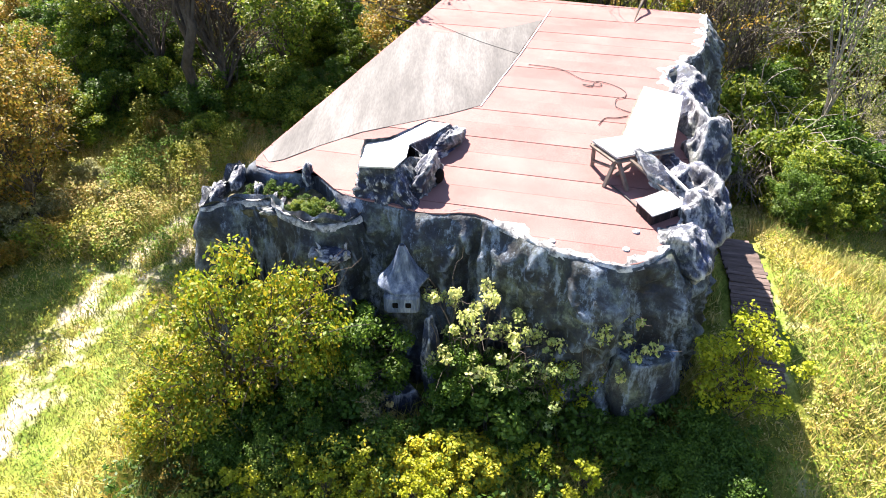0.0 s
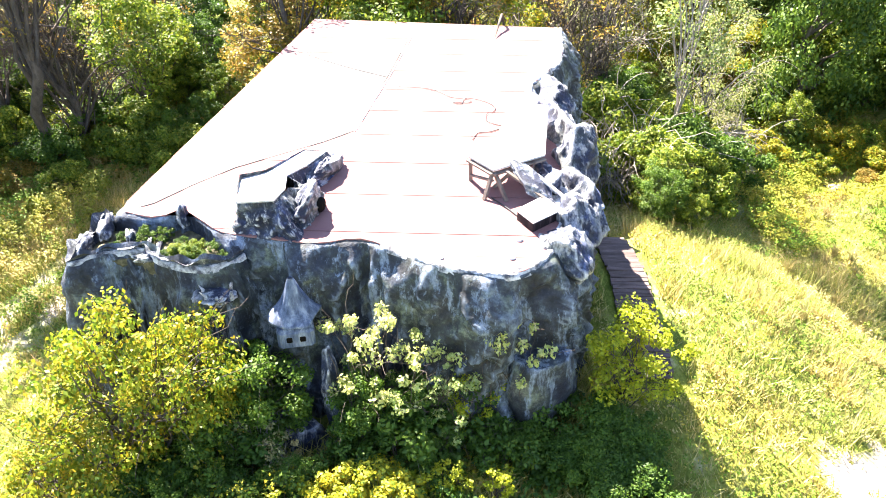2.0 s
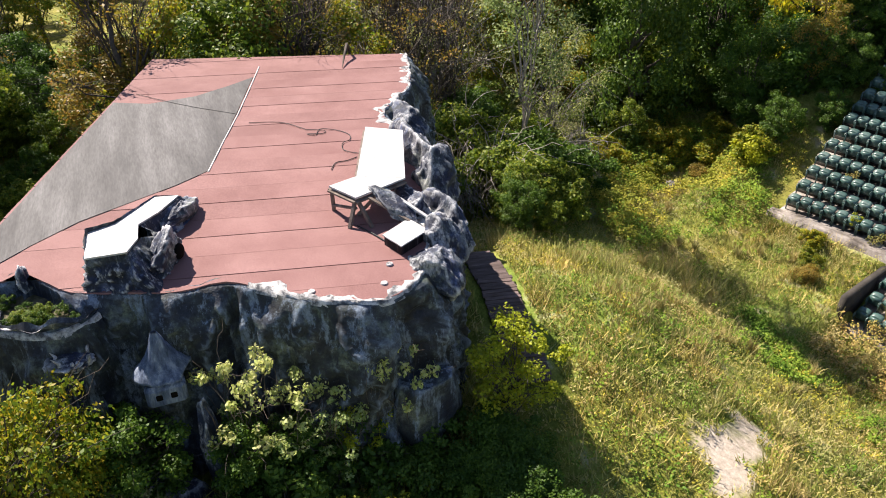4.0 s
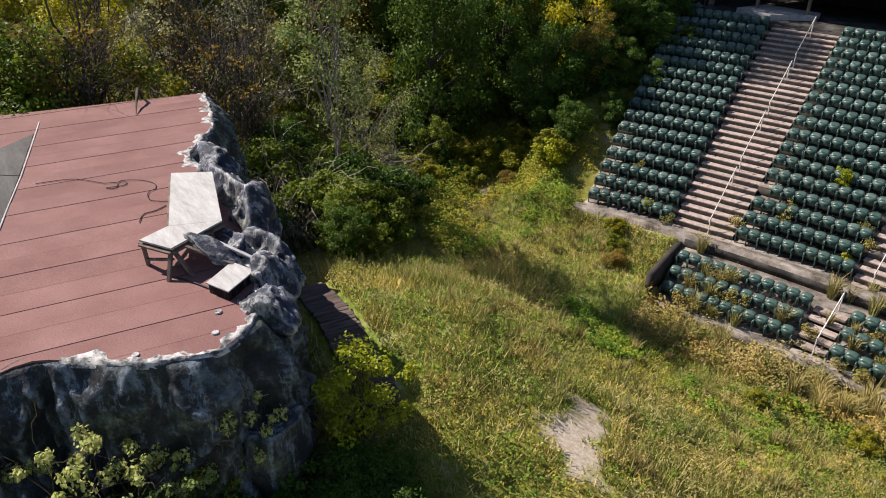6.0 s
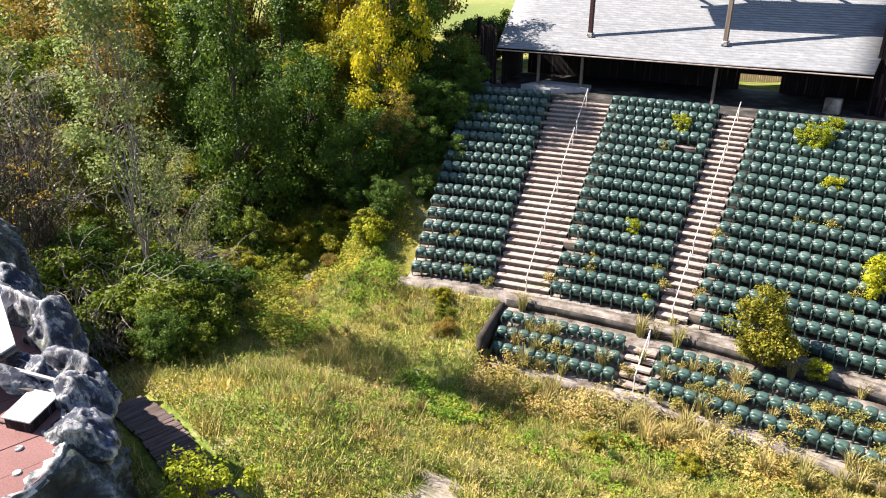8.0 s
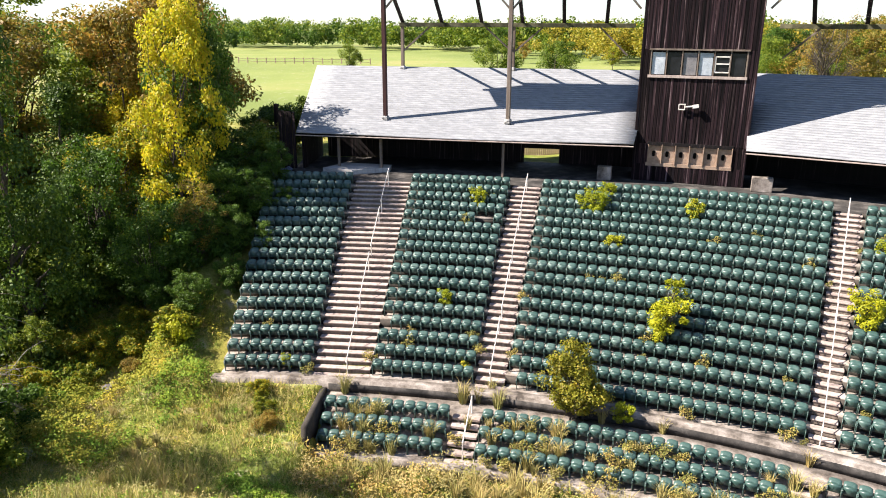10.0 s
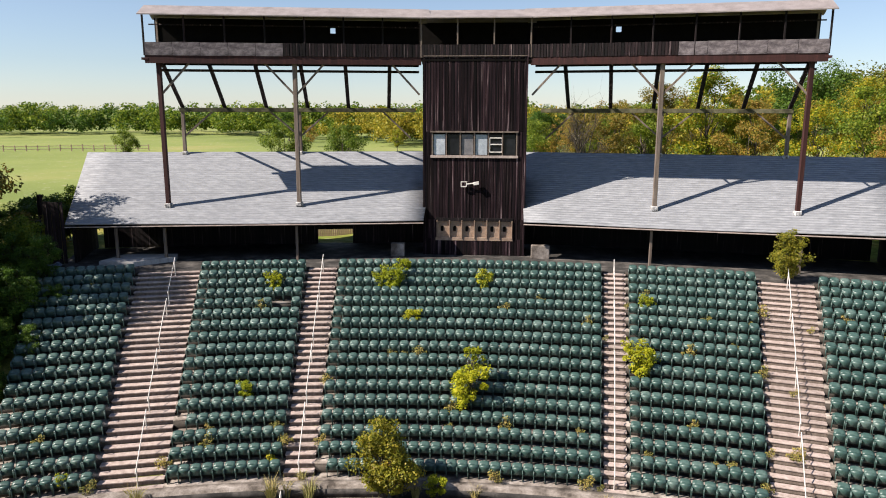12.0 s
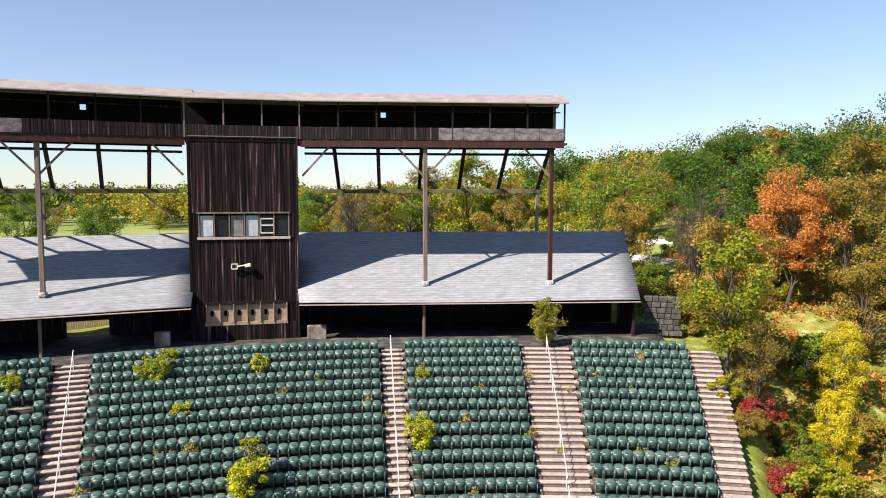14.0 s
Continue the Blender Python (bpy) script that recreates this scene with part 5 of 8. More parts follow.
T["shrub"] = tree_proto("shrub", 11, 3.6, 2.0, 0.1, "lf_green", 44, 330, 0.16, 0.06, stems=4, label="dense rounded green shrub", category="shrub", clump_r=0.62)
T["shrub_d"] = tree_proto("shrub", 12, 3.2, 2.0, 0.1, "lf_dark", 42, 320, 0.16, 0.06, stems=4, label="dense deep green shrub in shade", category="shrub", clump_r=0.62)
T["shrub_o"] = tree_proto("shrub", 13, 2.6, 1.7, 0.05, "lf_olive", 36, 280, 0.14, 0.05, stems=5, label="brownish olive undergrowth shrub", category="shrub", clump_r=0.55)
T["shrub_l"] = tree_proto("shrub", 14, 2.6, 1.3, 0.1, "lf_lime", 34, 260, 0.15, 0.04, stems=4, label="bright yellow-green leafy shrub", category="shrub", clump_r=0.45)
T["shrub_r"] = tree_proto("shrub", 15, 2.4, 1.5, 0.1, "lf_red", 32, 260, 0.15, 0.04, stems=4, label="crimson sumac shrub beside the stand", category="shrub", clump_r=0.5)
T["brush"] = tree_proto("brush", 16, 2.0, 1.9, 0.0, "lf_silver", 40, 260, 0.13, 0.03, stems=6, twigs=60, label="pale grey-green brush clump", category="shrub", clump_r=0.5)
T["limebush"] = tree_proto("box_elder_tree", 17, 5.0, 2.2, 0.5, "lf_lime", 120, 105, 0.12, 0.09, stems=6, bare=0.05, twigs=140, label="bushy yellow-green tree before the rock face", clump_r=0.46)
T["bright"] = tree_proto("young_tree", 25, 4.3, 1.25, 0.3, "lf_bright", 60, 90, 0.115, 0.05, stems=3, twigs=40, label="young bright yellow-green tree", clump_r=0.36)
T["palesap"] = tree_proto("sapling", 18, 3.6, 1.5, 1.0, "lf_pale", 34, 40, 0.115, 0.04, stems=4, twigs=60, label="slender sapling with pale green leaf clusters", clump_r=0.22)
T["greensap"] = tree_proto("sapling", 19, 2.7, 1.35, 0.2, "lf_dark", 34, 80, 0.17, 0.04, stems=5, twigs=40, label="leafy green sapling against the rock face", clump_r=0.4)
T["dry_shrub"] = tree_proto("dry_shrub", 20, 3.2, 1.1, 1.0, "dry", 22, 60, 0.12, 0.05, "pale_bark", twigs=120, stems=4, label="dried pinkish-brown shrub at the rock foot", category="shrub", clump_r=0.3)
T["stand_bush"] = tree_proto("self_sown_bush", 21, 3.7, 1.05, 0.4, "lf_bushy", 60, 120, 0.125, 0.05, stems=4, label="self-sown bush with olive leaves between the seats", category="shrub", clump_r=0.42)
T["stand_lime"] = tree_proto("self_sown_bush", 22, 2.6, 0.85, 0.3, "lf_bright", 34, 80, 0.14, 0.04, stems=4, label="self-sown yellow-green bush between the seats", category="shrub", clump_r=0.33)
T["stand_thin"] = tree_proto("self_sown_bush", 26, 2.9, 0.55, 1.2, "lf_bright", 12, 40, 0.14, 0.03, stems=3, label="thin self-sown yellow-green sapling between the seats", category="shrub", clump_r=0.25)
T["stand_gold"] = tree_proto("self_sown_bush", 23, 1.7, 0.55, 0.2, "gold_rod", 26, 120, 0.1, 0.03, stems=4, label="bright yellow weed between the seats", category="weed", clump_r=0.22)
T["weed"] = tree_proto("weed", 24, 0.95, 0.34, 0.05, "wd_olive", 18, 20, 0.075, 0.012, stems=5, label="straggling weed between the seats", category="weed", clump_r=0.2)


def plant_things():
    # before the rock face
    plant(T["limebush"], -12.0, -5.0, 0.86, 20, sz=1.14)
    plant(T["limebush"], -12.5, -3.7, 0.55, 230, sz=0.92)
    plant(T["limebush"], -11.2, -6.6, 0.62, 140)
    plant(T["palesap"], -12.5, 0.5, 0.9, 40, sz=1.2)
    plant(T["palesap"], -12.2, 1.3, 0.8, 150, sz=1.0)
    plant(T["palesap"], -12.0, 3.2, 0.8, 250, sz=1.2)
    plant(T["palesap"], -11.6, 2.3, 0.7, 330, sz=0.85)
    for x, y, s in ((-11.8, 0.7, 0.9), (-11.9, 2.4, 0.85), (-12.3, -3.0, 0.8), (-11.4, -0.4, 0.6), (-11.3, 1.8, 0.65), (-11.0, 3.4, 0.6), (-10.5, -2.0, 0.6), (-11.6, 4.6, 0.6), (-10.2, -3.8, 0.6), (-12.5, -2.2, 0.6)):
        plant(T["greensap"], x, y, s)
    plant(T["bright"], -12.1, 6.7, 0.85, 30, label="young yellow-green tree beside the boardwalk")
    for x, y, s in ((-10.6, 6.4, 0.4), (-9.6, 6.2, 0.4), (-9.2, 5.4, 0.4), (-10.2, 5.4, 0.4), (-8.6, 6.4, 0.4)):
        plant(T["shrub_d"], x, y, s)
    plant(T["bright"], -12.1, 2.7, 0.62, 200, sz=0.7, label="bright green sapling before the rock face")
    for x, y, s, k in ((-12.5, -2.5, 0.5, "under"), (-12.2, 0.2, 0.4, "under"), (-11.9, 1.2, 0.36, "under"), (-11.4, -3.6, 0.3, "under"), (-12.2, 2.3, 0.34, "under_g"), (-10.9, -5.4, 0.26, "under"), (-10.8, -1.6, 0.22, "under"), (-10.9, 1.4, 0.24, "under"), (-11.4, 2.9, 0.22, "under"), (-10.4, -4.2, 0.24, "under")):
        plant(T[k], x, y, s, label="leafy dark green growth at the rock foot")
    plant(T["dry_shrub"], -11.9, -2.5, 0.62, 10)
    plant(T["dry_shrub"], -11.5, -1.9, 0.5, 100)
    for x, y, s, k in ((-11.3, -4.4, 0.5, "shrub_d"), (-11.4, 3.9, 0.4, "shrub_d"), (-10.6, -3.0, 0.4, "shrub_d"), (-10.4, -5.2, 0.45, "shrub_d"), (-10.6, 4.6, 0.35, "shrub_d"), (-11.0, 5.8, 0.45, "shrub_d"), (-9.7, -4.2, 0.35, "shrub"), (-9.9, -6.4, 0.34, "shrub_o"), (-12.6, -7.4, 0.38, "shrub_o"), (-12.0, -4.0, 0.45, "shrub_d"), (-10.9, -7.4, 0.3, "shrub_l")):
        plant(T[k], x, y, s)
    for x, y, s in ((-10.5, -0.3, 0.9), (-10.4, 0.2, 1.0), (-10.6, 0.5, 0.9), (-10.3, -0.9, 0.85), (-10.1, -1.3, 0.8), (-10.2, 0.9, 0.8), (-9.9, -0.5, 0.8), (-10.0, 0.4, 0.85), (-9.7, 0.0, 0.75), (-10.2, -2.9, 0.7), (-9.8, -1.9, 0.65)):
        plant(T["stand_gold"], x, y, s, label="goldenrod in yellow flower before the rock face")
    rnd = random.Random(37)
    for i in range(34):
        x, y = rnd.uniform(-10.5, -8.9), rnd.uniform(-5.2, 3.2)
        plant(T["stand_thin"], x, y, rnd.uniform(0.35, 0.6), label="thin yellow-green weed before the rock face")
    # shrubs and trees on the arena side of the stage
    for x, y, s, k in ((-26.8, 13.4, 1.05, "shrub"), (-28.5, 15.6, 1.15, "shrub_d"), (-25.4, 15.3, 0.9, "shrub"), (-30.6, 13.6, 1.1, "shrub"), (-28.0, 18.2, 1.0, "shrub_d"), (-31.2, 17.6, 1.0, "shrub"), (-33.5, 14.2, 1.1, "shrub_d"), (-24.2, 13.9, 0.7, "shrub_l"), (-26.5, 17.0, 0.75, "brush"),
                       (-31.0, 21.0, 0.7, "brush"), (-33.0, 24.0, 0.8, "shrub_l"), (-35.5, 22.2, 0.9, "brush"), (-33.4, 27.1, 0.7, "shrub_l"), (-32.2, 28.5, 0.6, "shrub_l"), (-35.9, 27.3, 0.75, "shrub_l"), (-31.8, 30.6, 0.6, "shrub_l"), (-30.3, 27.5, 0.35, "shrub_l"), (-31.4, 26.0, 0.4, "brush"), (-28.5, 27.2, 0.4, "shrub_o"), (-37.0, 26.5, 0.8, "shrub"),
                       (-37.5, 29.5, 1.35, "shrub"), (-35.6, 31.5, 1.0, "shrub"), (-39.5, 27.0, 1.2, "shrub_o"), (-26.4, 28.2, 0.75, "shrub_l"), (-28.3, 32.6, 1.15, "shrub_d"), (-29.6, 35.4, 1.2, "shrub_d"), (-31.8, 33.2, 1.1, "shrub_d")):
        plant(T[k], x, y, s)
    plant(T["slim"], -28.4, 16.0, 1.0, 40)
    plant(T["willow"], -33.4, 20.0, 0.62, 90, sz=0.7)
    plant(T["snag"], -26.6, 12.6, 0.85, 20)
    plant(T["snag"], -29.2, 13.2, 1.0, 130)
    plant(T["snag"], -29.6, 17.0, 0.9, 260)
    plant(T["snag"], -30.8, 20.0, 0.75, 330)
    for x, y, m in ((-33.6, 12.2, 1.05), (-35.2, 14.0, 1.15), (-36.8, 11.0, 1.1), (-38.4, 13.6, 1.25)):
        plant(T["thicket"], x, y, m)
    plant(T["under_g"], -36.0, 17.6, 0.7)
    for x, y, m, k in ((-24.6, 13.4, 0.55, "under_g"), (-26.4, 14.6, 0.6, "under_g"), (-23.0, 12.6, 0.4, "under"), (-25.4, 16.0, 0.5, "under_g"), (-22.4, 13.8, 0.3, "under_g"), (-26.0, 28.0, 0.28, "sun_bush"), (-26.8, 28.6, 0.2, "sun_bush")):
        plant(T[k], x, y, m)
    plant(T["lime"], -44.0, 20.5, 0.7)
    plant(T["bare"], -41.0, 16.8, 1.15)
    plant(T["bare"], -38.5, 11.2, 1.0)
    plant(T["conifer"], -36.6, 28.0, 0.9, sz=1.4, label="dark green conifer with spreading boughs beside the stand")
    plant(T["lime"], -39.6, 25.6, 0.5)
    plant(T["under_g"], -33.6, 25.4, 0.62, label="sunlit green sapling below the conifer")
    plant(T["oak2"], -35.4, 33.0, 0.6, sz=0.72)
    plant(T["sap_o"], -27.6, 32.4, 0.62)
    plant(T["oak2"], -31.0, 37.6, 0.6, 70, sz=0.86)
    plant(T["oak2"], -30.2, 31.0, 0.42, 190, sz=0.5)
    plant(T["conifer"], -32.6, 40.0, 0.5, 20, sz=0.95)
    for x, y, m, k in ((-28.8, 30.2, 0.45, "under"), (-26.4, 33.6, 0.5, "under"), (-26.2, 36.2, 0.55, "under"), (-26.6, 38.8, 0.5, "under"), (-27.8, 35.0, 0.6, "under"), (-32.4, 32.2, 0.6, "under"), (-24.9, 31.6, 0.35, "under"), (-24.6, 34.2, 0.35, "under"), (-29.8, 37.2, 0.8, "under"), (-24.8, 37.4, 0.3, "under")):
        plant(T[k], x, y, m)
    plant(T["conifer"], -43.5, 30.6, 0.95)

    plant(T["lime"], -42.5, 24.8, 0.6)
    plant(T["lime"], -31.6, 35.8, 0.72, sz=0.88, label="upright yellow-green tree beside the stand")
    plant(T["yellow"], -30.4, 34.5, 0.85, sz=1.3, label="upright golden-leaved tree beside the stand")
    plant(T["olive"], -34.6, 39.2, 0.85, sz=1.35, label="tall olive-brown tree beside the stand's end")
    plant(T["olive"], -39.6, 44.6, 0.9, sz=1.1)
    plant(T["yellow"], -38.6, 40.2, 0.8)
    for x, y, s in ((-31.2, 27.2, 0.85), (-30.0, 25.0, 0.7), (-29.6, 28.6, 0.8), (-31.6, 23.6, 0.75), (-28.2, 29.2, 0.5)):
        plant(T["shrub_l"], x, y, s)
    plant(T["lime"], -36.5, 36.4, 0.85)
    plant(T["lime"], -46.5, 35.5, 0.95)
    plant(T["olive"], -39.4, 40.2, 1.2)
    plant(T["olive"], -48.0, 26.5, 1.15)
    plant(T["oak"], -52.0, 34.0, 1.25)
    plant(T["olive"], -47.5, 38.0, 1.2)
    plant(T["oak"], -56.0, 42.0, 1.3)
    plant(T["dead"], -51.0, 28.5, 1.3)
    plant(T["olive"], -58.0, 30.0, 1.3)
    plant(T["oak2"], -62.0, 38.0, 1.2)
    plant(T["oak"], -44.0, 40.0, 1.0)
    plant(T["oak"], -48.5, 30.5, 0.85)
    plant(T["olive"], -37.6, 43.2, 1.15)
    plant(T["conifer"], -40.5, 36.5, 0.85)
    plant(T["olive"], -39.2, 46.5, 1.12)
    plant(T["yellow"], -46.0, 45.0, 0.85)
    plant(T["shrub"], -29.8, 41.6, 1.0)
    plant(T["shrub_o"], -31.5, 46.4, 1.1)
    plant(T["shrub_d"], -34.0, 49.5, 1.1)
    plant(T["shrub"], -32.4, 51.8, 1.1)
    # wood behind and left of the stage
    rnd = random.Random(21)
    kinds = ["oak", "oak2", "olive", "lime", "dead", "lime", "oak", "olive", "dead", "yellow"]
    spots = []
    def ok(x, y, gap):
        return all((x - a) ** 2 + (y - b) ** 2 > gap * gap for a, b in spots)
    n = 0
    while n < 62:
        x, y = rnd.uniform(-92, -33), rnd.uniform(-50, 30)
        lane = min(float(line_dist(np.array(x), np.array(y), LANE_L)), float(line_dist(np.array(x), np.array(y), LANE_R)))
        near = x > -41
        ax, ay = -29.5 - x, -14.5 - y
        if -3 < ax * 0.94 + ay * 0.34 < 13 and abs(-ax * 0.34 + ay * 0.94) < 3.5:
            continue
        if -36 < y < -11 and x > -62:
            continue
        if lane < 3.2 or not ok(x, y, 3.6) or (y > 8 and x > -43):
            continue
        spots.append((x, y))
        n += 1
        k = rnd.choice(kinds)
        s = rnd.uniform(0.62, 0.85) if near else rnd.uniform(0.8, 1.1)
        if y < -9:
            s *= 0.72
        plant(T[k], x, y, s)
    for x, y, s, k in ((-34.0, -12.8, 1.0, "trunk"), (-35.2, -12.2, 0.8, "thicket"), (-36.4, -11.4, 0.8, "dead"), (-43.5, -9.6, 0.95, "dead"), (-40.5, -18.2, 1.0, "dead"),
                       (-46.0, -20.5, 0.9, "under_g"), (-49.5, -16.5, 1.0, "under_g"), (-52.5, -21.5, 1.1, "under"), (-54.0, -14.0, 1.0, "under_g"), (-50.0, -26.0, 1.1, "under_g"), (-44.5, -25.0, 1.0, "under_g"), (-57.0, -19.0, 1.2, "oak"), (-60.0, -12.5, 1.2, "oak2"), (-56.0, -27.0, 1.2, "oak"), (-41.0, -14.6, 0.5, "under_g"),
                       (-22.4, -18.6, 0.85, "sap_o"), (-24.0, -17.4, 0.9, "sap_o"), (-26.4, -18.2, 0.95, "sap_o"), (-29.6, -18.8, 0.8, "sap_o"), (-32.4, -19.4, 0.62, "under_g"), (-33.8, -17.6, 0.5, "under_g"), (-21.2, -20.2, 0.9, "sap_o"), (-28.6, -21.4, 1.0, "sap_o"), (-25.4, -22.0, 1.1, "sap_o"), (-35.4, -18.6, 0.72, "under_g"), (-37.6, -18.0, 0.8, "under"), (-36.2, -20.4, 0.8, "under_g"), (-38.6, -15.2, 0.7, "under"), (-39.4, -20.4, 0.9, "under"),
                       (-38.6, -10.6, 0.55, "under"), (-40.8, -12.6, 0.6, "under_g"), (-41.6, -8.6, 0.6, "under_g"), (-37.2, -9.2, 0.5, "under_g"), (-39.6, -6.2, 0.55, "under_g"), (-43.4, -6.8, 0.7, "under"), (-36.0, -6.6, 0.42, "under"), (-42.6, -3.4, 0.6, "under_g"), (-45.0, -12.4, 0.7, "under"), (-47.6, -8.0, 0.8, "under"), (-48.5, -4.0, 0.8, "under_g"), (-39.4, -16.4, 0.6, "under"), (-42.4, -21.0, 0.9, "under"), (-33.6, -9.6, 0.35, "under_g"), (-34.6, -8.2, 0.4, "under"),
                       (-27.5, -20.5, 0.5, "olive"), (-24.8, -22.6, 0.55, "olive"), (-29.5, -23.0, 0.5, "olive"), (-34.8, -12.0, 1.0, "dead"), (-36.2, -16.0, 1.1, "dead"), (-38.5, -20.5, 0.6, "oak"), (-20.5, -22.5, 0.8, "olive"), (-24.5, -23.5, 0.9, "oak"), (-30.5, -22.0, 0.6, "oak"),
                       (-18.0, -26.0, 0.9, "oak"), (-37.5, -9.5, 0.7, "oak"), (-35.5, -2.5, 0.62, "olive"), (-36.4, 0.4, 0.85, "lime"), (-34.6, 5.4, 1.1, "dead"), (-34.8, -1.4, 1.1, "dead"), (-35.0, 8.4, 0.8, "lime"), (-34.0, 3.0, 0.8, "thicket"), (-34.2, 7.2, 0.8, "thicket"), (-35.2, 3.6, 0.85, "oak"), (-34.2, 9.2, 0.58, "bare"), (-36.8, 4.0, 0.75, "oak")):
        plant(T[k], x, y, s)
    for x, y, s, k in ((-33.5, -13.6, 0.8, "shrub_d"), (-35.0, -15.2, 0.9, "shrub"), (-34.0, -18.0, 0.9, "shrub_d"), (-31.8, -18.6, 0.7, "shrub"), (-36.5, -12.0, 1.0, "shrub_d"), (-38.2, -14.6, 1.1, "shrub"), (-30.2, -19.6, 0.7, "shrub_l"), (-32.6, -16.2, 0.5, "shrub_l"), (-36.8, -18.6, 1.1, "shrub_d"), (-34.6, -9.6, 0.9, "shrub")):
        plant(T[k], x, y, s)
    for i in range(85):
        x, y = rnd.uniform(-60, -31.5), rnd.uniform(-34, 24)
        lane = min(float(line_dist(np.array(x), np.array(y), LANE_L)), float(line_dist(np.array(x), np.array(y), LANE_R)))
        if lane < 1.8:
            continue
        k, m = rnd.choice(["shrub", "shrub_d", "shrub_o", "brush", "shrub_d"]), rnd.uniform(0.6, 1.2)
        if y < 16:
            plant(T[k], x, y, m)
    for x, y, s, k in ((-23.8, -16.6, 0.4, "shrub_o"), (-26.5, -15.6, 0.4, "brush"), (-29.6, -13.2, 0.4, "shrub_l"), (-21.5, -17.8, 0.5, "shrub_o"), (-31.5, -12.2, 0.5, "shrub"), (-28.0, -17.0, 0.5, "brush"), (-32.5, -14.6, 0.6, "shrub_o"), (-24.0, -18.2, 0.9, "brush"), (-19.5, -18.6, 0.8, "shrub_o"), (-18.0, -20.6, 0.8, "brush"),
                       (-33.0, -7.2, 0.7, "shrub"), (-31.8, -5.6, 0.6, "shrub"), (-30.0, -6.6, 0.5, "shrub_l"), (-27.5, -6.6, 0.45, "shrub"), (-32.8, -1.6, 0.75, "shrub_l"), (-32.2, 3.6, 0.8, "shrub_o"), (-31.8, 7.0, 0.8, "shrub_o"), (-31.2, 10.4, 0.9, "shrub_d")):
        plant(T[k], x, y, s)
    # beside and behind the stand on the far side
    for x, y, s, k in ((26.4, 36.4, 0.82, "lime"), (30.0, 41.5, 0.7, "olive"), (41.5, 49.7, 0.86, "rust"), (33.0, 50.0, 0.9, "dead"), (41.0, 42.0, 0.6, "olive"), (35.5, 38.0, 0.5, "yellow"), (31.5, 33.5, 0.42, "yellow"), (45.0, 48.0, 0.86, "olive"), (49.0, 41.0, 0.86, "yellow"), (44.0, 56.0, 0.86, "oak2"), (52.0, 52.0, 0.94, "olive"),
                       (39.0, 59.0, 0.72, "dead"), (36.0, 68.0, 1.0, "oak"), (46.0, 66.0, 0.9, "oak2"), (55.0, 62.0, 0.97, "oak2"), (33.5, 78.0, 1.0, "lime"), (41.0, 76.0, 0.79, "olive"), (50.0, 77.0, 0.94, "oak2"), (60.0, 72.0, 1.01, "olive"), (60.0, 52.0, 1.01, "oak"), (66.0, 60.0, 1.08, "oak2"), (37.0, 33.0, 0.55, "olive"), (43.0, 35.0, 0.6, "yellow"), (50.0, 33.0, 0.79, "rust")):
        plant(T[k], x, y, s)
    for x, y, s, k in ((32.5, 98.0, 0.95, "oak"), (26.7, 95.0, 1.4, "lime"), (14.5, 96.0, 0.75, "oak"), (11.0, 98.0, 0.8, "olive"), (6.0, 104.0, 0.75, "oak2"), (19.5, 100.0, 0.9, "oak"), (12.0, 114.0, 1.0, "bare"), (30.5, 88.0, 0.9, "olive"), (37.0, 92.0, 1.1, "oak2"), (2.5, 112.0, 0.7, "oak"), (-2, 118, 0.7, "olive"), (27.0, 118.0, 1.1, "olive"), (14.0, 104.0, 0.6, "oak"), (33.5, 62.5, 0.7, "olive")):
        plant(T[k], x, y, s)
    for x, y, s, k in ((25.6, 30.6, 0.7, "shrub_r"), (24.9, 33.0, 0.6, "shrub_o"), (27.5, 31.8, 0.8, "shrub_l"), (26.2, 33.8, 0.7, "shrub_r"), (29.5, 29.5, 1.0, "shrub_o"), (30.0, 32.0, 0.9, "shrub_l"), (33.5, 30.0, 1.1, "shrub_o"), (25.2, 35.2, 0.7, "shrub_l"), (28.5, 43.5, 0.8, "shrub_o"), (30.0, 47.0, 0.9, "shrub_l"), (33.0, 43.5, 0.9, "shrub_o"), (36.5, 41.0, 1.0, "shrub"), (31.5, 36.5, 0.9, "shrub_l"), (34.5, 35.0, 1.0, "shrub_o"),
                       (29.0, 52.5, 0.9, "shrub_o"), (32.0, 56.0, 1.0, "shrub"), (27.0, 58.0, 0.8, "shrub_o"), (35.0, 54.0, 1.0, "shrub_o"), (39.5, 51.0, 0.79, "shrub_o"), (30.0, 62.0, 0.9, "shrub_l"), (27.5, 70.0, 0.9, "shrub_o")):
        plant(T[k], x, y, s)
    for n in range(44):
        x, y = rnd.uniform(25, 62), rnd.uniform(26, 80)
        if float(np.degrees(np.arctan2(x - CX, y - CY))) < 25.5:
            continue
        plant(T[rnd.choice(["shrub_o", "shrub_l", "shrub", "shrub_o", "brush", "shrub_r"] if n % 9 == 0 else ["shrub_o", "shrub_l", "shrub", "shrub_o"])], x, y, rnd.uniform(0.8, 1.5))
    for n in range(26):
        p = polar(rnd.uniform(24.9, 27.0), rnd.uniform(55, 84))
        plant(T[rnd.choice(["shrub_o", "shrub_l", "shrub", "sap_o", "shrub_o"])], p.x, p.y, rnd.uniform(0.4, 0.75))
    for n in range(15):
        x, y = rnd.uniform(-29, -24.6), rnd.uniform(28.5, 46)
        if float(np.degrees(np.arctan2(x - CX, y - CY))) > -22.6:
            continue
        plant(T[rnd.choice(["dry_shrub", "under", "greensap", "greensap", "under"])], x, y, rnd.uniform(0.35, 0.6))
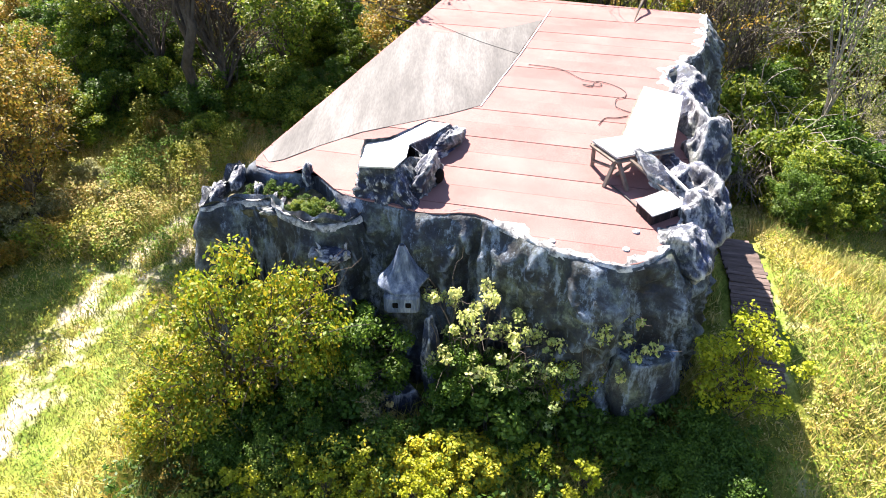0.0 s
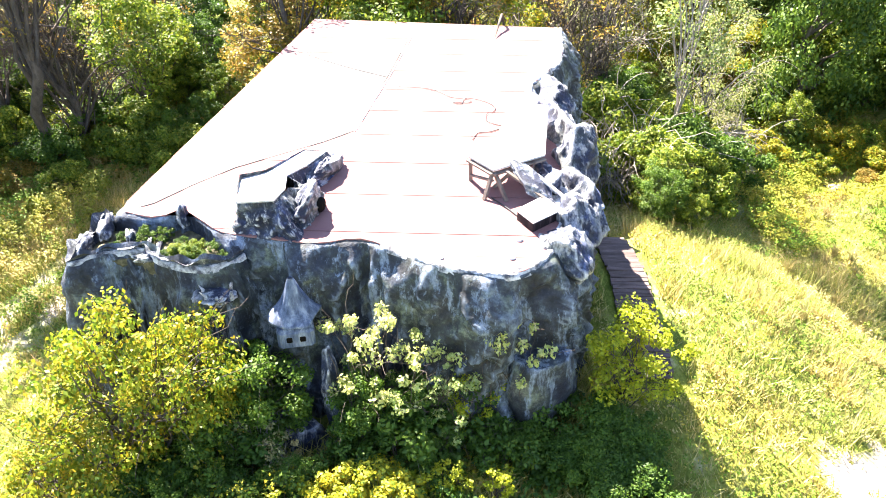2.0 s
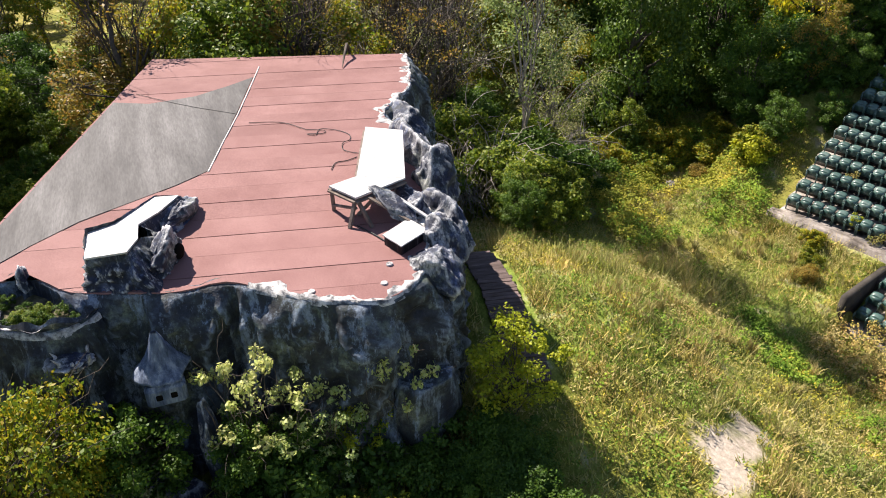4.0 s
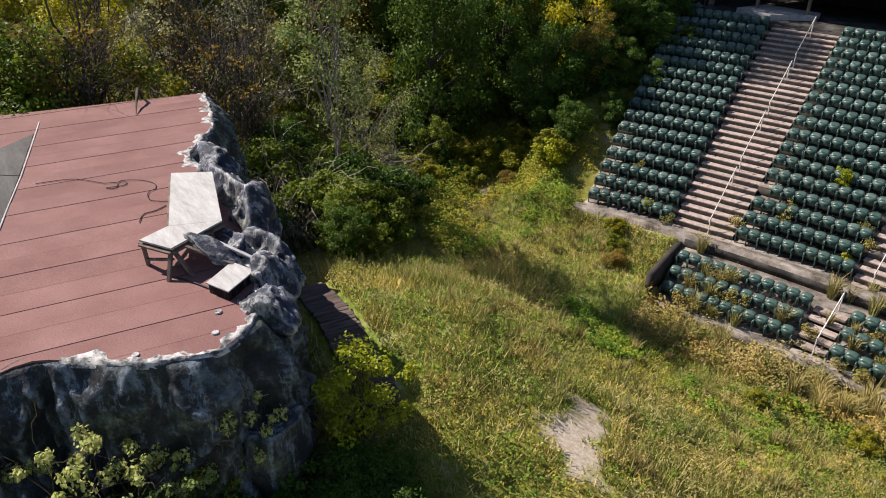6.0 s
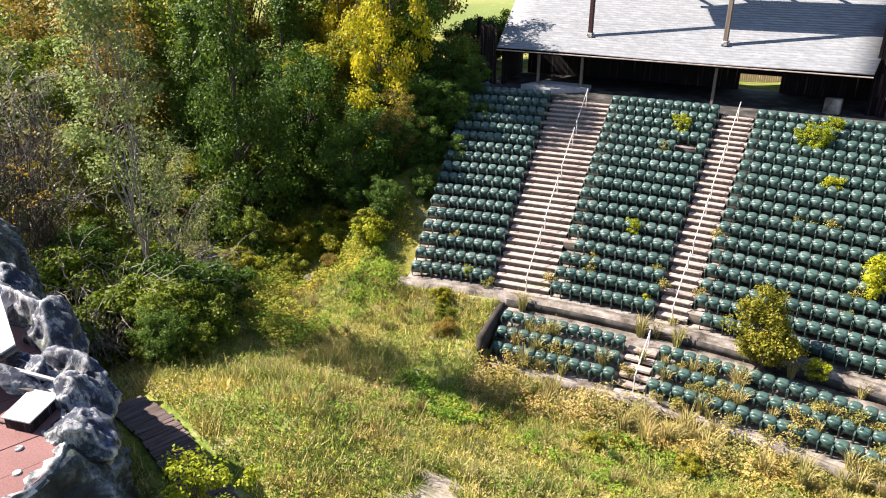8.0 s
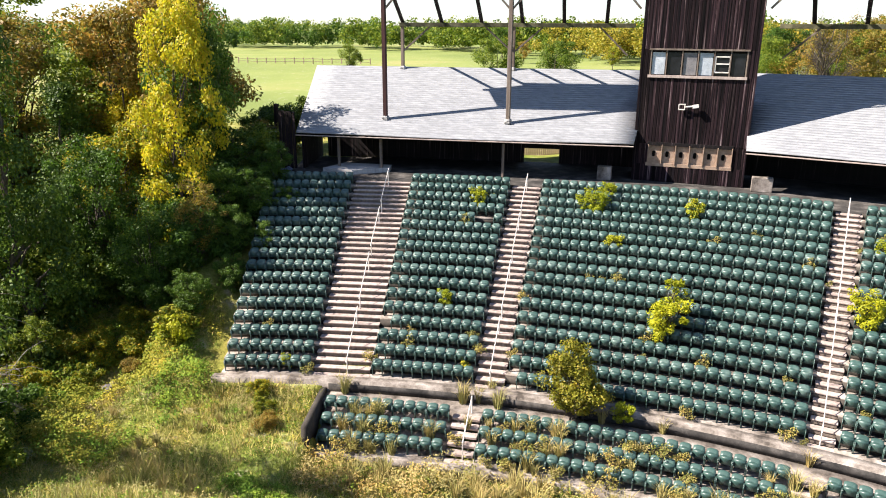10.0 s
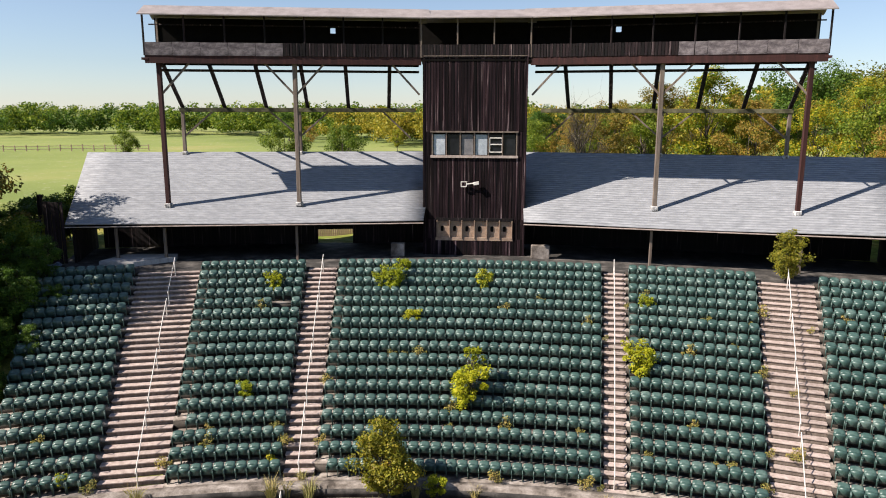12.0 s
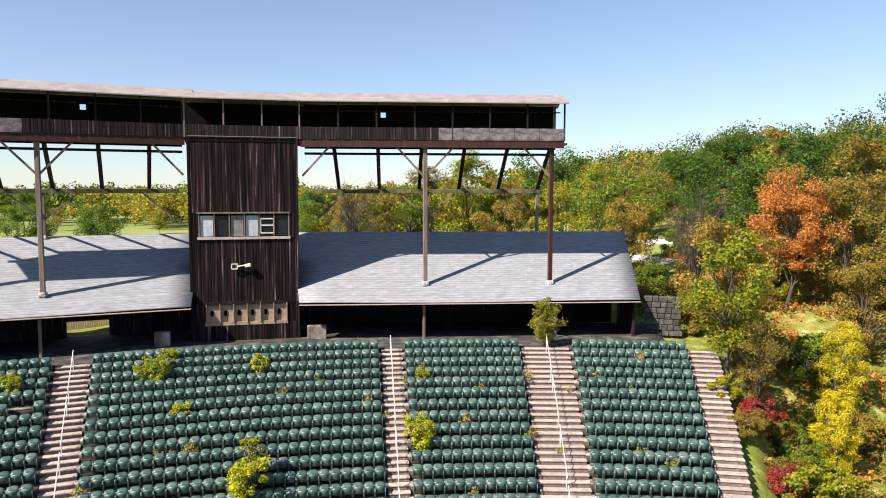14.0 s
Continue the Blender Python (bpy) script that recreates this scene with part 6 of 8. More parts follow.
    for x, y, s, k in ((-15.2, 19.1, 0.22, "greensap"), (-14.4, 18.6, 0.2, "greensap"), (-8.9, 21.9, 0.3, "shrub_l"), (-7.8, 21.4, 0.24, "greensap"), (-8.2, 22.8, 0.24, "shrub_o"), (-5.4, 23.0, 0.36, "shrub_l"), (-18.8, 25.2, 0.35, "shrub_l"), (-19.6, 26.2, 0.4, "shrub_l"), (-17.9, 24.2, 0.3, "shrub_o"), (-3.5, 21.5, 0.3, "shrub_o")):
        plant(T[k], x, y, s)
    # lone trees in the meadow
    for x, y, s, k in ((-66.0, 123.5, 0.52, "oak"), (-28.8, 95.8, 0.68, "oak"), (-21.2, 97.8, 0.66, "oak"), (7.5, 88.0, 1.0, "sap_o"), (10.6, 86.0, 0.98, "dead"), (14.0, 90.0, 0.85, "olive"), (4.6, 90.5, 0.72, "oak"), (48.9, 101.5, 1.12, "lime"), (52.6, 97.6, 1.35, "sap_o"), (54.0, 93.5, 0.78, "olive"), (57.0, 88.6, 0.85, "dead"), (55.4, 90.2, 1.05, "sap_o"), (59.0, 87.0, 1.15, "sap_o"), (66.3, 94.0, 0.9, "oak2"), (69.5, 92.4, 0.92, "oak2"), (63.7, 101.7, 0.92, "oak"), (60.5, 96.0, 0.8, "oak2"), (-24.0, 172.0, 0.5, "lime"), (-63.0, 215.0, 0.7, "oak2"), (-50, 190, 0.45, "olive")):
        plant(T[k], x, y, s)
    # in the stand
    for a, r, z, s, k in ((-3.5, 55.1, 1.5, 1.08, "stand_bush"), (-2.9, 55.3, 1.5, 0.75, "stand_bush"), (0.2, 59.6, 4.0, 1.0, "stand_lime"), (0.4, 60.2, 4.3, 1.15, "stand_thin"), (0.7, 67.4, 8.2, 0.95, "stand_gold"), (8.4, 62.0, 5.3, 0.85, "stand_lime"), (15.2, 69.6, 9.2, 0.85, "stand_bush"), (-9.9, 67.3, 8.2, 0.55, "stand_lime"), (-10.6, 60.3, 4.3, 0.5, "stand_lime"),
                         (-1.0, 55.4, 1.5, 0.55, "stand_lime"), (-9.0, 57.0, 2.2, 0.5, "stand_gold"), (-18.2, 56.7, 2.1, 0.35, "stand_lime"), (8.8, 66.2, 7.6, 0.5, "stand_lime"), (-3.9, 67.2, 8.2, 0.7, "stand_lime"), (-3.4, 68.4, 8.8, 0.55, "stand_lime"), (-4.6, 67.5, 8.2, 0.5, "stand_lime"), (-2.8, 64.6, 6.8, 0.5, "stand_lime")):
        p = polar(a, r, z)
        plant(T[k], p.x, p.y, s, z=z)
    rnd = random.Random(77)
    for i in range(60):
        a, k = rnd.uniform(-20, 21), rnd.randrange(0, 16)
        p = polar(a, row_r(k) - 0.5, row_z(k))
        plant(T["weed"], p.x, p.y, rnd.uniform(0.4, 1.0), z=row_z(k))
    for i in range(30):
        a, (r, z) = rnd.uniform(-15, 6), rnd.choice(LOWER)
        p = polar(a, r - 0.55, z)
        plant(T["weed"], p.x, p.y, rnd.uniform(0.6, 1.3), z=z)


plant_things()


def tuft_proto(seed, n=90, h=0.95):
    """A tuft of arching dry grass blades."""
    rng = np.random.default_rng(seed)
    a, b = rng.uniform(0, 6.283, n), rng.uniform(0, 6.283, n)
    r0, out, hh = rng.uniform(0, 0.12, n), rng.uniform(0.1, 0.5, n), h * rng.uniform(0.5, 1.0, n)
    base = np.stack([np.cos(a) * r0, np.sin(a) * r0, np.zeros(n)], 1)
    d = np.stack([np.cos(a), np.sin(a), np.zeros(n)], 1)
    w = np.stack([-np.sin(b), np.cos(b), np.zeros(n)], 1) * 0.012
    mid = base + d * out[:, None] * 0.35 + np.stack([0 * a, 0 * a, hh * 0.75], 1)
    tip = base + d * out[:, None] + np.stack([0 * a, 0 * a, hh], 1)
    v = np.stack([base - w, base + w, mid + w * 0.8, mid - w * 0.8, tip], 1).reshape(-1, 3)
    k = np.arange(n)[:, None] * 5
    top = empty("grass_tuft", (0, 0, 0), "tuft of bleached dry grass at the kerb", "grass", "grass tufts")
    link("foliage", from_arrays("foliage", v, k + [0, 1, 2, 3], k + [3, 2, 4]), M["tuft"], top)
    return top


T["tuft"] = tuft_proto(31)


def plant_tufts():
    rnd = random.Random(8)
    for a, r, z, s in ((-14.9, 55.4, 1.5, 1.3), (-8.8, 55.4, 1.5, 1.4), (-8.1, 55.6, 1.5, 1.1), (-7.0, 55.3, 1.5, 1.3), (-7.5, 56.2, 1.8, 0.9), (6.9, 55.5, 1.5, 1.0), (-15.3, 55.9, 1.6, 0.9), (14.6, 55.6, 1.5, 1.0), (-2.0, 55.4, 1.5, 1.0), (0.8, 55.5, 1.5, 0.9)):
        p = polar(a, r)
        plant(T["tuft"], p.x, p.y, s, z=z)
    for i in range(46):
        a, (r, z) = rnd.uniform(-15.2, 8), rnd.choice(LOWER)
        p = polar(a, r - rnd.uniform(0.3, 0.6))
        plant(T["tuft"], p.x, p.y, rnd.uniform(0.7, 1.3), z=z, label="tuft of bleached dry grass between the lower seats")
    for i in range(64):
        a, r = rnd.uniform(-15.5, 12), rnd.uniform(49.6, 51.5)
        p = polar(a, r)
        plant(T["tuft"], p.x, p.y, rnd.uniform(0.7, 1.5))
    for i in range(70):
        x, y = rnd.uniform(-27, -2), rnd.uniform(11, 25)
        if float(bareness(np.array(x), np.array(y))) < 0.3:
            plant(T["tuft"], x, y, rnd.uniform(0.5, 1.0))


plant_tufts()


# ---- far woods ----
def far_woods(name, seed, path, depth, n, hmin, hmax, leaf, label, size=1.05, per=380):
    """A belt of distant wood: many crowns of leaf clumps joined in one mesh."""
    rng = np.random.default_rng(seed)
    heap = Heap()
    path = np.array(path, float)
    seg = rng.integers(0, len(path) - 1, n)
    u = rng.uniform(size=n)[:, None]
    base = path[seg] * (1 - u) + path[seg + 1] * u + rng.normal(size=(n, 2)) * depth
    for x, y in base:
        h = rng.uniform(hmin, hmax)
        z = float(ground_z(x, y))
        w = h * rng.uniform(0.28, 0.42)
        m = rng.integers(9, 15)
        d = np.clip(rng.normal(size=(m, 3)), -1.4, 1.4) * [w * 0.5, w * 0.5, h * 0.17]
        c = np.array([x, y, z + h * 0.44]) + d
        v, q = leaves(rng, c, w * 0.44, per // m + 4, size * h / 12, aspect=0.8)
        heap.add(v, q)
    tagged(link(name, heap.mesh(name), M[leaf]), label, "woods", kind="stuff")


far_woods("far_woods", 1, [(-420, 300), (-300, 300), (-200, 285), (-110, 300), (-20, 330), (80, 300)], 14, 330, 9, 14, "lf_dark", "distant dark belt of woods beyond the meadow", 0.85, 260)
far_woods("far_woods", 2, [(-300, 285), (-200, 275), (-120, 280), (-60, 260), (0, 210), (40, 190), (90, 170)], 9, 200, 11, 17, "lf_green", "distant green wood edge beyond the meadow", 0.65, 430)
far_woods("far_woods", 3, [(-60, 250), (-10, 190), (30, 165), (70, 140), (110, 120)], 8, 150, 9, 15, "lf_bushy", "distant autumn wood edge beyond the meadow", 0.55, 500)
far_woods("far_woods", 4, [(70, 130), (85, 95), (95, 60), (90, 30)], 12, 150, 12, 17, "lf_bushy", "wooded hillside in early autumn colour", 0.27, 780)
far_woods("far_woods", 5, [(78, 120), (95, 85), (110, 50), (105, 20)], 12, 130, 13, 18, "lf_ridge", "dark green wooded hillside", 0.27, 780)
far_woods("far_woods", 9, [(66, 125), (80, 92), (86, 58), (80, 30)], 10, 60, 11, 15, "lf_olive", "autumn-brown trees on the hillside", 0.26, 800)
far_woods("far_woods", 6, [(-900, 700), (-300, 900), (400, 850), (900, 500)], 60, 260, 14, 22, "lf_dark", "far wooded horizon", 0.9, 160)
far_woods("far_woods", 7, [(-130, -60), (-112, 0), (-104, 40)], 11, 190, 12, 17, "lf_green", "deep wood behind the stage", 0.5, 380)
far_woods("far_woods", 8, [(-110, -70), (-100, 0), (-94, 36)], 10, 130, 11, 16, "lf_olive", "autumn wood behind the stage", 0.5, 380)


# ---- grass ----
def grass_patch(name, seed, n, box, mat, hmin, hmax, wid, keep, label, lean=0.6):
    """Single blades scattered over the turf where keep(x, y) allows."""
    rng = np.random.default_rng(seed)
    x, y = rng.uniform(box[0], box[1], n), rng.uniform(box[2], box[3], n)
    k = keep(x, y, rng)
    x, y = x[k], y[k]
    n = len(x)
    z = ground_z(x, y)
    patch = np.array([noise.noise(Vector((a * 0.35, b * 0.35, seed))) for a, b in zip(x, y)])
    h = rng.uniform(hmin, hmax, n) * (1 + 0.9 * patch)
    a = rng.uniform(0, 6.283, n)
    dx, dy = np.cos(a), np.sin(a)
    w = wid * rng.uniform(0.6, 1.4, n)
    ln = rng.uniform(0.1, 1.0, n) * lean * 2
    b = rng.uniform(0, 6.283, n)
    p0 = np.stack([x - dx * w, y - dy * w, z - 0.03], 1)
    p1 = np.stack([x + dx * w, y + dy * w, z - 0.03], 1)
    p2 = np.stack([x + np.cos(b) * ln * h, y + np.sin(b) * ln * h, z + h], 1)
    v = np.stack([p0, p1, p2], 1).reshape(-1, 3)
    me = from_arrays(name, v, None, np.arange(3 * n).reshape(-1, 3))
    return tagged(link(name, me, M[mat]), label, "grass", kind="stuff")


def tussocks(x, y, rng):
    n = np.array([noise.noise(Vector((a * 0.42, b * 0.42, 7.7))) + 0.7 * noise.noise(Vector((a * 1.5, b * 1.5, 2.2))) for a, b in zip(x, y)])
    return turf(x, y, rng) & (n + rng.uniform(-0.15, 0.15, len(x)) > 0.28)


def turf(x, y, rng):
    r = np.hypot(x - CX, y - CY)
    a = np.degrees(np.arctan2(x - CX, y - CY))
    inside_stand = ((r > 51.6) & (a > -16.2) & (a < 25)) | ((r > 55.4) & (a > -22.3) & (a < 25))
    deck = (x < -12.3) & (x > -30) & (y < 7.5 - 0.14 * (x + 30)) & (y > -6.3 - 0.33 * (x + 14.4))
    bare = bareness(x, y) + rng.uniform(-0.4, 0.4, len(x)) > 0.5
    walkway = (np.abs(y - (9.25 - (x + 19.9) * 0.2055)) < 0.85) & (x > -20.2) & (x < -12.3)
    return ~(inside_stand | deck | bare | walkway)


def dry_turf(x, y, rng):
    n = np.sin(x * 0.5 + 2) * np.cos(y * 0.43 + 1) + 0.6 * np.sin(x * 1.3 + y)
    return turf(x, y, rng) & (n + rng.uniform(-0.8, 0.8, len(x)) > 0.35)


def forbs(name, seed, n, box, mat, keep, label, h0=0.05, h1=0.4, per=6, rad=0.14, size=0.07):
    """Low broad-leaved weeds in drifts over the turf."""
    rng = np.random.default_rng(seed)
    x, y = rng.uniform(box[0], box[1], n), rng.uniform(box[2], box[3], n)
    drift = np.array([noise.noise(Vector((a * 0.28, b * 0.28, seed * 3.3))) + 0.6 * noise.noise(Vector((a * 0.9, b * 0.9, seed))) for a, b in zip(x, y)])
    k = keep(x, y, rng) & (drift + rng.uniform(-0.25, 0.25, n) > 0.05)
    x, y, drift = x[k], y[k], drift[k]
    z = ground_z(x, y) + rng.uniform(h0, h1, len(x)) * (0.5 + 1.2 * np.clip(drift, 0, 1))
    v, q = leaves(rng, np.stack([x, y, z], 1), rad, per, size, flat=0.9)
    tagged(link(name, from_arrays(name, v, q), M[mat]), label, "weeds", kind="stuff")


def hillside(x, y, rng):
    return np.degrees(np.arctan2(x - CX, y - CY)) > 25


ARENA = (-36, 12, 7, 31)
forbs("weeds", 1, 20000, ARENA, "wd_green", turf, "low green broad-leaved weeds in the turf")
forbs("weeds", 2, 16000, ARENA, "wd_lime", turf, "low yellow-green weeds in the turf")
forbs("weeds", 3, 24000, ARENA, "wd_olive", turf, "low olive-brown weeds in the turf")
forbs("weeds", 4, 20000, ARENA, "dry", turf, "pale dried weeds in the turf")
forbs("weeds", 5, 8000, (-38, -5, -26, -5), "wd_lime", turf, "low yellow-green weeds beside the ruts")
forbs("weeds", 6, 8000, (-38, -5, -26, -5), "wd_green", turf, "low green weeds beside the ruts")
forbs("weeds", 7, 7000, (-13.5, -2, -8, 6.5), "lf_dark", turf, "rank green weeds below the rock face", 0.1, 1.0, 7, 0.2, 0.12)
forbs("weeds", 23, 4000, (-11, -5, -6, 3), "wd_lime", turf, "rank yellow-green weeds below the rock face", 0.3, 1.1, 8, 0.16, 0.1)
forbs("weeds", 8, 3000, (-11, -5, -5, 3), "gold_rod", turf, "goldenrod drifts below the rock face", 0.5, 1.3, 8, 0.16, 0.08)
forbs("undergrowth", 9, 9000, (24, 64, 24, 82), "lf_olive", hillside, "olive undergrowth on the hillside", 0.1, 1.0, 7, 0.5, 0.26)
forbs("undergrowth", 10, 17000, (24, 64, 24, 82), "lf_rust", hillside, "fallen rust-coloured leaves and brush", 0.02, 0.5, 7, 0.5, 0.22)
grass_patch("tall_grass", 9, 7000, (-37, -22, -22, -9), "dry", 0.3, 0.9, 0.012, turf, "tall dry grass at the wood's edge", 0.4)
grass_patch("tall_grass", 10, 20000, (-37, -22, -22, -9), "grass", 0.2, 0.7, 0.016, turf, "rough green grass at the wood's edge", 0.4)
forbs("weeds", 20, 7000, (-35, -22, -20, -10.5), "wd_lime", turf, "waist-high yellow-green weeds at the wood's edge", 0.2, 1.2, 9, 0.2, 0.1)
forbs("weeds", 21, 7000, (-35, -22, -20, -10.5), "wd_olive", turf, "waist-high olive weeds at the wood's edge", 0.2, 1.1, 9, 0.2, 0.1)
forbs("weeds", 22, 5000, (-35, -22, -20, -10.5), "wd_green", turf, "waist-high green weeds at the wood's edge", 0.2, 1.1, 9, 0.2, 0.1)
forbs("undergrowth", 11, 14000, (-62, -31, -34, 30), "lf_green", turf, "green undergrowth in the wood", 0.1, 0.9, 6, 0.4, 0.2)
forbs("undergrowth", 12, 12000, (-62, -31, -34, 30), "lf_olive", turf, "olive undergrowth in the wood", 0.1, 0.9, 6, 0.4, 0.2)


forbs("weeds", 17, 9000, (-37, -22, 18, 31), "wd_lime", turf, "knee-high yellow-green weeds on the slope", 0.2, 1.1, 9, 0.22, 0.11)
forbs("weeds", 18, 6000, (-37, -22, 18, 31), "wd_green", turf, "knee-high green weeds on the slope", 0.2, 1.0, 9, 0.22, 0.11)
forbs("weeds", 19, 5000, (-30, 6, 8, 25), "wd_green", tussocks, "clumps of broad green weeds in the arena", 0.1, 0.7, 9, 0.2, 0.11)
forbs("weeds", 15, 2600, (-17.2, -12.6, 17.0, 20.8), "wd_green", turf, "lush green weed patch in the arena", 0.1, 0.6, 8, 0.16, 0.1)
forbs("weeds", 16, 2000, (-11, -6, 19.0, 23.5), "wd_green", turf, "lush green weed patch near the kerb", 0.1, 0.7, 8, 0.16, 0.1)
grass_patch("grass", 1, 170000, (-36, 14, 7, 31), "grass", 0.08, 0.3, 0.02, turf, "rough uncut meadow grass in the arena")
grass_patch("dry_grass", 2, 75000, (-36, 14, 7, 31), "dry", 0.1, 0.4, 0.013, dry_turf, "dry straw-coloured grass stalks")
grass_patch("grass", 3, 100000, (-38, -5, -24, -5), "grass", 0.08, 0.25, 0.02, turf, "rough grass beside the wheel ruts")
grass_patch("dry_grass", 4, 30000, (-38, -5, -24, -5), "dry", 0.15, 0.45, 0.013, dry_turf, "dry stalks beside the wheel ruts")
grass_patch("grass", 5, 50000, (-14, -2, -8, 6.5), "grass", 0.3, 0.9, 0.02, turf, "tall weeds in the shade of the rock face")


grass_patch("tall_grass", 7, 90000, (-34, 8, 8, 27), "grass", 0.3, 0.75, 0.016, tussocks, "knee-high grass tussocks in the arena", 0.4)
grass_patch("tall_grass", 8, 60000, (-34, 8, 8, 27), "dry", 0.3, 0.9, 0.011, tussocks, "tall straw-coloured stalks in the arena", 0.35)


def kerb_side(x, y, rng):
    r = np.hypot(x - CX, y - CY)
    a = np.degrees(np.arctan2(x - CX, y - CY))
    return (r > 49.0) & (r < 51.75) & (a > -15.8) & (a < 14)


forbs("weeds", 13, 18000, (-17, 14, 21, 29), "wd_olive", kerb_side, "tall brown weeds along the lower kerb", 0.1, 0.9, 8, 0.2, 0.1)
forbs("weeds", 14, 11000, (-17, 14, 21, 29), "dry", kerb_side, "dried tall weeds along the lower kerb", 0.2, 1.1, 8, 0.2, 0.09)
grass_patch("grass", 6, 60000, (-6, 26, -30, 24), "grass", 0.08, 0.25, 0.02, turf, "rough grass of the open arena floor")

# ---- on the stage deck ----
def build_boardwalk():
    w = empty("boardwalk", (0, 0, 0), "weathered grey plank walk beside the stage", "boardwalk", kind="structure")
    rnd = random.Random(3)
    a, b = Vector((-19.9, 9.25)), Vector((-12.6, 7.75))
    L = (b - a).length
    n = int(L / 0.17)
    ang = math.degrees(math.atan2(b.y - a.y, b.x - a.x))
    bm0 = bmesh.new()
    box_bm(bm0, 0, 0, 0, 0.162, 1.15, 0.045, 0, 0.006)
    me = bpy.data.meshes.new("plank")
    bm0.to_mesh(me)
    bm0.free()
    me.materials.append(M["walk_wood"])
    for i in range(n):
        c = a.lerp(b, (i + 0.5) / n)
        ob = new("plank", me)
        ob.parent = w
        ob.matrix_basis = pose(c.x, c.y + rnd.uniform(-0.04, 0.04), float(ground_z(c.x, c.y)) + 0.14 + rnd.uniform(-0.012, 0.012), rnd.uniform(-1, 1), rnd.uniform(-1.5, 1.5), ang + rnd.uniform(-1, 1))
    for off in (-0.5, 0.5):
        d = Vector((-(b - a).normalized().y, (b - a).normalized().x)) * off
        p, q = a + d, b + d
        beam("joist", (p.x, p.y, float(ground_z(p.x, p.y)) + 0.06), (q.x, q.y, float(ground_z(q.x, q.y)) + 0.06), 0.09, 0.1, M["dark_wood"], w)


build_boardwalk()


def rock_lump(name, centre, size, seed, label, mat="crag", res=26, cut=None, parent=None, rough=0.45, sub=5):
    """A crumpled mass: an angular solid of random cut faces, creased and wrinkled, flattened where cut gives a top height."""
    rnd = random.Random(int(seed * 10))
    planes = []
    for _ in range(11):
        d = Vector((rnd.gauss(0, 1), rnd.gauss(0, 1), rnd.gauss(0, 1))).normalized()
        planes.append((d, rnd.uniform(0.62, 1.0)))
    bm = bmesh.new()
    bmesh.ops.create_icosphere(bm, subdivisions=sub, radius=1.0)
    o = Vector((seed, seed * 0.7, 0))
    for v in bm.verts:
        p = v.co.copy()
        r = 1.25
        for d, h in planes:
            k = p.dot(d)
            if k > 0.05:
                r = min(r, h / k)
        p.z *= 1.0
        w = p * r + Vector((0.3 * noise.noise(p * 1.3 + o), 0.3 * noise.noise(p * 1.3 - o), 0.25 * noise.noise(p * 1.1 + o * 2)))
        cr = (0.25 - abs(noise.noise(w * 1.2 + o))) * 0.8 + (0.22 - abs(noise.noise(w * 2.6 + o))) * 0.3 + (0.2 - abs(noise.noise(w * 5.2 + o))) * 0.2
        p = p * (r + rough * 0.95 * cr)
        v.co = Vector((p.x * size[0], p.y * size[1], p.z * size[2]))
        if cut is not None and v.co.z > cut:
            v.co.z = cut + 0.03 * noise.noise(p * 4)
    for f in bm.faces:
        f.smooth = True
    if parent is not None:
        ob = part(name, bm, M[mat], parent, label)
    else:
        me = bpy.data.meshes.new(name)
        bm.to_mesh(me)
        bm.free()
        ob = tagged(link(name, me, M[mat]), label, "rock")
    ob.location = centre
    return ob


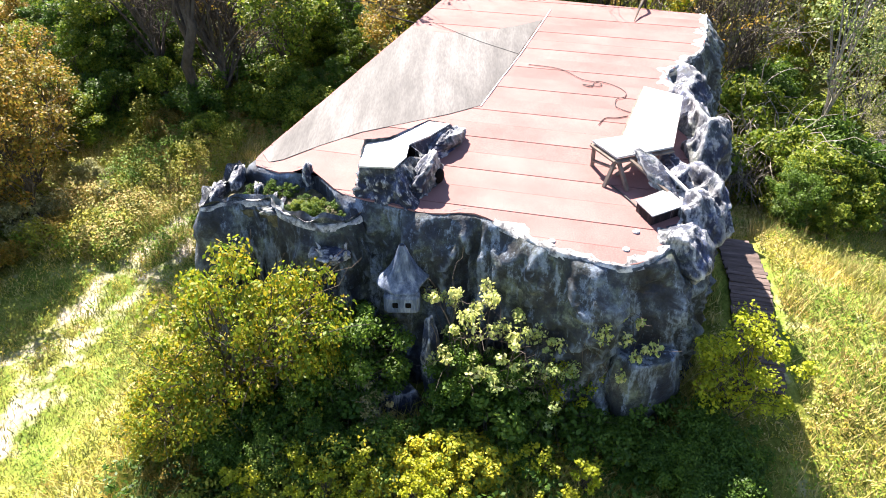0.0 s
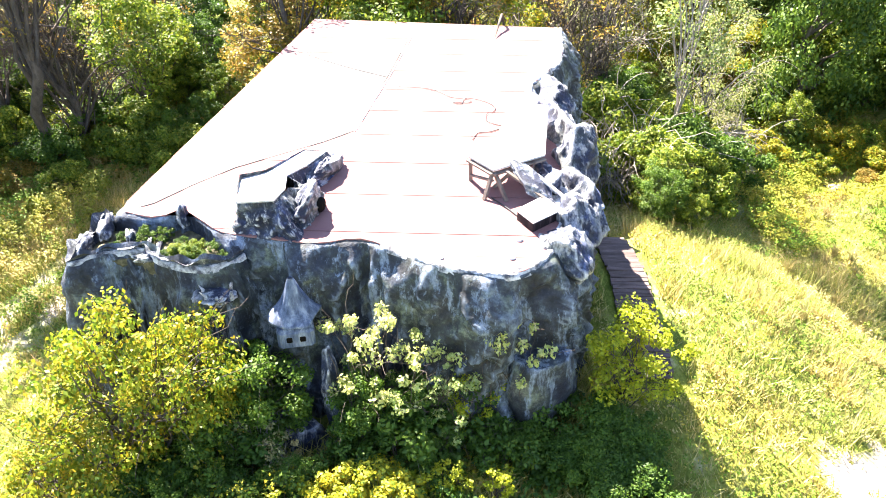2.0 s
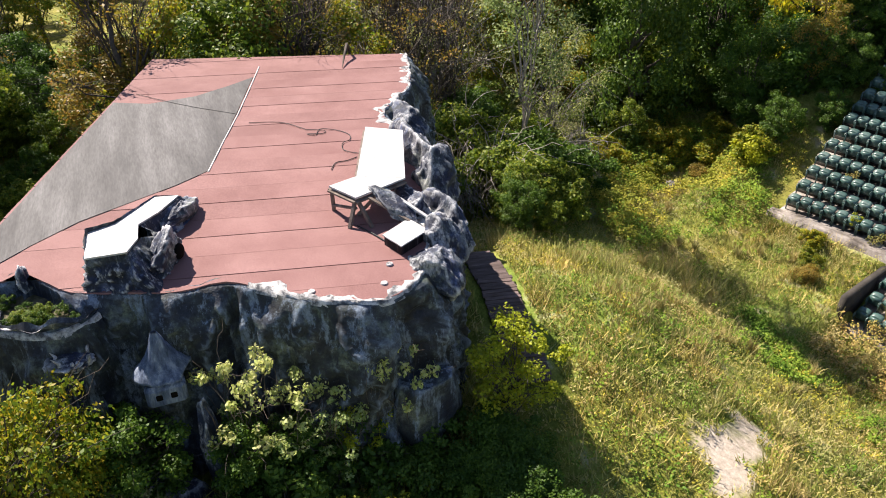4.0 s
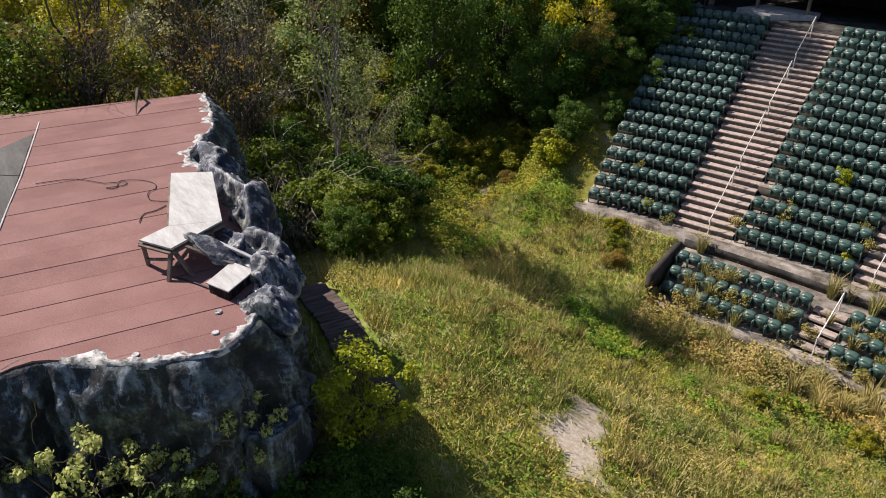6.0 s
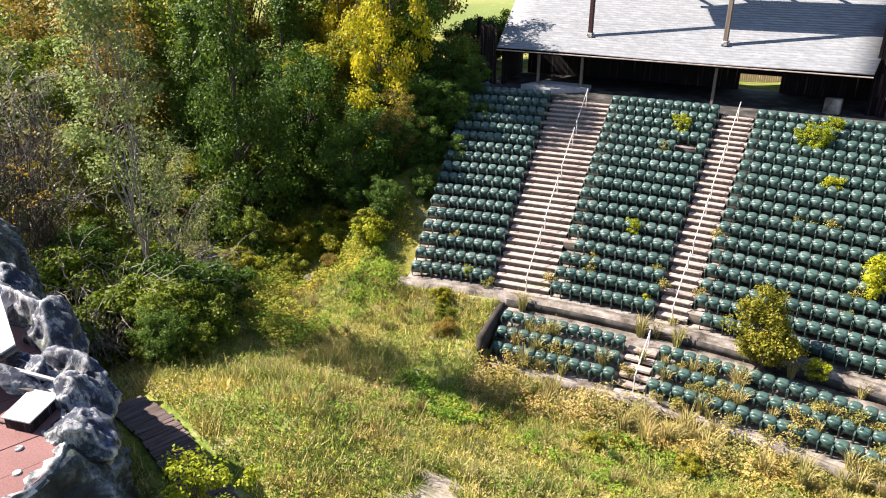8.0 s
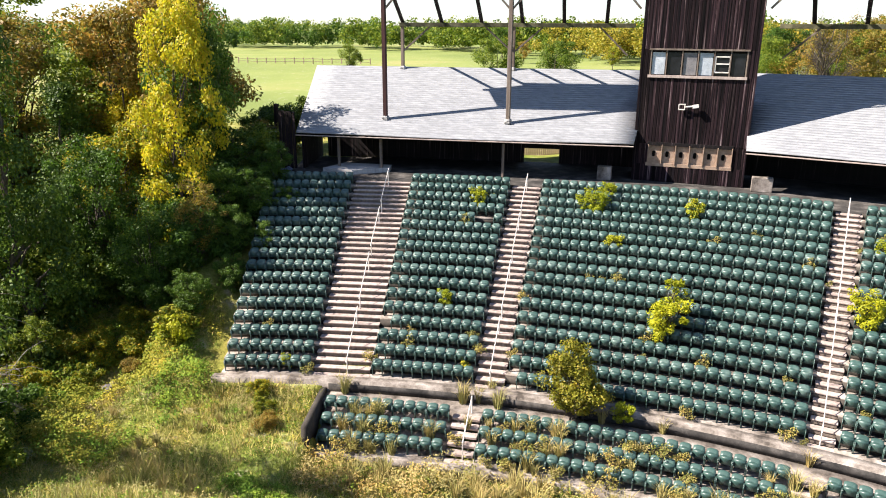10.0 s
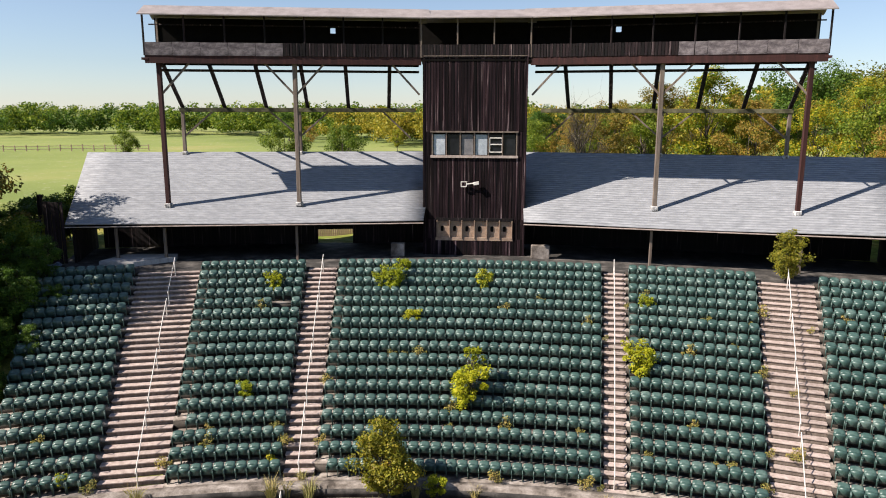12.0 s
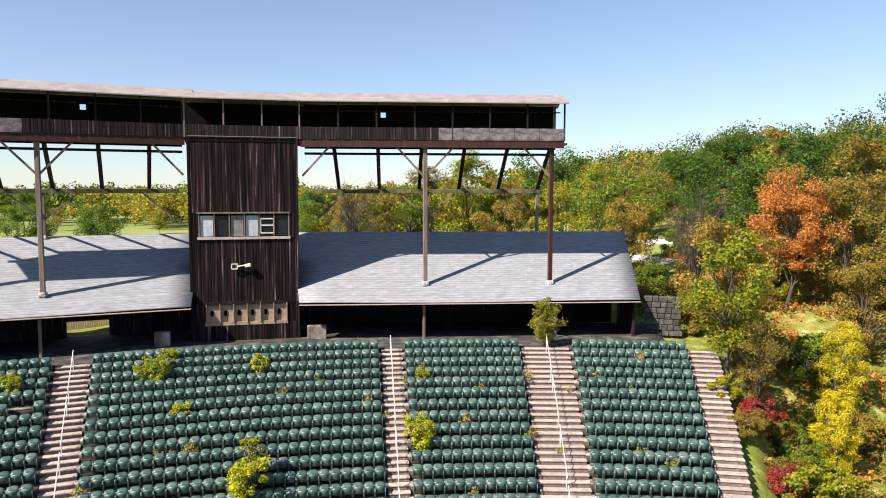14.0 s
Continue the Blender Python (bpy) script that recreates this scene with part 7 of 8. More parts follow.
def build_deck_details():
    # worn grey roofing beyond the seam
    area = [(-28.4, 3.25), (-24.6, 2.05), (-20.42, 0.66), (-19.8, -0.3), (-19.2, -1.5), (-18.56, -2.81), (-17.7, -3.9), (-16.9, -4.75), (-16.75, -5.1), (-17.2, -5.36), (-27.4, -1.9), (-26.8, -0.7), (-27.0, 0.9), (-27.7, 2.2)]
    bm = bmesh.new()
    slab(bm, area, DECK + 0.004, DECK + 0.024)
    part("worn_roofing", bm, M["grey_roof"], STAGE, "worn silvery-grey roofing patch")
    v, q = tube_arrays([(x, y, DECK + 0.03) for x, y in [(-20.36, 0.66), (-22.5, 1.38), (-24.6, 2.12), (-27.2, 2.95), (-29.6, 3.7)]], [0.028] * 5, 5)
    v[:, 2] = DECK + (v[:, 2] - DECK) * 0.6
    link("seam", from_arrays("seam", v, q), M["ply"], STAGE, "pale flashing seam")
    # red roofing about the planter's edge
    bm = bmesh.new()
    slab(bm, [(-17.6, -5.3), (-16.9, -5.28), (-16.5, -4.96), (-16.35, -4.5), (-16.62, -4.05), (-16.0, -3.45), (-15.45, -3.02), (-15.15, -2.4), (-17.6, -2.4)], DECK - 0.04, DECK + 0.002)
    part("roofing_patch", bm, M["red_roof"], STAGE)
    # cables
    for pts, r in (([(-23.7, 2.37), (-23.35, 3.38), (-22.6, 3.95), (-22.41, 4.1), (-22.15, 4.6), (-21.9, 4.5), (-22.05, 4.01), (-21.85, 4.25), (-22.3, 4.5), (-22.0, 5.0), (-21.52, 5.28), (-21.1, 5.2), (-20.93, 4.92), (-20.5, 4.8), (-20.24, 4.89), (-19.97, 5.19)], 0.012),
                   ([(-19.16, 4.09), (-19.57, 4.34), (-19.6, 4.7), (-19.74, 5.05)], 0.014), ([(-28.0, -1.1), (-26.8, -0.1), (-25.9, 0.74), (-25.2, 1.5), (-24.64, 2.12)], 0.01), ([(-15.7, 3.9), (-15.2, 4.15), (-14.7, 4.35)], 0.02)):
        c = empty("cable", (0, 0, 0), "loose black cable lying on the deck", "cable")
        P = np.array(pts)
        u = np.linspace(0, len(P) - 1, len(P) * 5)
        i = np.clip(u.astype(int), 0, len(P) - 2)
        f = (u - i)[:, None]
        p0, p1, p2, p3 = P[np.maximum(i - 1, 0)], P[i], P[i + 1], P[np.minimum(i + 2, len(P) - 1)]
        q = 0.5 * (2 * p1 + (p2 - p0) * f + (2 * p0 - 5 * p1 + 4 * p2 - p3) * f ** 2 + (3 * p1 - p0 - 3 * p2 + p3) * f ** 3)
        tube_part("strand", [(x, y, DECK + 0.035) for x, y in q], r, M["cable"], c, 5)
    # pale drain caps
    for x, y in ((-13.69, 4.13), (-12.98, 3.77), (-13.26, 2.14)):
        bm = bmesh.new()
        bmesh.ops.create_cone(bm, cap_ends=True, segments=14, radius1=0.09, radius2=0.075, depth=0.03, matrix=pose(x, y, DECK + 0.03))
        me = bpy.data.meshes.new("drain_cap")
        bm.to_mesh(me)
        bm.free()
        tagged(link("drain_cap", me, M["white_rim"]), "round pale drain cap on the red roofing", "drain cap", "drain caps")
    # raised plywood platform, bent in plan, on splayed legs
    t = empty("plywood_platform", (0, 0, 0), "bent weathered plywood platform on splayed timber legs", "platform")
    zt = DECK + 0.78
    for poly in ([(-20.2, 5.5), (-19.55, 6.5), (-16.45, 5.5), (-17.0, 4.3)], [(-17.0, 4.28), (-16.44, 5.5), (-15.83, 3.94), (-16.72, 3.47)]):
        bm = bmesh.new()
        slab(bm, poly, zt - 0.05, zt)
        part("top_sheet", bm, M["ply"], t)
    for a, b in (((-16.72, 3.47), (-15.83, 3.94)), ((-15.83, 3.94), (-16.45, 5.5)), ((-16.72, 3.47), (-17.0, 4.3)), ((-17.0, 4.3), (-20.2, 5.5))):
        beam("edge_rail", (*a, zt - 0.13), (*b, zt - 0.13), 0.05, 0.15, M["post_wood"], t)
    for a, b in (((-16.68, 3.52), (-16.76, 3.56)), ((-15.9, 3.95), (-15.69, 3.7)), ((-15.92, 4.0), (-15.5, 4.26)), ((-16.0, 4.6), (-16.3, 4.1)), ((-19.9, 5.6), (-19.9, 5.6)), ((-18.4, 5.0), (-18.4, 5.0))):
        beam("leg", (*a, zt - 0.1), (*b, DECK), 0.09, 0.09, M["post_wood"], t)
    beam("cross_brace", (-16.7, 3.55, DECK + 0.2), (-15.85, 3.95, DECK + 0.45), 0.05, 0.09, M["post_wood"], t)
    beam("strut", (-15.92, 4.3, zt - 0.1), (-14.85, 5.28, DECK + 0.2), 0.05, 0.09, M["post_wood"], t)
    beam("strut", (-16.2, 4.85, zt - 0.1), (-14.5, 5.75, DECK + 0.3), 0.05, 0.09, M["ply"], t)
    sheet = rock_lump("torn_sheet", (-15.45, 4.95, DECK + 0.42), (0.8, 0.3, 0.1), 83.0, "torn pale blue-grey sheet over the struts", parent=t, rough=0.8, sub=4)
    sheet.rotation_euler = (radians(12), radians(24), radians(42))
    # low plywood box beside the rim
    bxx = empty("plywood_box", (0, 0, 0), "low pale plywood box at the deck's rim", "box")
    bm = bmesh.new()
    slab(bm, [(-14.57, 4.29), (-13.96, 4.53), (-14.44, 5.35), (-15.1, 5.1)], DECK, DECK + 0.27)
    part("body", bm, M["dark_wood"], bxx)
    bm = bmesh.new()
    slab(bm, [(-14.6, 4.25), (-13.92, 4.51), (-14.42, 5.4), (-15.14, 5.12)], DECK + 0.27, DECK + 0.3)
    part("lid", bm, M["ply"], bxx)


build_deck_details()


def build_rock_details():
    # hut-like crag on the deck with a flat plywood top
    hut = empty("rock_crag", (0, 0, 0), "hollow sculpted crag with a flat plywood top on the deck", "crag")
    zt = DECK + 0.9
    loft = [((-15.03, -2.39, 0.0), (-15.13, -2.6)), ((-15.0, -2.0, 0.0), (-14.92, -2.15)), ((-14.98, -1.55, 0.0), (-14.7, -1.68)), ((-15.2, -1.42, -0.04), (-14.42, -1.06)), ((-15.6, -1.28, -0.1), (-14.78, -0.86)), ((-15.95, -1.24, -0.22), (-15.09, -0.72)),
            ((-16.15, -1.0, -0.36), (-15.9, -0.36)), ((-16.35, -1.05, -0.32), (-16.42, -0.5)), ((-16.5, -1.26, -0.2), (-16.62, -0.95)), ((-17.12, -0.78, -0.3), (-16.85, -0.58)), ((-17.6, -0.45, -0.34), (-17.27, -0.2)), ((-18.13, -0.2, -0.4), (-18.1, 0.06)), ((-18.3, -0.5, -0.42), (-18.4, -0.4)), ((-18.28, -0.87, -0.35), (-18.32, -0.88)), ((-16.8, -1.81, -0.12), (-16.82, -1.83)), ((-16.5, -2.44, -0.04), (-16.53, -2.47)), ((-15.03, -2.39, 0.0), (-15.13, -2.6))]
    cols, rows = 16 * 14 + 1, 22
    V = []
    for i in range(cols):
        u = i / (cols - 1) * (len(loft) - 1)
        k = min(int(u), len(loft) - 2)
        f = u - k
        (ax, ay, az), (bx, by) = loft[k]
        (cx, cy, cz), (dx, dy) = loft[k + 1]
        up = Vector((ax + (cx - ax) * f, ay + (cy - ay) * f, zt + az + (cz - az) * f))
        lo = Vector((bx + (dx - bx) * f, by + (dy - by) * f, DECK - 0.12))
        for j in range(rows):
            w = j / (rows - 1)
            p = up.lerp(lo, w)
            g = w * (1 - w) * 4
            e = p * 1.0
            c = (0.22 - abs(noise.noise(e * 2.3 + Vector((9, 4, 1))))) * 0.42 + (0.2 - abs(noise.noise(e * 5.1))) * 0.24 + (0.2 - abs(noise.noise(e * 11.0))) * 0.09
            d = Vector((lo.x + 16.1, lo.y + 1.3, 0.35)).normalized()
            V.append(tuple(p + d * c * min(1.0, g + 0.12)))
    q = [(i * rows + j, i * rows + j + 1, (i + 1) * rows + j + 1, (i + 1) * rows + j) for i in range(cols - 1) for j in range(rows - 1)]
    link("rock_skin", from_arrays("rock_skin", V, q, smooth=True), M["crag"], hut, "navy crumpled painted skin")
    sheet = [(-15.0, -2.4), (-14.95, -1.54), (-15.6, -1.3), (-16.5, -1.28), (-17.1, -0.8), (-18.1, -0.26), (-18.28, -0.89), (-16.82, -1.82), (-16.52, -2.45)]
    bm = poly_prism(bmesh.new(), [(x, y, zt + 0.03 - 0.127 * max(0.0, -15.0 - x)) for x, y in sheet], 0.045)
    part("top_sheet", bm, M["ply"], hut, "flat white plywood sheet")
    arm = rock_lump("outcrop", (-17.55, -0.42, DECK + 0.28), (0.8, 0.26, 0.3), 3.0, "crumpled navy and white outcrop", parent=hut, rough=0.6)
    arm.rotation_euler = (0, radians(4), radians(149))
    arm = rock_lump("outcrop", (-15.55, -0.86, DECK + 0.3), (0.66, 0.3, 0.46), 9.0, "crumpled navy and white outcrop", parent=hut, rough=0.6)
    arm.rotation_euler = (0, radians(-14), radians(149))
    # hollows are near-black ellipsoids, their inner shade put into the colour
    for x, y, z, sx, sy, sz in ((-15.72, -0.5, 9.75, 0.2, 0.12, 0.2), (-16.52, -1.2, 9.95, 0.1, 0.1, 0.18)):
        bm = bmesh.new()
        bmesh.ops.create_uvsphere(bm, u_segments=12, v_segments=8, radius=1.0, matrix=pose(x, y, z, 0, 0, 150) @ Matrix.Diagonal((sx, sy, sz, 1)))
        part("hollow", bm, M["void"], hut, "dark hollow in the crag")
    # crags along the arena-side rim
    for i, (x, y, z, sx, sy, sz) in enumerate(((-13.55, 5.2, 9.25, 0.85, 0.55, 0.62), (-14.4, 5.75, 9.2, 0.75, 0.5, 0.7), (-15.8, 6.4, 9.2, 1.2, 0.6, 0.75), (-17.5, 6.7, 9.4, 1.0, 0.75, 1.0), (-19.2, 6.95, 9.4, 1.35, 0.6, 0.9), (-21.2, 7.15, 9.1, 1.25, 0.5, 0.75), (-23.0, 7.7, 8.85, 1.2, 0.6, 0.65), (-16.2, 5.5, 9.55, 0.85, 0.35, 0.5))):
        rock_lump("crag", (x, y, z), (sx, sy, sz), 11.0 + i * 2.7, "crumpled white and navy crag", parent=STAGE, rough=0.5)
    # planter basin at the corner
    basin = empty("rock_planter", (0, 0, 0), "broken rock-edged planter with weeds at the deck corner", "planter")
    line = np.array([(-17.0, -5.85), (-16.1, -6.2), (-15.4, -6.42), (-14.92, -6.46), (-15.1, -6.05), (-15.3, -5.6), (-15.3, -4.76), (-14.75, -4.35), (-14.4, -3.8), (-14.2, -3.2), (-14.35, -2.7), (-14.7, -2.4)])
    u = np.linspace(0, len(line) - 1, 170)
    rr = np.stack([np.interp(u, np.arange(len(line)), line[:, c]) for c in (0, 1)], 1)
    kern = np.ones(7) / 7
    rr = np.stack([np.convolve(np.pad(rr[:, c], 3, mode="edge"), kern, "valid") for c in (0, 1)], 1)
    v, q = rock_skin(rr, 9.22, -0.1, 60, 0.3, 0.3, 0.3, 17.0)
    link("outer_wall", from_arrays("outer_wall", v, q, smooth=True), M["rock"], basin, "grey drip-stained outer wall")
    v, q = rock_skin(rr[::-1], 9.22, 8.75, 12, 0.05, 0.1, 0.3, 17.0)
    link("inner_wall", from_arrays("inner_wall", v, q, smooth=True), M["crag"], basin)
    v, q = ribbon(rr, 0.05, 0.09, 9.22)
    link("broken_rim", from_arrays("broken_rim", v, q, smooth=True), M["white_rim"], basin, "pale broken rim")
    bm = bmesh.new()
    slab(bm, [(-17.0, -5.8), (-15.0, -6.35), (-15.2, -5.0), (-14.3, -3.6), (-14.4, -2.8), (-15.0, -2.6), (-15.9, -3.5), (-16.5, -4.2), (-16.5, -5.2)], 8.6, 9.02)
    part("soil", bm, M["litter"], basin, "soil strewn with dry twigs and moss")
    for i, (x, y, z, sx, sy, sz) in enumerate(((-16.4, -5.85, 9.3, 0.5, 0.16, 0.22), (-15.7, -6.2, 9.25, 0.5, 0.14, 0.2), (-15.9, -5.2, 9.1, 0.3, 0.12, 0.3), (-16.2, -3.95, 9.45, 0.2, 0.12, 0.3), (-15.0, -4.6, 9.1, 0.12, 0.5, 0.14), (-13.95, -3.1, 8.55, 0.4, 0.4, 0.16), (-15.55, -4.5, 9.05, 0.4, 0.06, 0.1), (-15.35, -4.75, 9.1, 0.5, 0.07, 0.1))):
        rock_lump("edge_rock", (x, y, z), (sx, sy, sz), 41.0 + i * 3.1, "", parent=basin, rough=0.8, sub=4)
    for i in range(7):
        x, y = -13.95 + 0.28 * math.cos(i * 1.1), -3.05 + 0.36 * math.sin(i * 1.1)
        v, q = tube_arrays([(x, y, 8.5), (x + 0.02, y + 0.02, 8.72), (x + 0.1 * math.cos(i), y + 0.1 * math.sin(i), 8.72 + 0.08 * (i % 3))], [0.06, 0.04, 0.008], 6)
        link("shard", from_arrays("shard", v, q, smooth=True), M["white_rim"], basin, "jagged pale shard")
    for x, y, s in ((-15.9, -4.9, 0.9), (-15.0, -4.1, 0.8), (-14.8, -3.6, 0.9), (-15.5, -3.9, 0.7), (-16.0, -5.4, 0.7), (-15.9, -4.4, 0.8), (-15.6, -5.6, 0.6), (-15.2, -3.1, 0.8), (-14.8, -2.9, 0.6), (-16.2, -4.9, 0.7)):
        plant(T["greensap"], x, y, s * 0.2, z=8.98, label="green weed in the rock planter")
    for x, y, s in ((-14.9, -3.7, 0.2), (-15.1, -4.0, 0.17), (-15.35, -3.6, 0.15), (-14.55, -3.3, 0.16)):
        plant(T["shrub"], x, y, s * 0.8, z=8.9, label="small bright green plant in the rock planter")
    # turret with a flared cap and two holes
    t = empty("rock_turret", (-13.55, -1.3, 0.1), "small pale blue turret with flared cap and two dark holes", "turret")
    prof = [(0.07, 9.1), (0.13, 8.95), (0.2, 8.75), (0.29, 8.5), (0.43, 8.27), (0.66, 8.08), (0.7, 8.04), (0.62, 8.0), (0.4, 8.0), (0.37, 7.5), (0.3, 7.4), (0.05, 7.3)]
    n = 22
    V = []
    for r, z in prof:
        for i in range(n):
            a = 2 * math.pi * i / n
            k = 0.86 + 0.3 * noise.noise(Vector((math.cos(a) * 1.7, math.sin(a) * 1.7, z * 2)))
            V.append((r * k * math.cos(a) + 0.05, r * k * 1.08 * math.sin(a), z + 0.05 * noise.noise(Vector((a, z, 2)))))
    q = [(i * n + j, i * n + (j + 1) % n, (i + 1) * n + (j + 1) % n, (i + 1) * n + j) for i in range(len(prof) - 1) for j in range(n)]
    body = link("cap", from_arrays("cap", V, q, smooth=True), M["turret"], t)
    # square holes are near-black blocks, inner shade put into the colour
    for y in (-0.17, 0.14):
        bm = bmesh.new()
        box_bm(bm, 0.6, y, 7.72, 0.1, 0.22, 0.24, 0, 0.06)
        part("hole", bm, M["void"], t, "dark square hole")
    bm = bmesh.new()
    box_bm(bm, 0.42, -0.02, 7.7, 0.42, 0.86, 0.58, 0, 0.09)
    part("block", bm, M["turret"], t, "pale block front")
    # ledges on the face
    rock_lump("ledge", (-11.95, 4.6, 6.35), (0.6, 0.85, 1.5), 61.0, "violet-grey block ledge with drip stains", "rock", cut=1.05, parent=STAGE, rough=0.2)
    rock_lump("ledge", (-12.9, -2.2, 5.6), (0.55, 0.8, 0.5), 67.0, "", cut=0.25, parent=STAGE)
    rock_lump("ledge", (-12.75, -1.5, 4.6), (0.6, 0.75, 1.4), 71.0, "", cut=1.0, parent=STAGE, rough=0.25)
    rock_lump("ledge", (-12.6, -0.6, 6.1), (0.35, 0.3, 1.3), 75.0, "", parent=STAGE, rough=0.25)


M["turret"] = surface("pale_blue_painted_render", [(0.35, (0.05, 0.07, 0.11)), (0.5, (0.12, 0.15, 0.22)), (0.65, (0.26, 0.3, 0.36))], 2.5, 14, 0.75, 0.6, stretch=(2.5, 2.5, 0.5), dist=0.05)
build_rock_details()


GRAVEL = (([(48.0, 102.0), (50.0, 96.9), (52.5, 91.6), (54.3, 87.0), (55.6, 81.0)], 1.9), ([(44.0, 87.5), (44.8, 85.0), (46.0, 80.0), (46.6, 75.0)], 1.3))


def build_small_things():
    # pale gravel lane on the slope beyond the shed's end
    for way, wide in GRAVEL:
        v, q = [], []
        for i in range(len(way) - 1):
            a, b = Vector(way[i]), Vector(way[i + 1])
            side = Vector((a.y - b.y, b.x - a.x)).normalized() * wide
            for u in range(12 + (i == len(way) - 2)):
                p = a.lerp(b, u / 12)
                for k in (-1, -0.33, 0.33, 1):
                    e = p + side * k * (1 + 0.25 * math.sin(p.x * 1.7 + k))
                    v.append((e.x, e.y, float(ground_z(e.x, e.y)) + (0.1 if abs(k) < 1 else -0.02)))
        n = len(v) // 4
        q = [(i * 4 + k, i * 4 + k + 4, i * 4 + k + 5, i * 4 + k + 1) for i in range(n - 1) for k in range(3)]
        tagged(link("gravel_lane", from_arrays("gravel_lane", v, q, smooth=True), M["gravel"]), "pale gravel lane on the slope beyond the shed", "lane", kind="structure")
    rock_lump("boulder", (-28.5, 25.3, float(ground_z(-28.5, 25.3)) + 0.3), (0.62, 0.5, 0.5), 5.0, "grey boulder lying in the grass", "stone")
    # dead branch at the far edge of the deck
    b = empty("dead_branch", (0, 0, 0), "dead dark branch leaning on the deck's far edge", "branch")
    v, q = tube_arrays([(-30.9, 7.95, 9.0), (-29.8, 7.5, 10.0), (-29.0, 7.15, 9.75), (-28.2, 6.85, 9.55)], [0.03, 0.07, 0.05, 0.015], 6)
    link("limb", from_arrays("limb", v, q, smooth=True), M["bark"], b)
    # old rail fence in the meadow
    f = empty("rail_fence", (0, 0, 0), "old yellowish post-and-rail fence in the meadow", "fence")
    p0, p1 = Vector((-118, 160)), Vector((-84, 168))
    n = 14
    for i in range(n + 1):
        p = p0.lerp(p1, i / n)
        z = float(ground_z(p.x, p.y))
        beam("fence_post", (p.x, p.y, z - 0.2), (p.x, p.y, z + 1.5), 0.2, 0.2, M["tan_board"], f)
        if i < n:
            q2 = p0.lerp(p1, (i + 1) / n)
            for h in (0.55, 1.2):
                beam("fence_rail", (p.x, p.y, z + h), (q2.x, q2.y, float(ground_z(q2.x, q2.y)) + h), 0.1, 0.18, M["tan_board"], f)
    # posts left of the shed
    for x, y, h in ((-31.6, 47.0, 4.0), (-31.9, 49.3, 2.2), (-30.2, 44.5, 2.6)):
        z = float(ground_z(x, y))
        ob = new("timber_post")
        tagged(ob, "weathered standing timber post beside the shed", "post", "timber posts")
        beam("shaft", (x, y, z - 0.3), (x, y, z + h), 0.28, 0.28, M["dark_wood"], ob)
    # fallen trunks in the wood
    for p0, p1, r in (((-47.0, -18.6, 2.5), (-40.6, -16.4, 2.25), 0.16), ((-45.0, -15.6, 2.2), (-39.6, -13.6, 2.2), 0.2), ((-50.0, -12.0, 2.6), (-43.0, -11.4, 2.2), 0.14)):
        lg = empty("fallen_log", (0, 0, 0), "fallen pale tree trunk lying in the undergrowth", "log", "fallen logs")
        a, b = Vector(p0), Vector(p1)
        v, q = tube_arrays([a.lerp(b, u) + Vector((0, 0, 0.12 * math.sin(u * 5))) for u in (0, 0.25, 0.5, 0.75, 1)], [r, r * 0.95, r * 0.85, r * 0.75, r * 0.6], 9)
        link("shaft", from_arrays("shaft", v, q, smooth=True), M["pale_bark"], lg)
    # dark boarded screen beyond the shed's end
    sc = empty("board_screen", (0, 0, 0), "dark boarded screen standing at the shed's end", "screen")
    e0, e1 = wp("l", 23.9, 0.4, 0), wp("l", 22.6, 0.2, 0)
    boards(sc, e0.xy, e1.xy, 9.3, 13.3, 0.24, M["dark_wood"], "board", 51, 0.05)
    # concrete landing above the end block, sunlight put into its whiter material
    ld = empty("concrete_landing", (0, 0, 0), "pale concrete landing slab at the top of the stand", "landing")
    bm = bmesh.new()
    slab(bm, [(-24.9, 42.2), (-22.6, 42.1), (-20.7, 43.9), (-21.0, 44.9), (-24.4, 44.5)], 9.3, 9.6)
    part("body", bm, M["ply"], ld)
    tp = empty("tarpaulin", (0, 0, 0), "crumpled pale blue tarpaulin lying beyond the top row", "tarpaulin")
    n = 26
    V = []
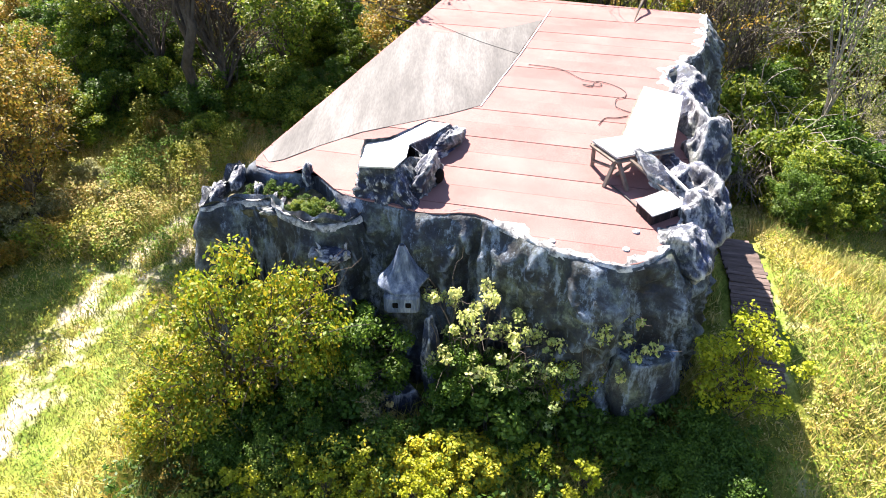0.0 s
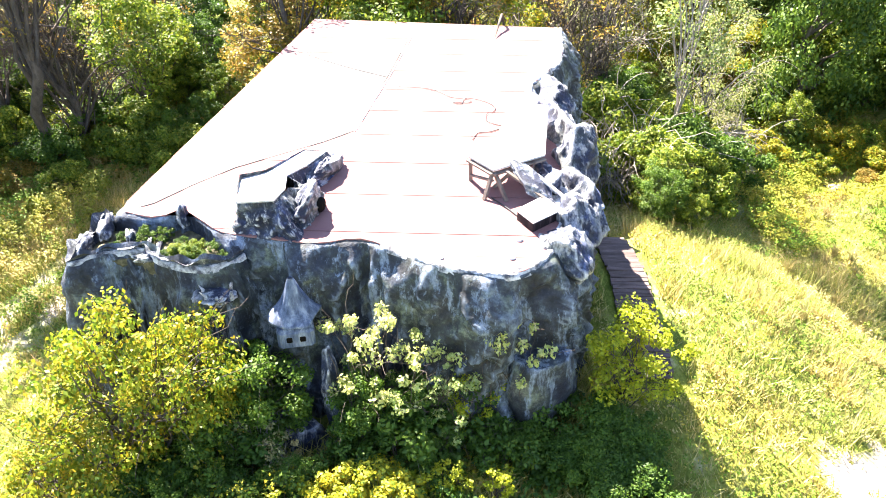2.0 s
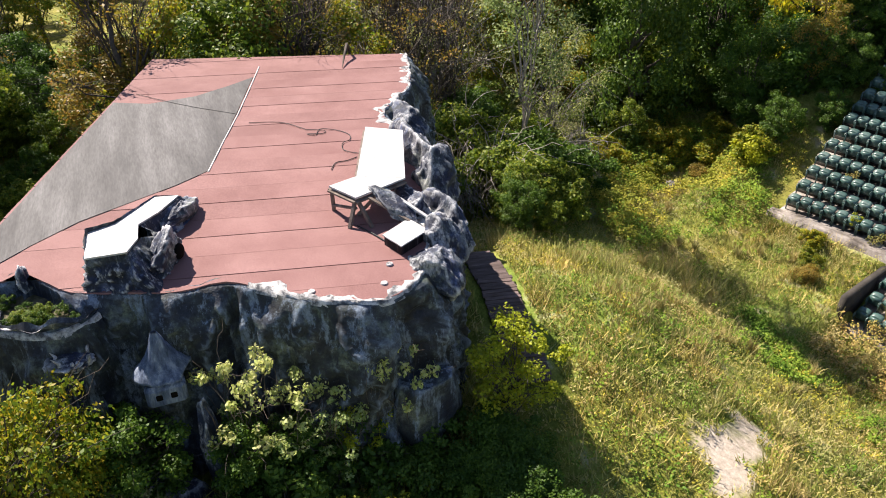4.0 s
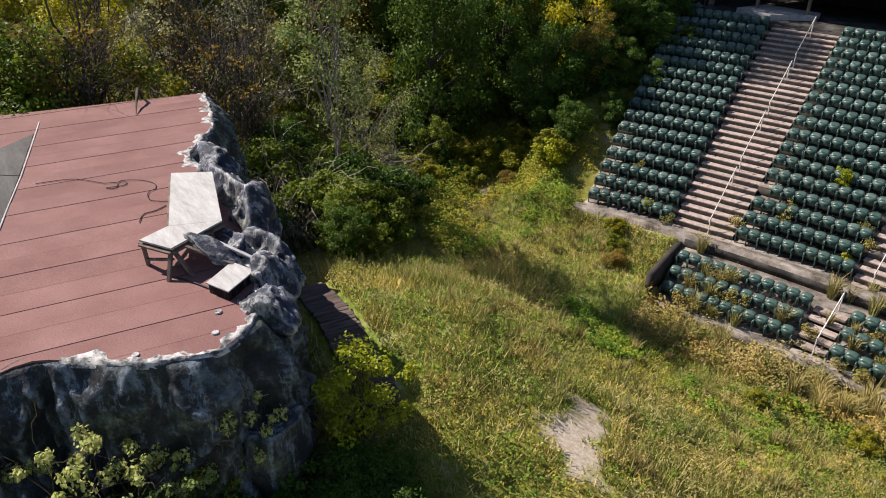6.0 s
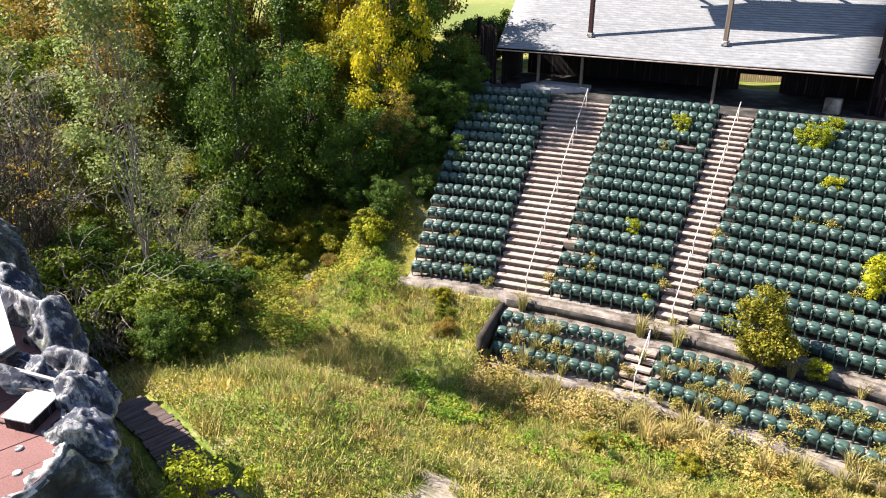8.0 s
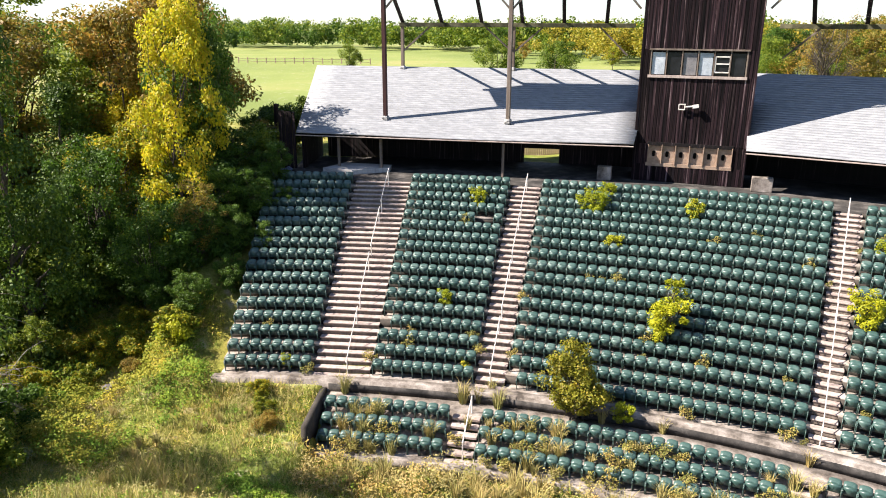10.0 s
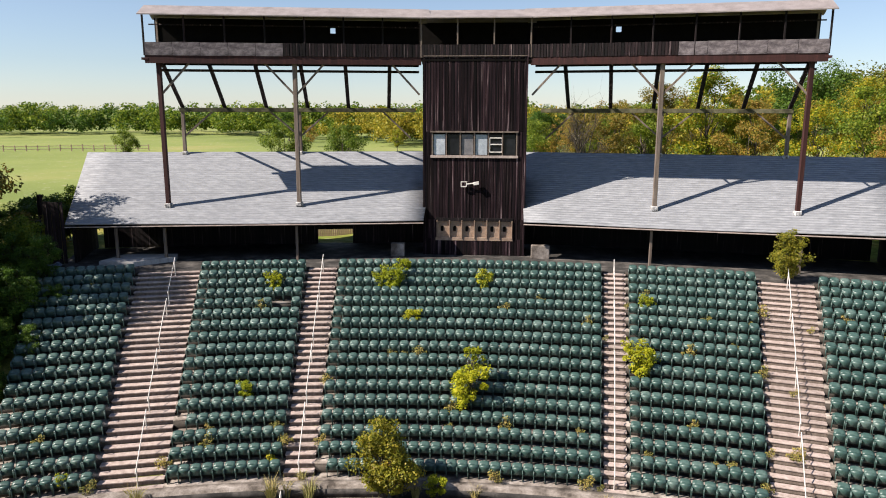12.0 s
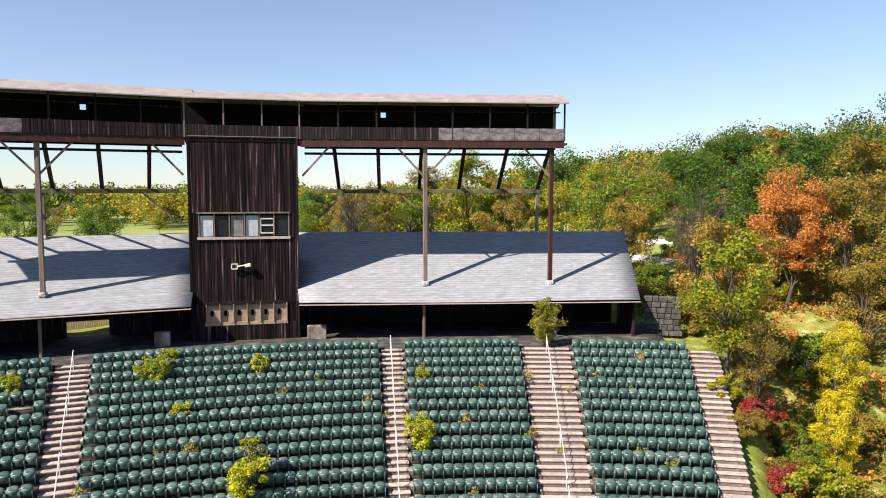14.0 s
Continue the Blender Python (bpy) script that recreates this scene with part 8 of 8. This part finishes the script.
    for i in range(n):
        for j in range(n):
            x, y = -30.6 + 3.6 * i / (n - 1), 39.9 + 1.9 * j / (n - 1)
            V.append((x + 0.15 * noise.noise(Vector((x, y, 3))), y + 0.2 * noise.noise(Vector((x, y, 8))), max(float(ground_z(x, y)), 9.0) + 0.42 + 0.3 * noise.noise(Vector((x * 1.7, y * 1.7, 1))) + 0.12 * noise.noise(Vector((x * 5, y * 5, 2)))))
    q = [(i * n + j, (i + 1) * n + j, (i + 1) * n + j + 1, i * n + j + 1) for i in range(n - 1) for j in range(n - 1)]
    link("sheet", from_arrays("sheet", V, q, smooth=True), M["turret"], tp)
    # stone retaining wall beyond the other end of the shed
    sw = empty("stone_wall", (0, 0, 0), "weathered grey stone retaining wall at the shed's end", "wall")
    rs = random.Random(12)
    pa, pb = Vector((24.9, 44.0)), Vector((26.9, 42.9))
    ang = math.degrees(math.atan2(pb.y - pa.y, pb.x - pa.x))
    for c in range(7):
        u = -0.1 * (c % 2)
        while u < 1.0:
            w = rs.uniform(0.14, 0.26)
            p = pa.lerp(pb, min(1.0, u + w / 2))
            bm = bmesh.new()
            box_bm(bm, 0, 0, 0, w * 2.28 - 0.03, 0.5 + rs.uniform(-0.06, 0.06), 0.36, 0, 0.04)
            st = part("stone", bm, M["wall_stone"], sw)
            st.matrix_basis = pose(p.x, p.y, 9.35 + 0.385 * c, 0, 0, ang + rs.uniform(-2, 2))
            u += w
    # wooden gate seen through the shed
    g = empty("wooden_gate", (0, 0, 0), "closed wooden plank gate behind the shed opening", "gate")
    a, b2 = wp("l", 4.4, 14.8, 0), wp("l", 9.4, 14.8, 0)
    boards(g, b2.xy, a.xy, 8.2, 9.6, 0.16, M["tan_board"], "plank", 44)
    # loose white sill wall and bins in the shade under the roof
    for x, y, w in ((-6.6, 46.9, 0.9), (2.9, 46.9, 1.2)):
        c = empty("concrete_block", (0, 0, 0), "pale concrete block beside the tower", "block")
        part("body", box_bm(bmesh.new(), x, y, 9.75, w, 0.5, 0.9, 0, 0.03), M["concrete"], c)


build_small_things()
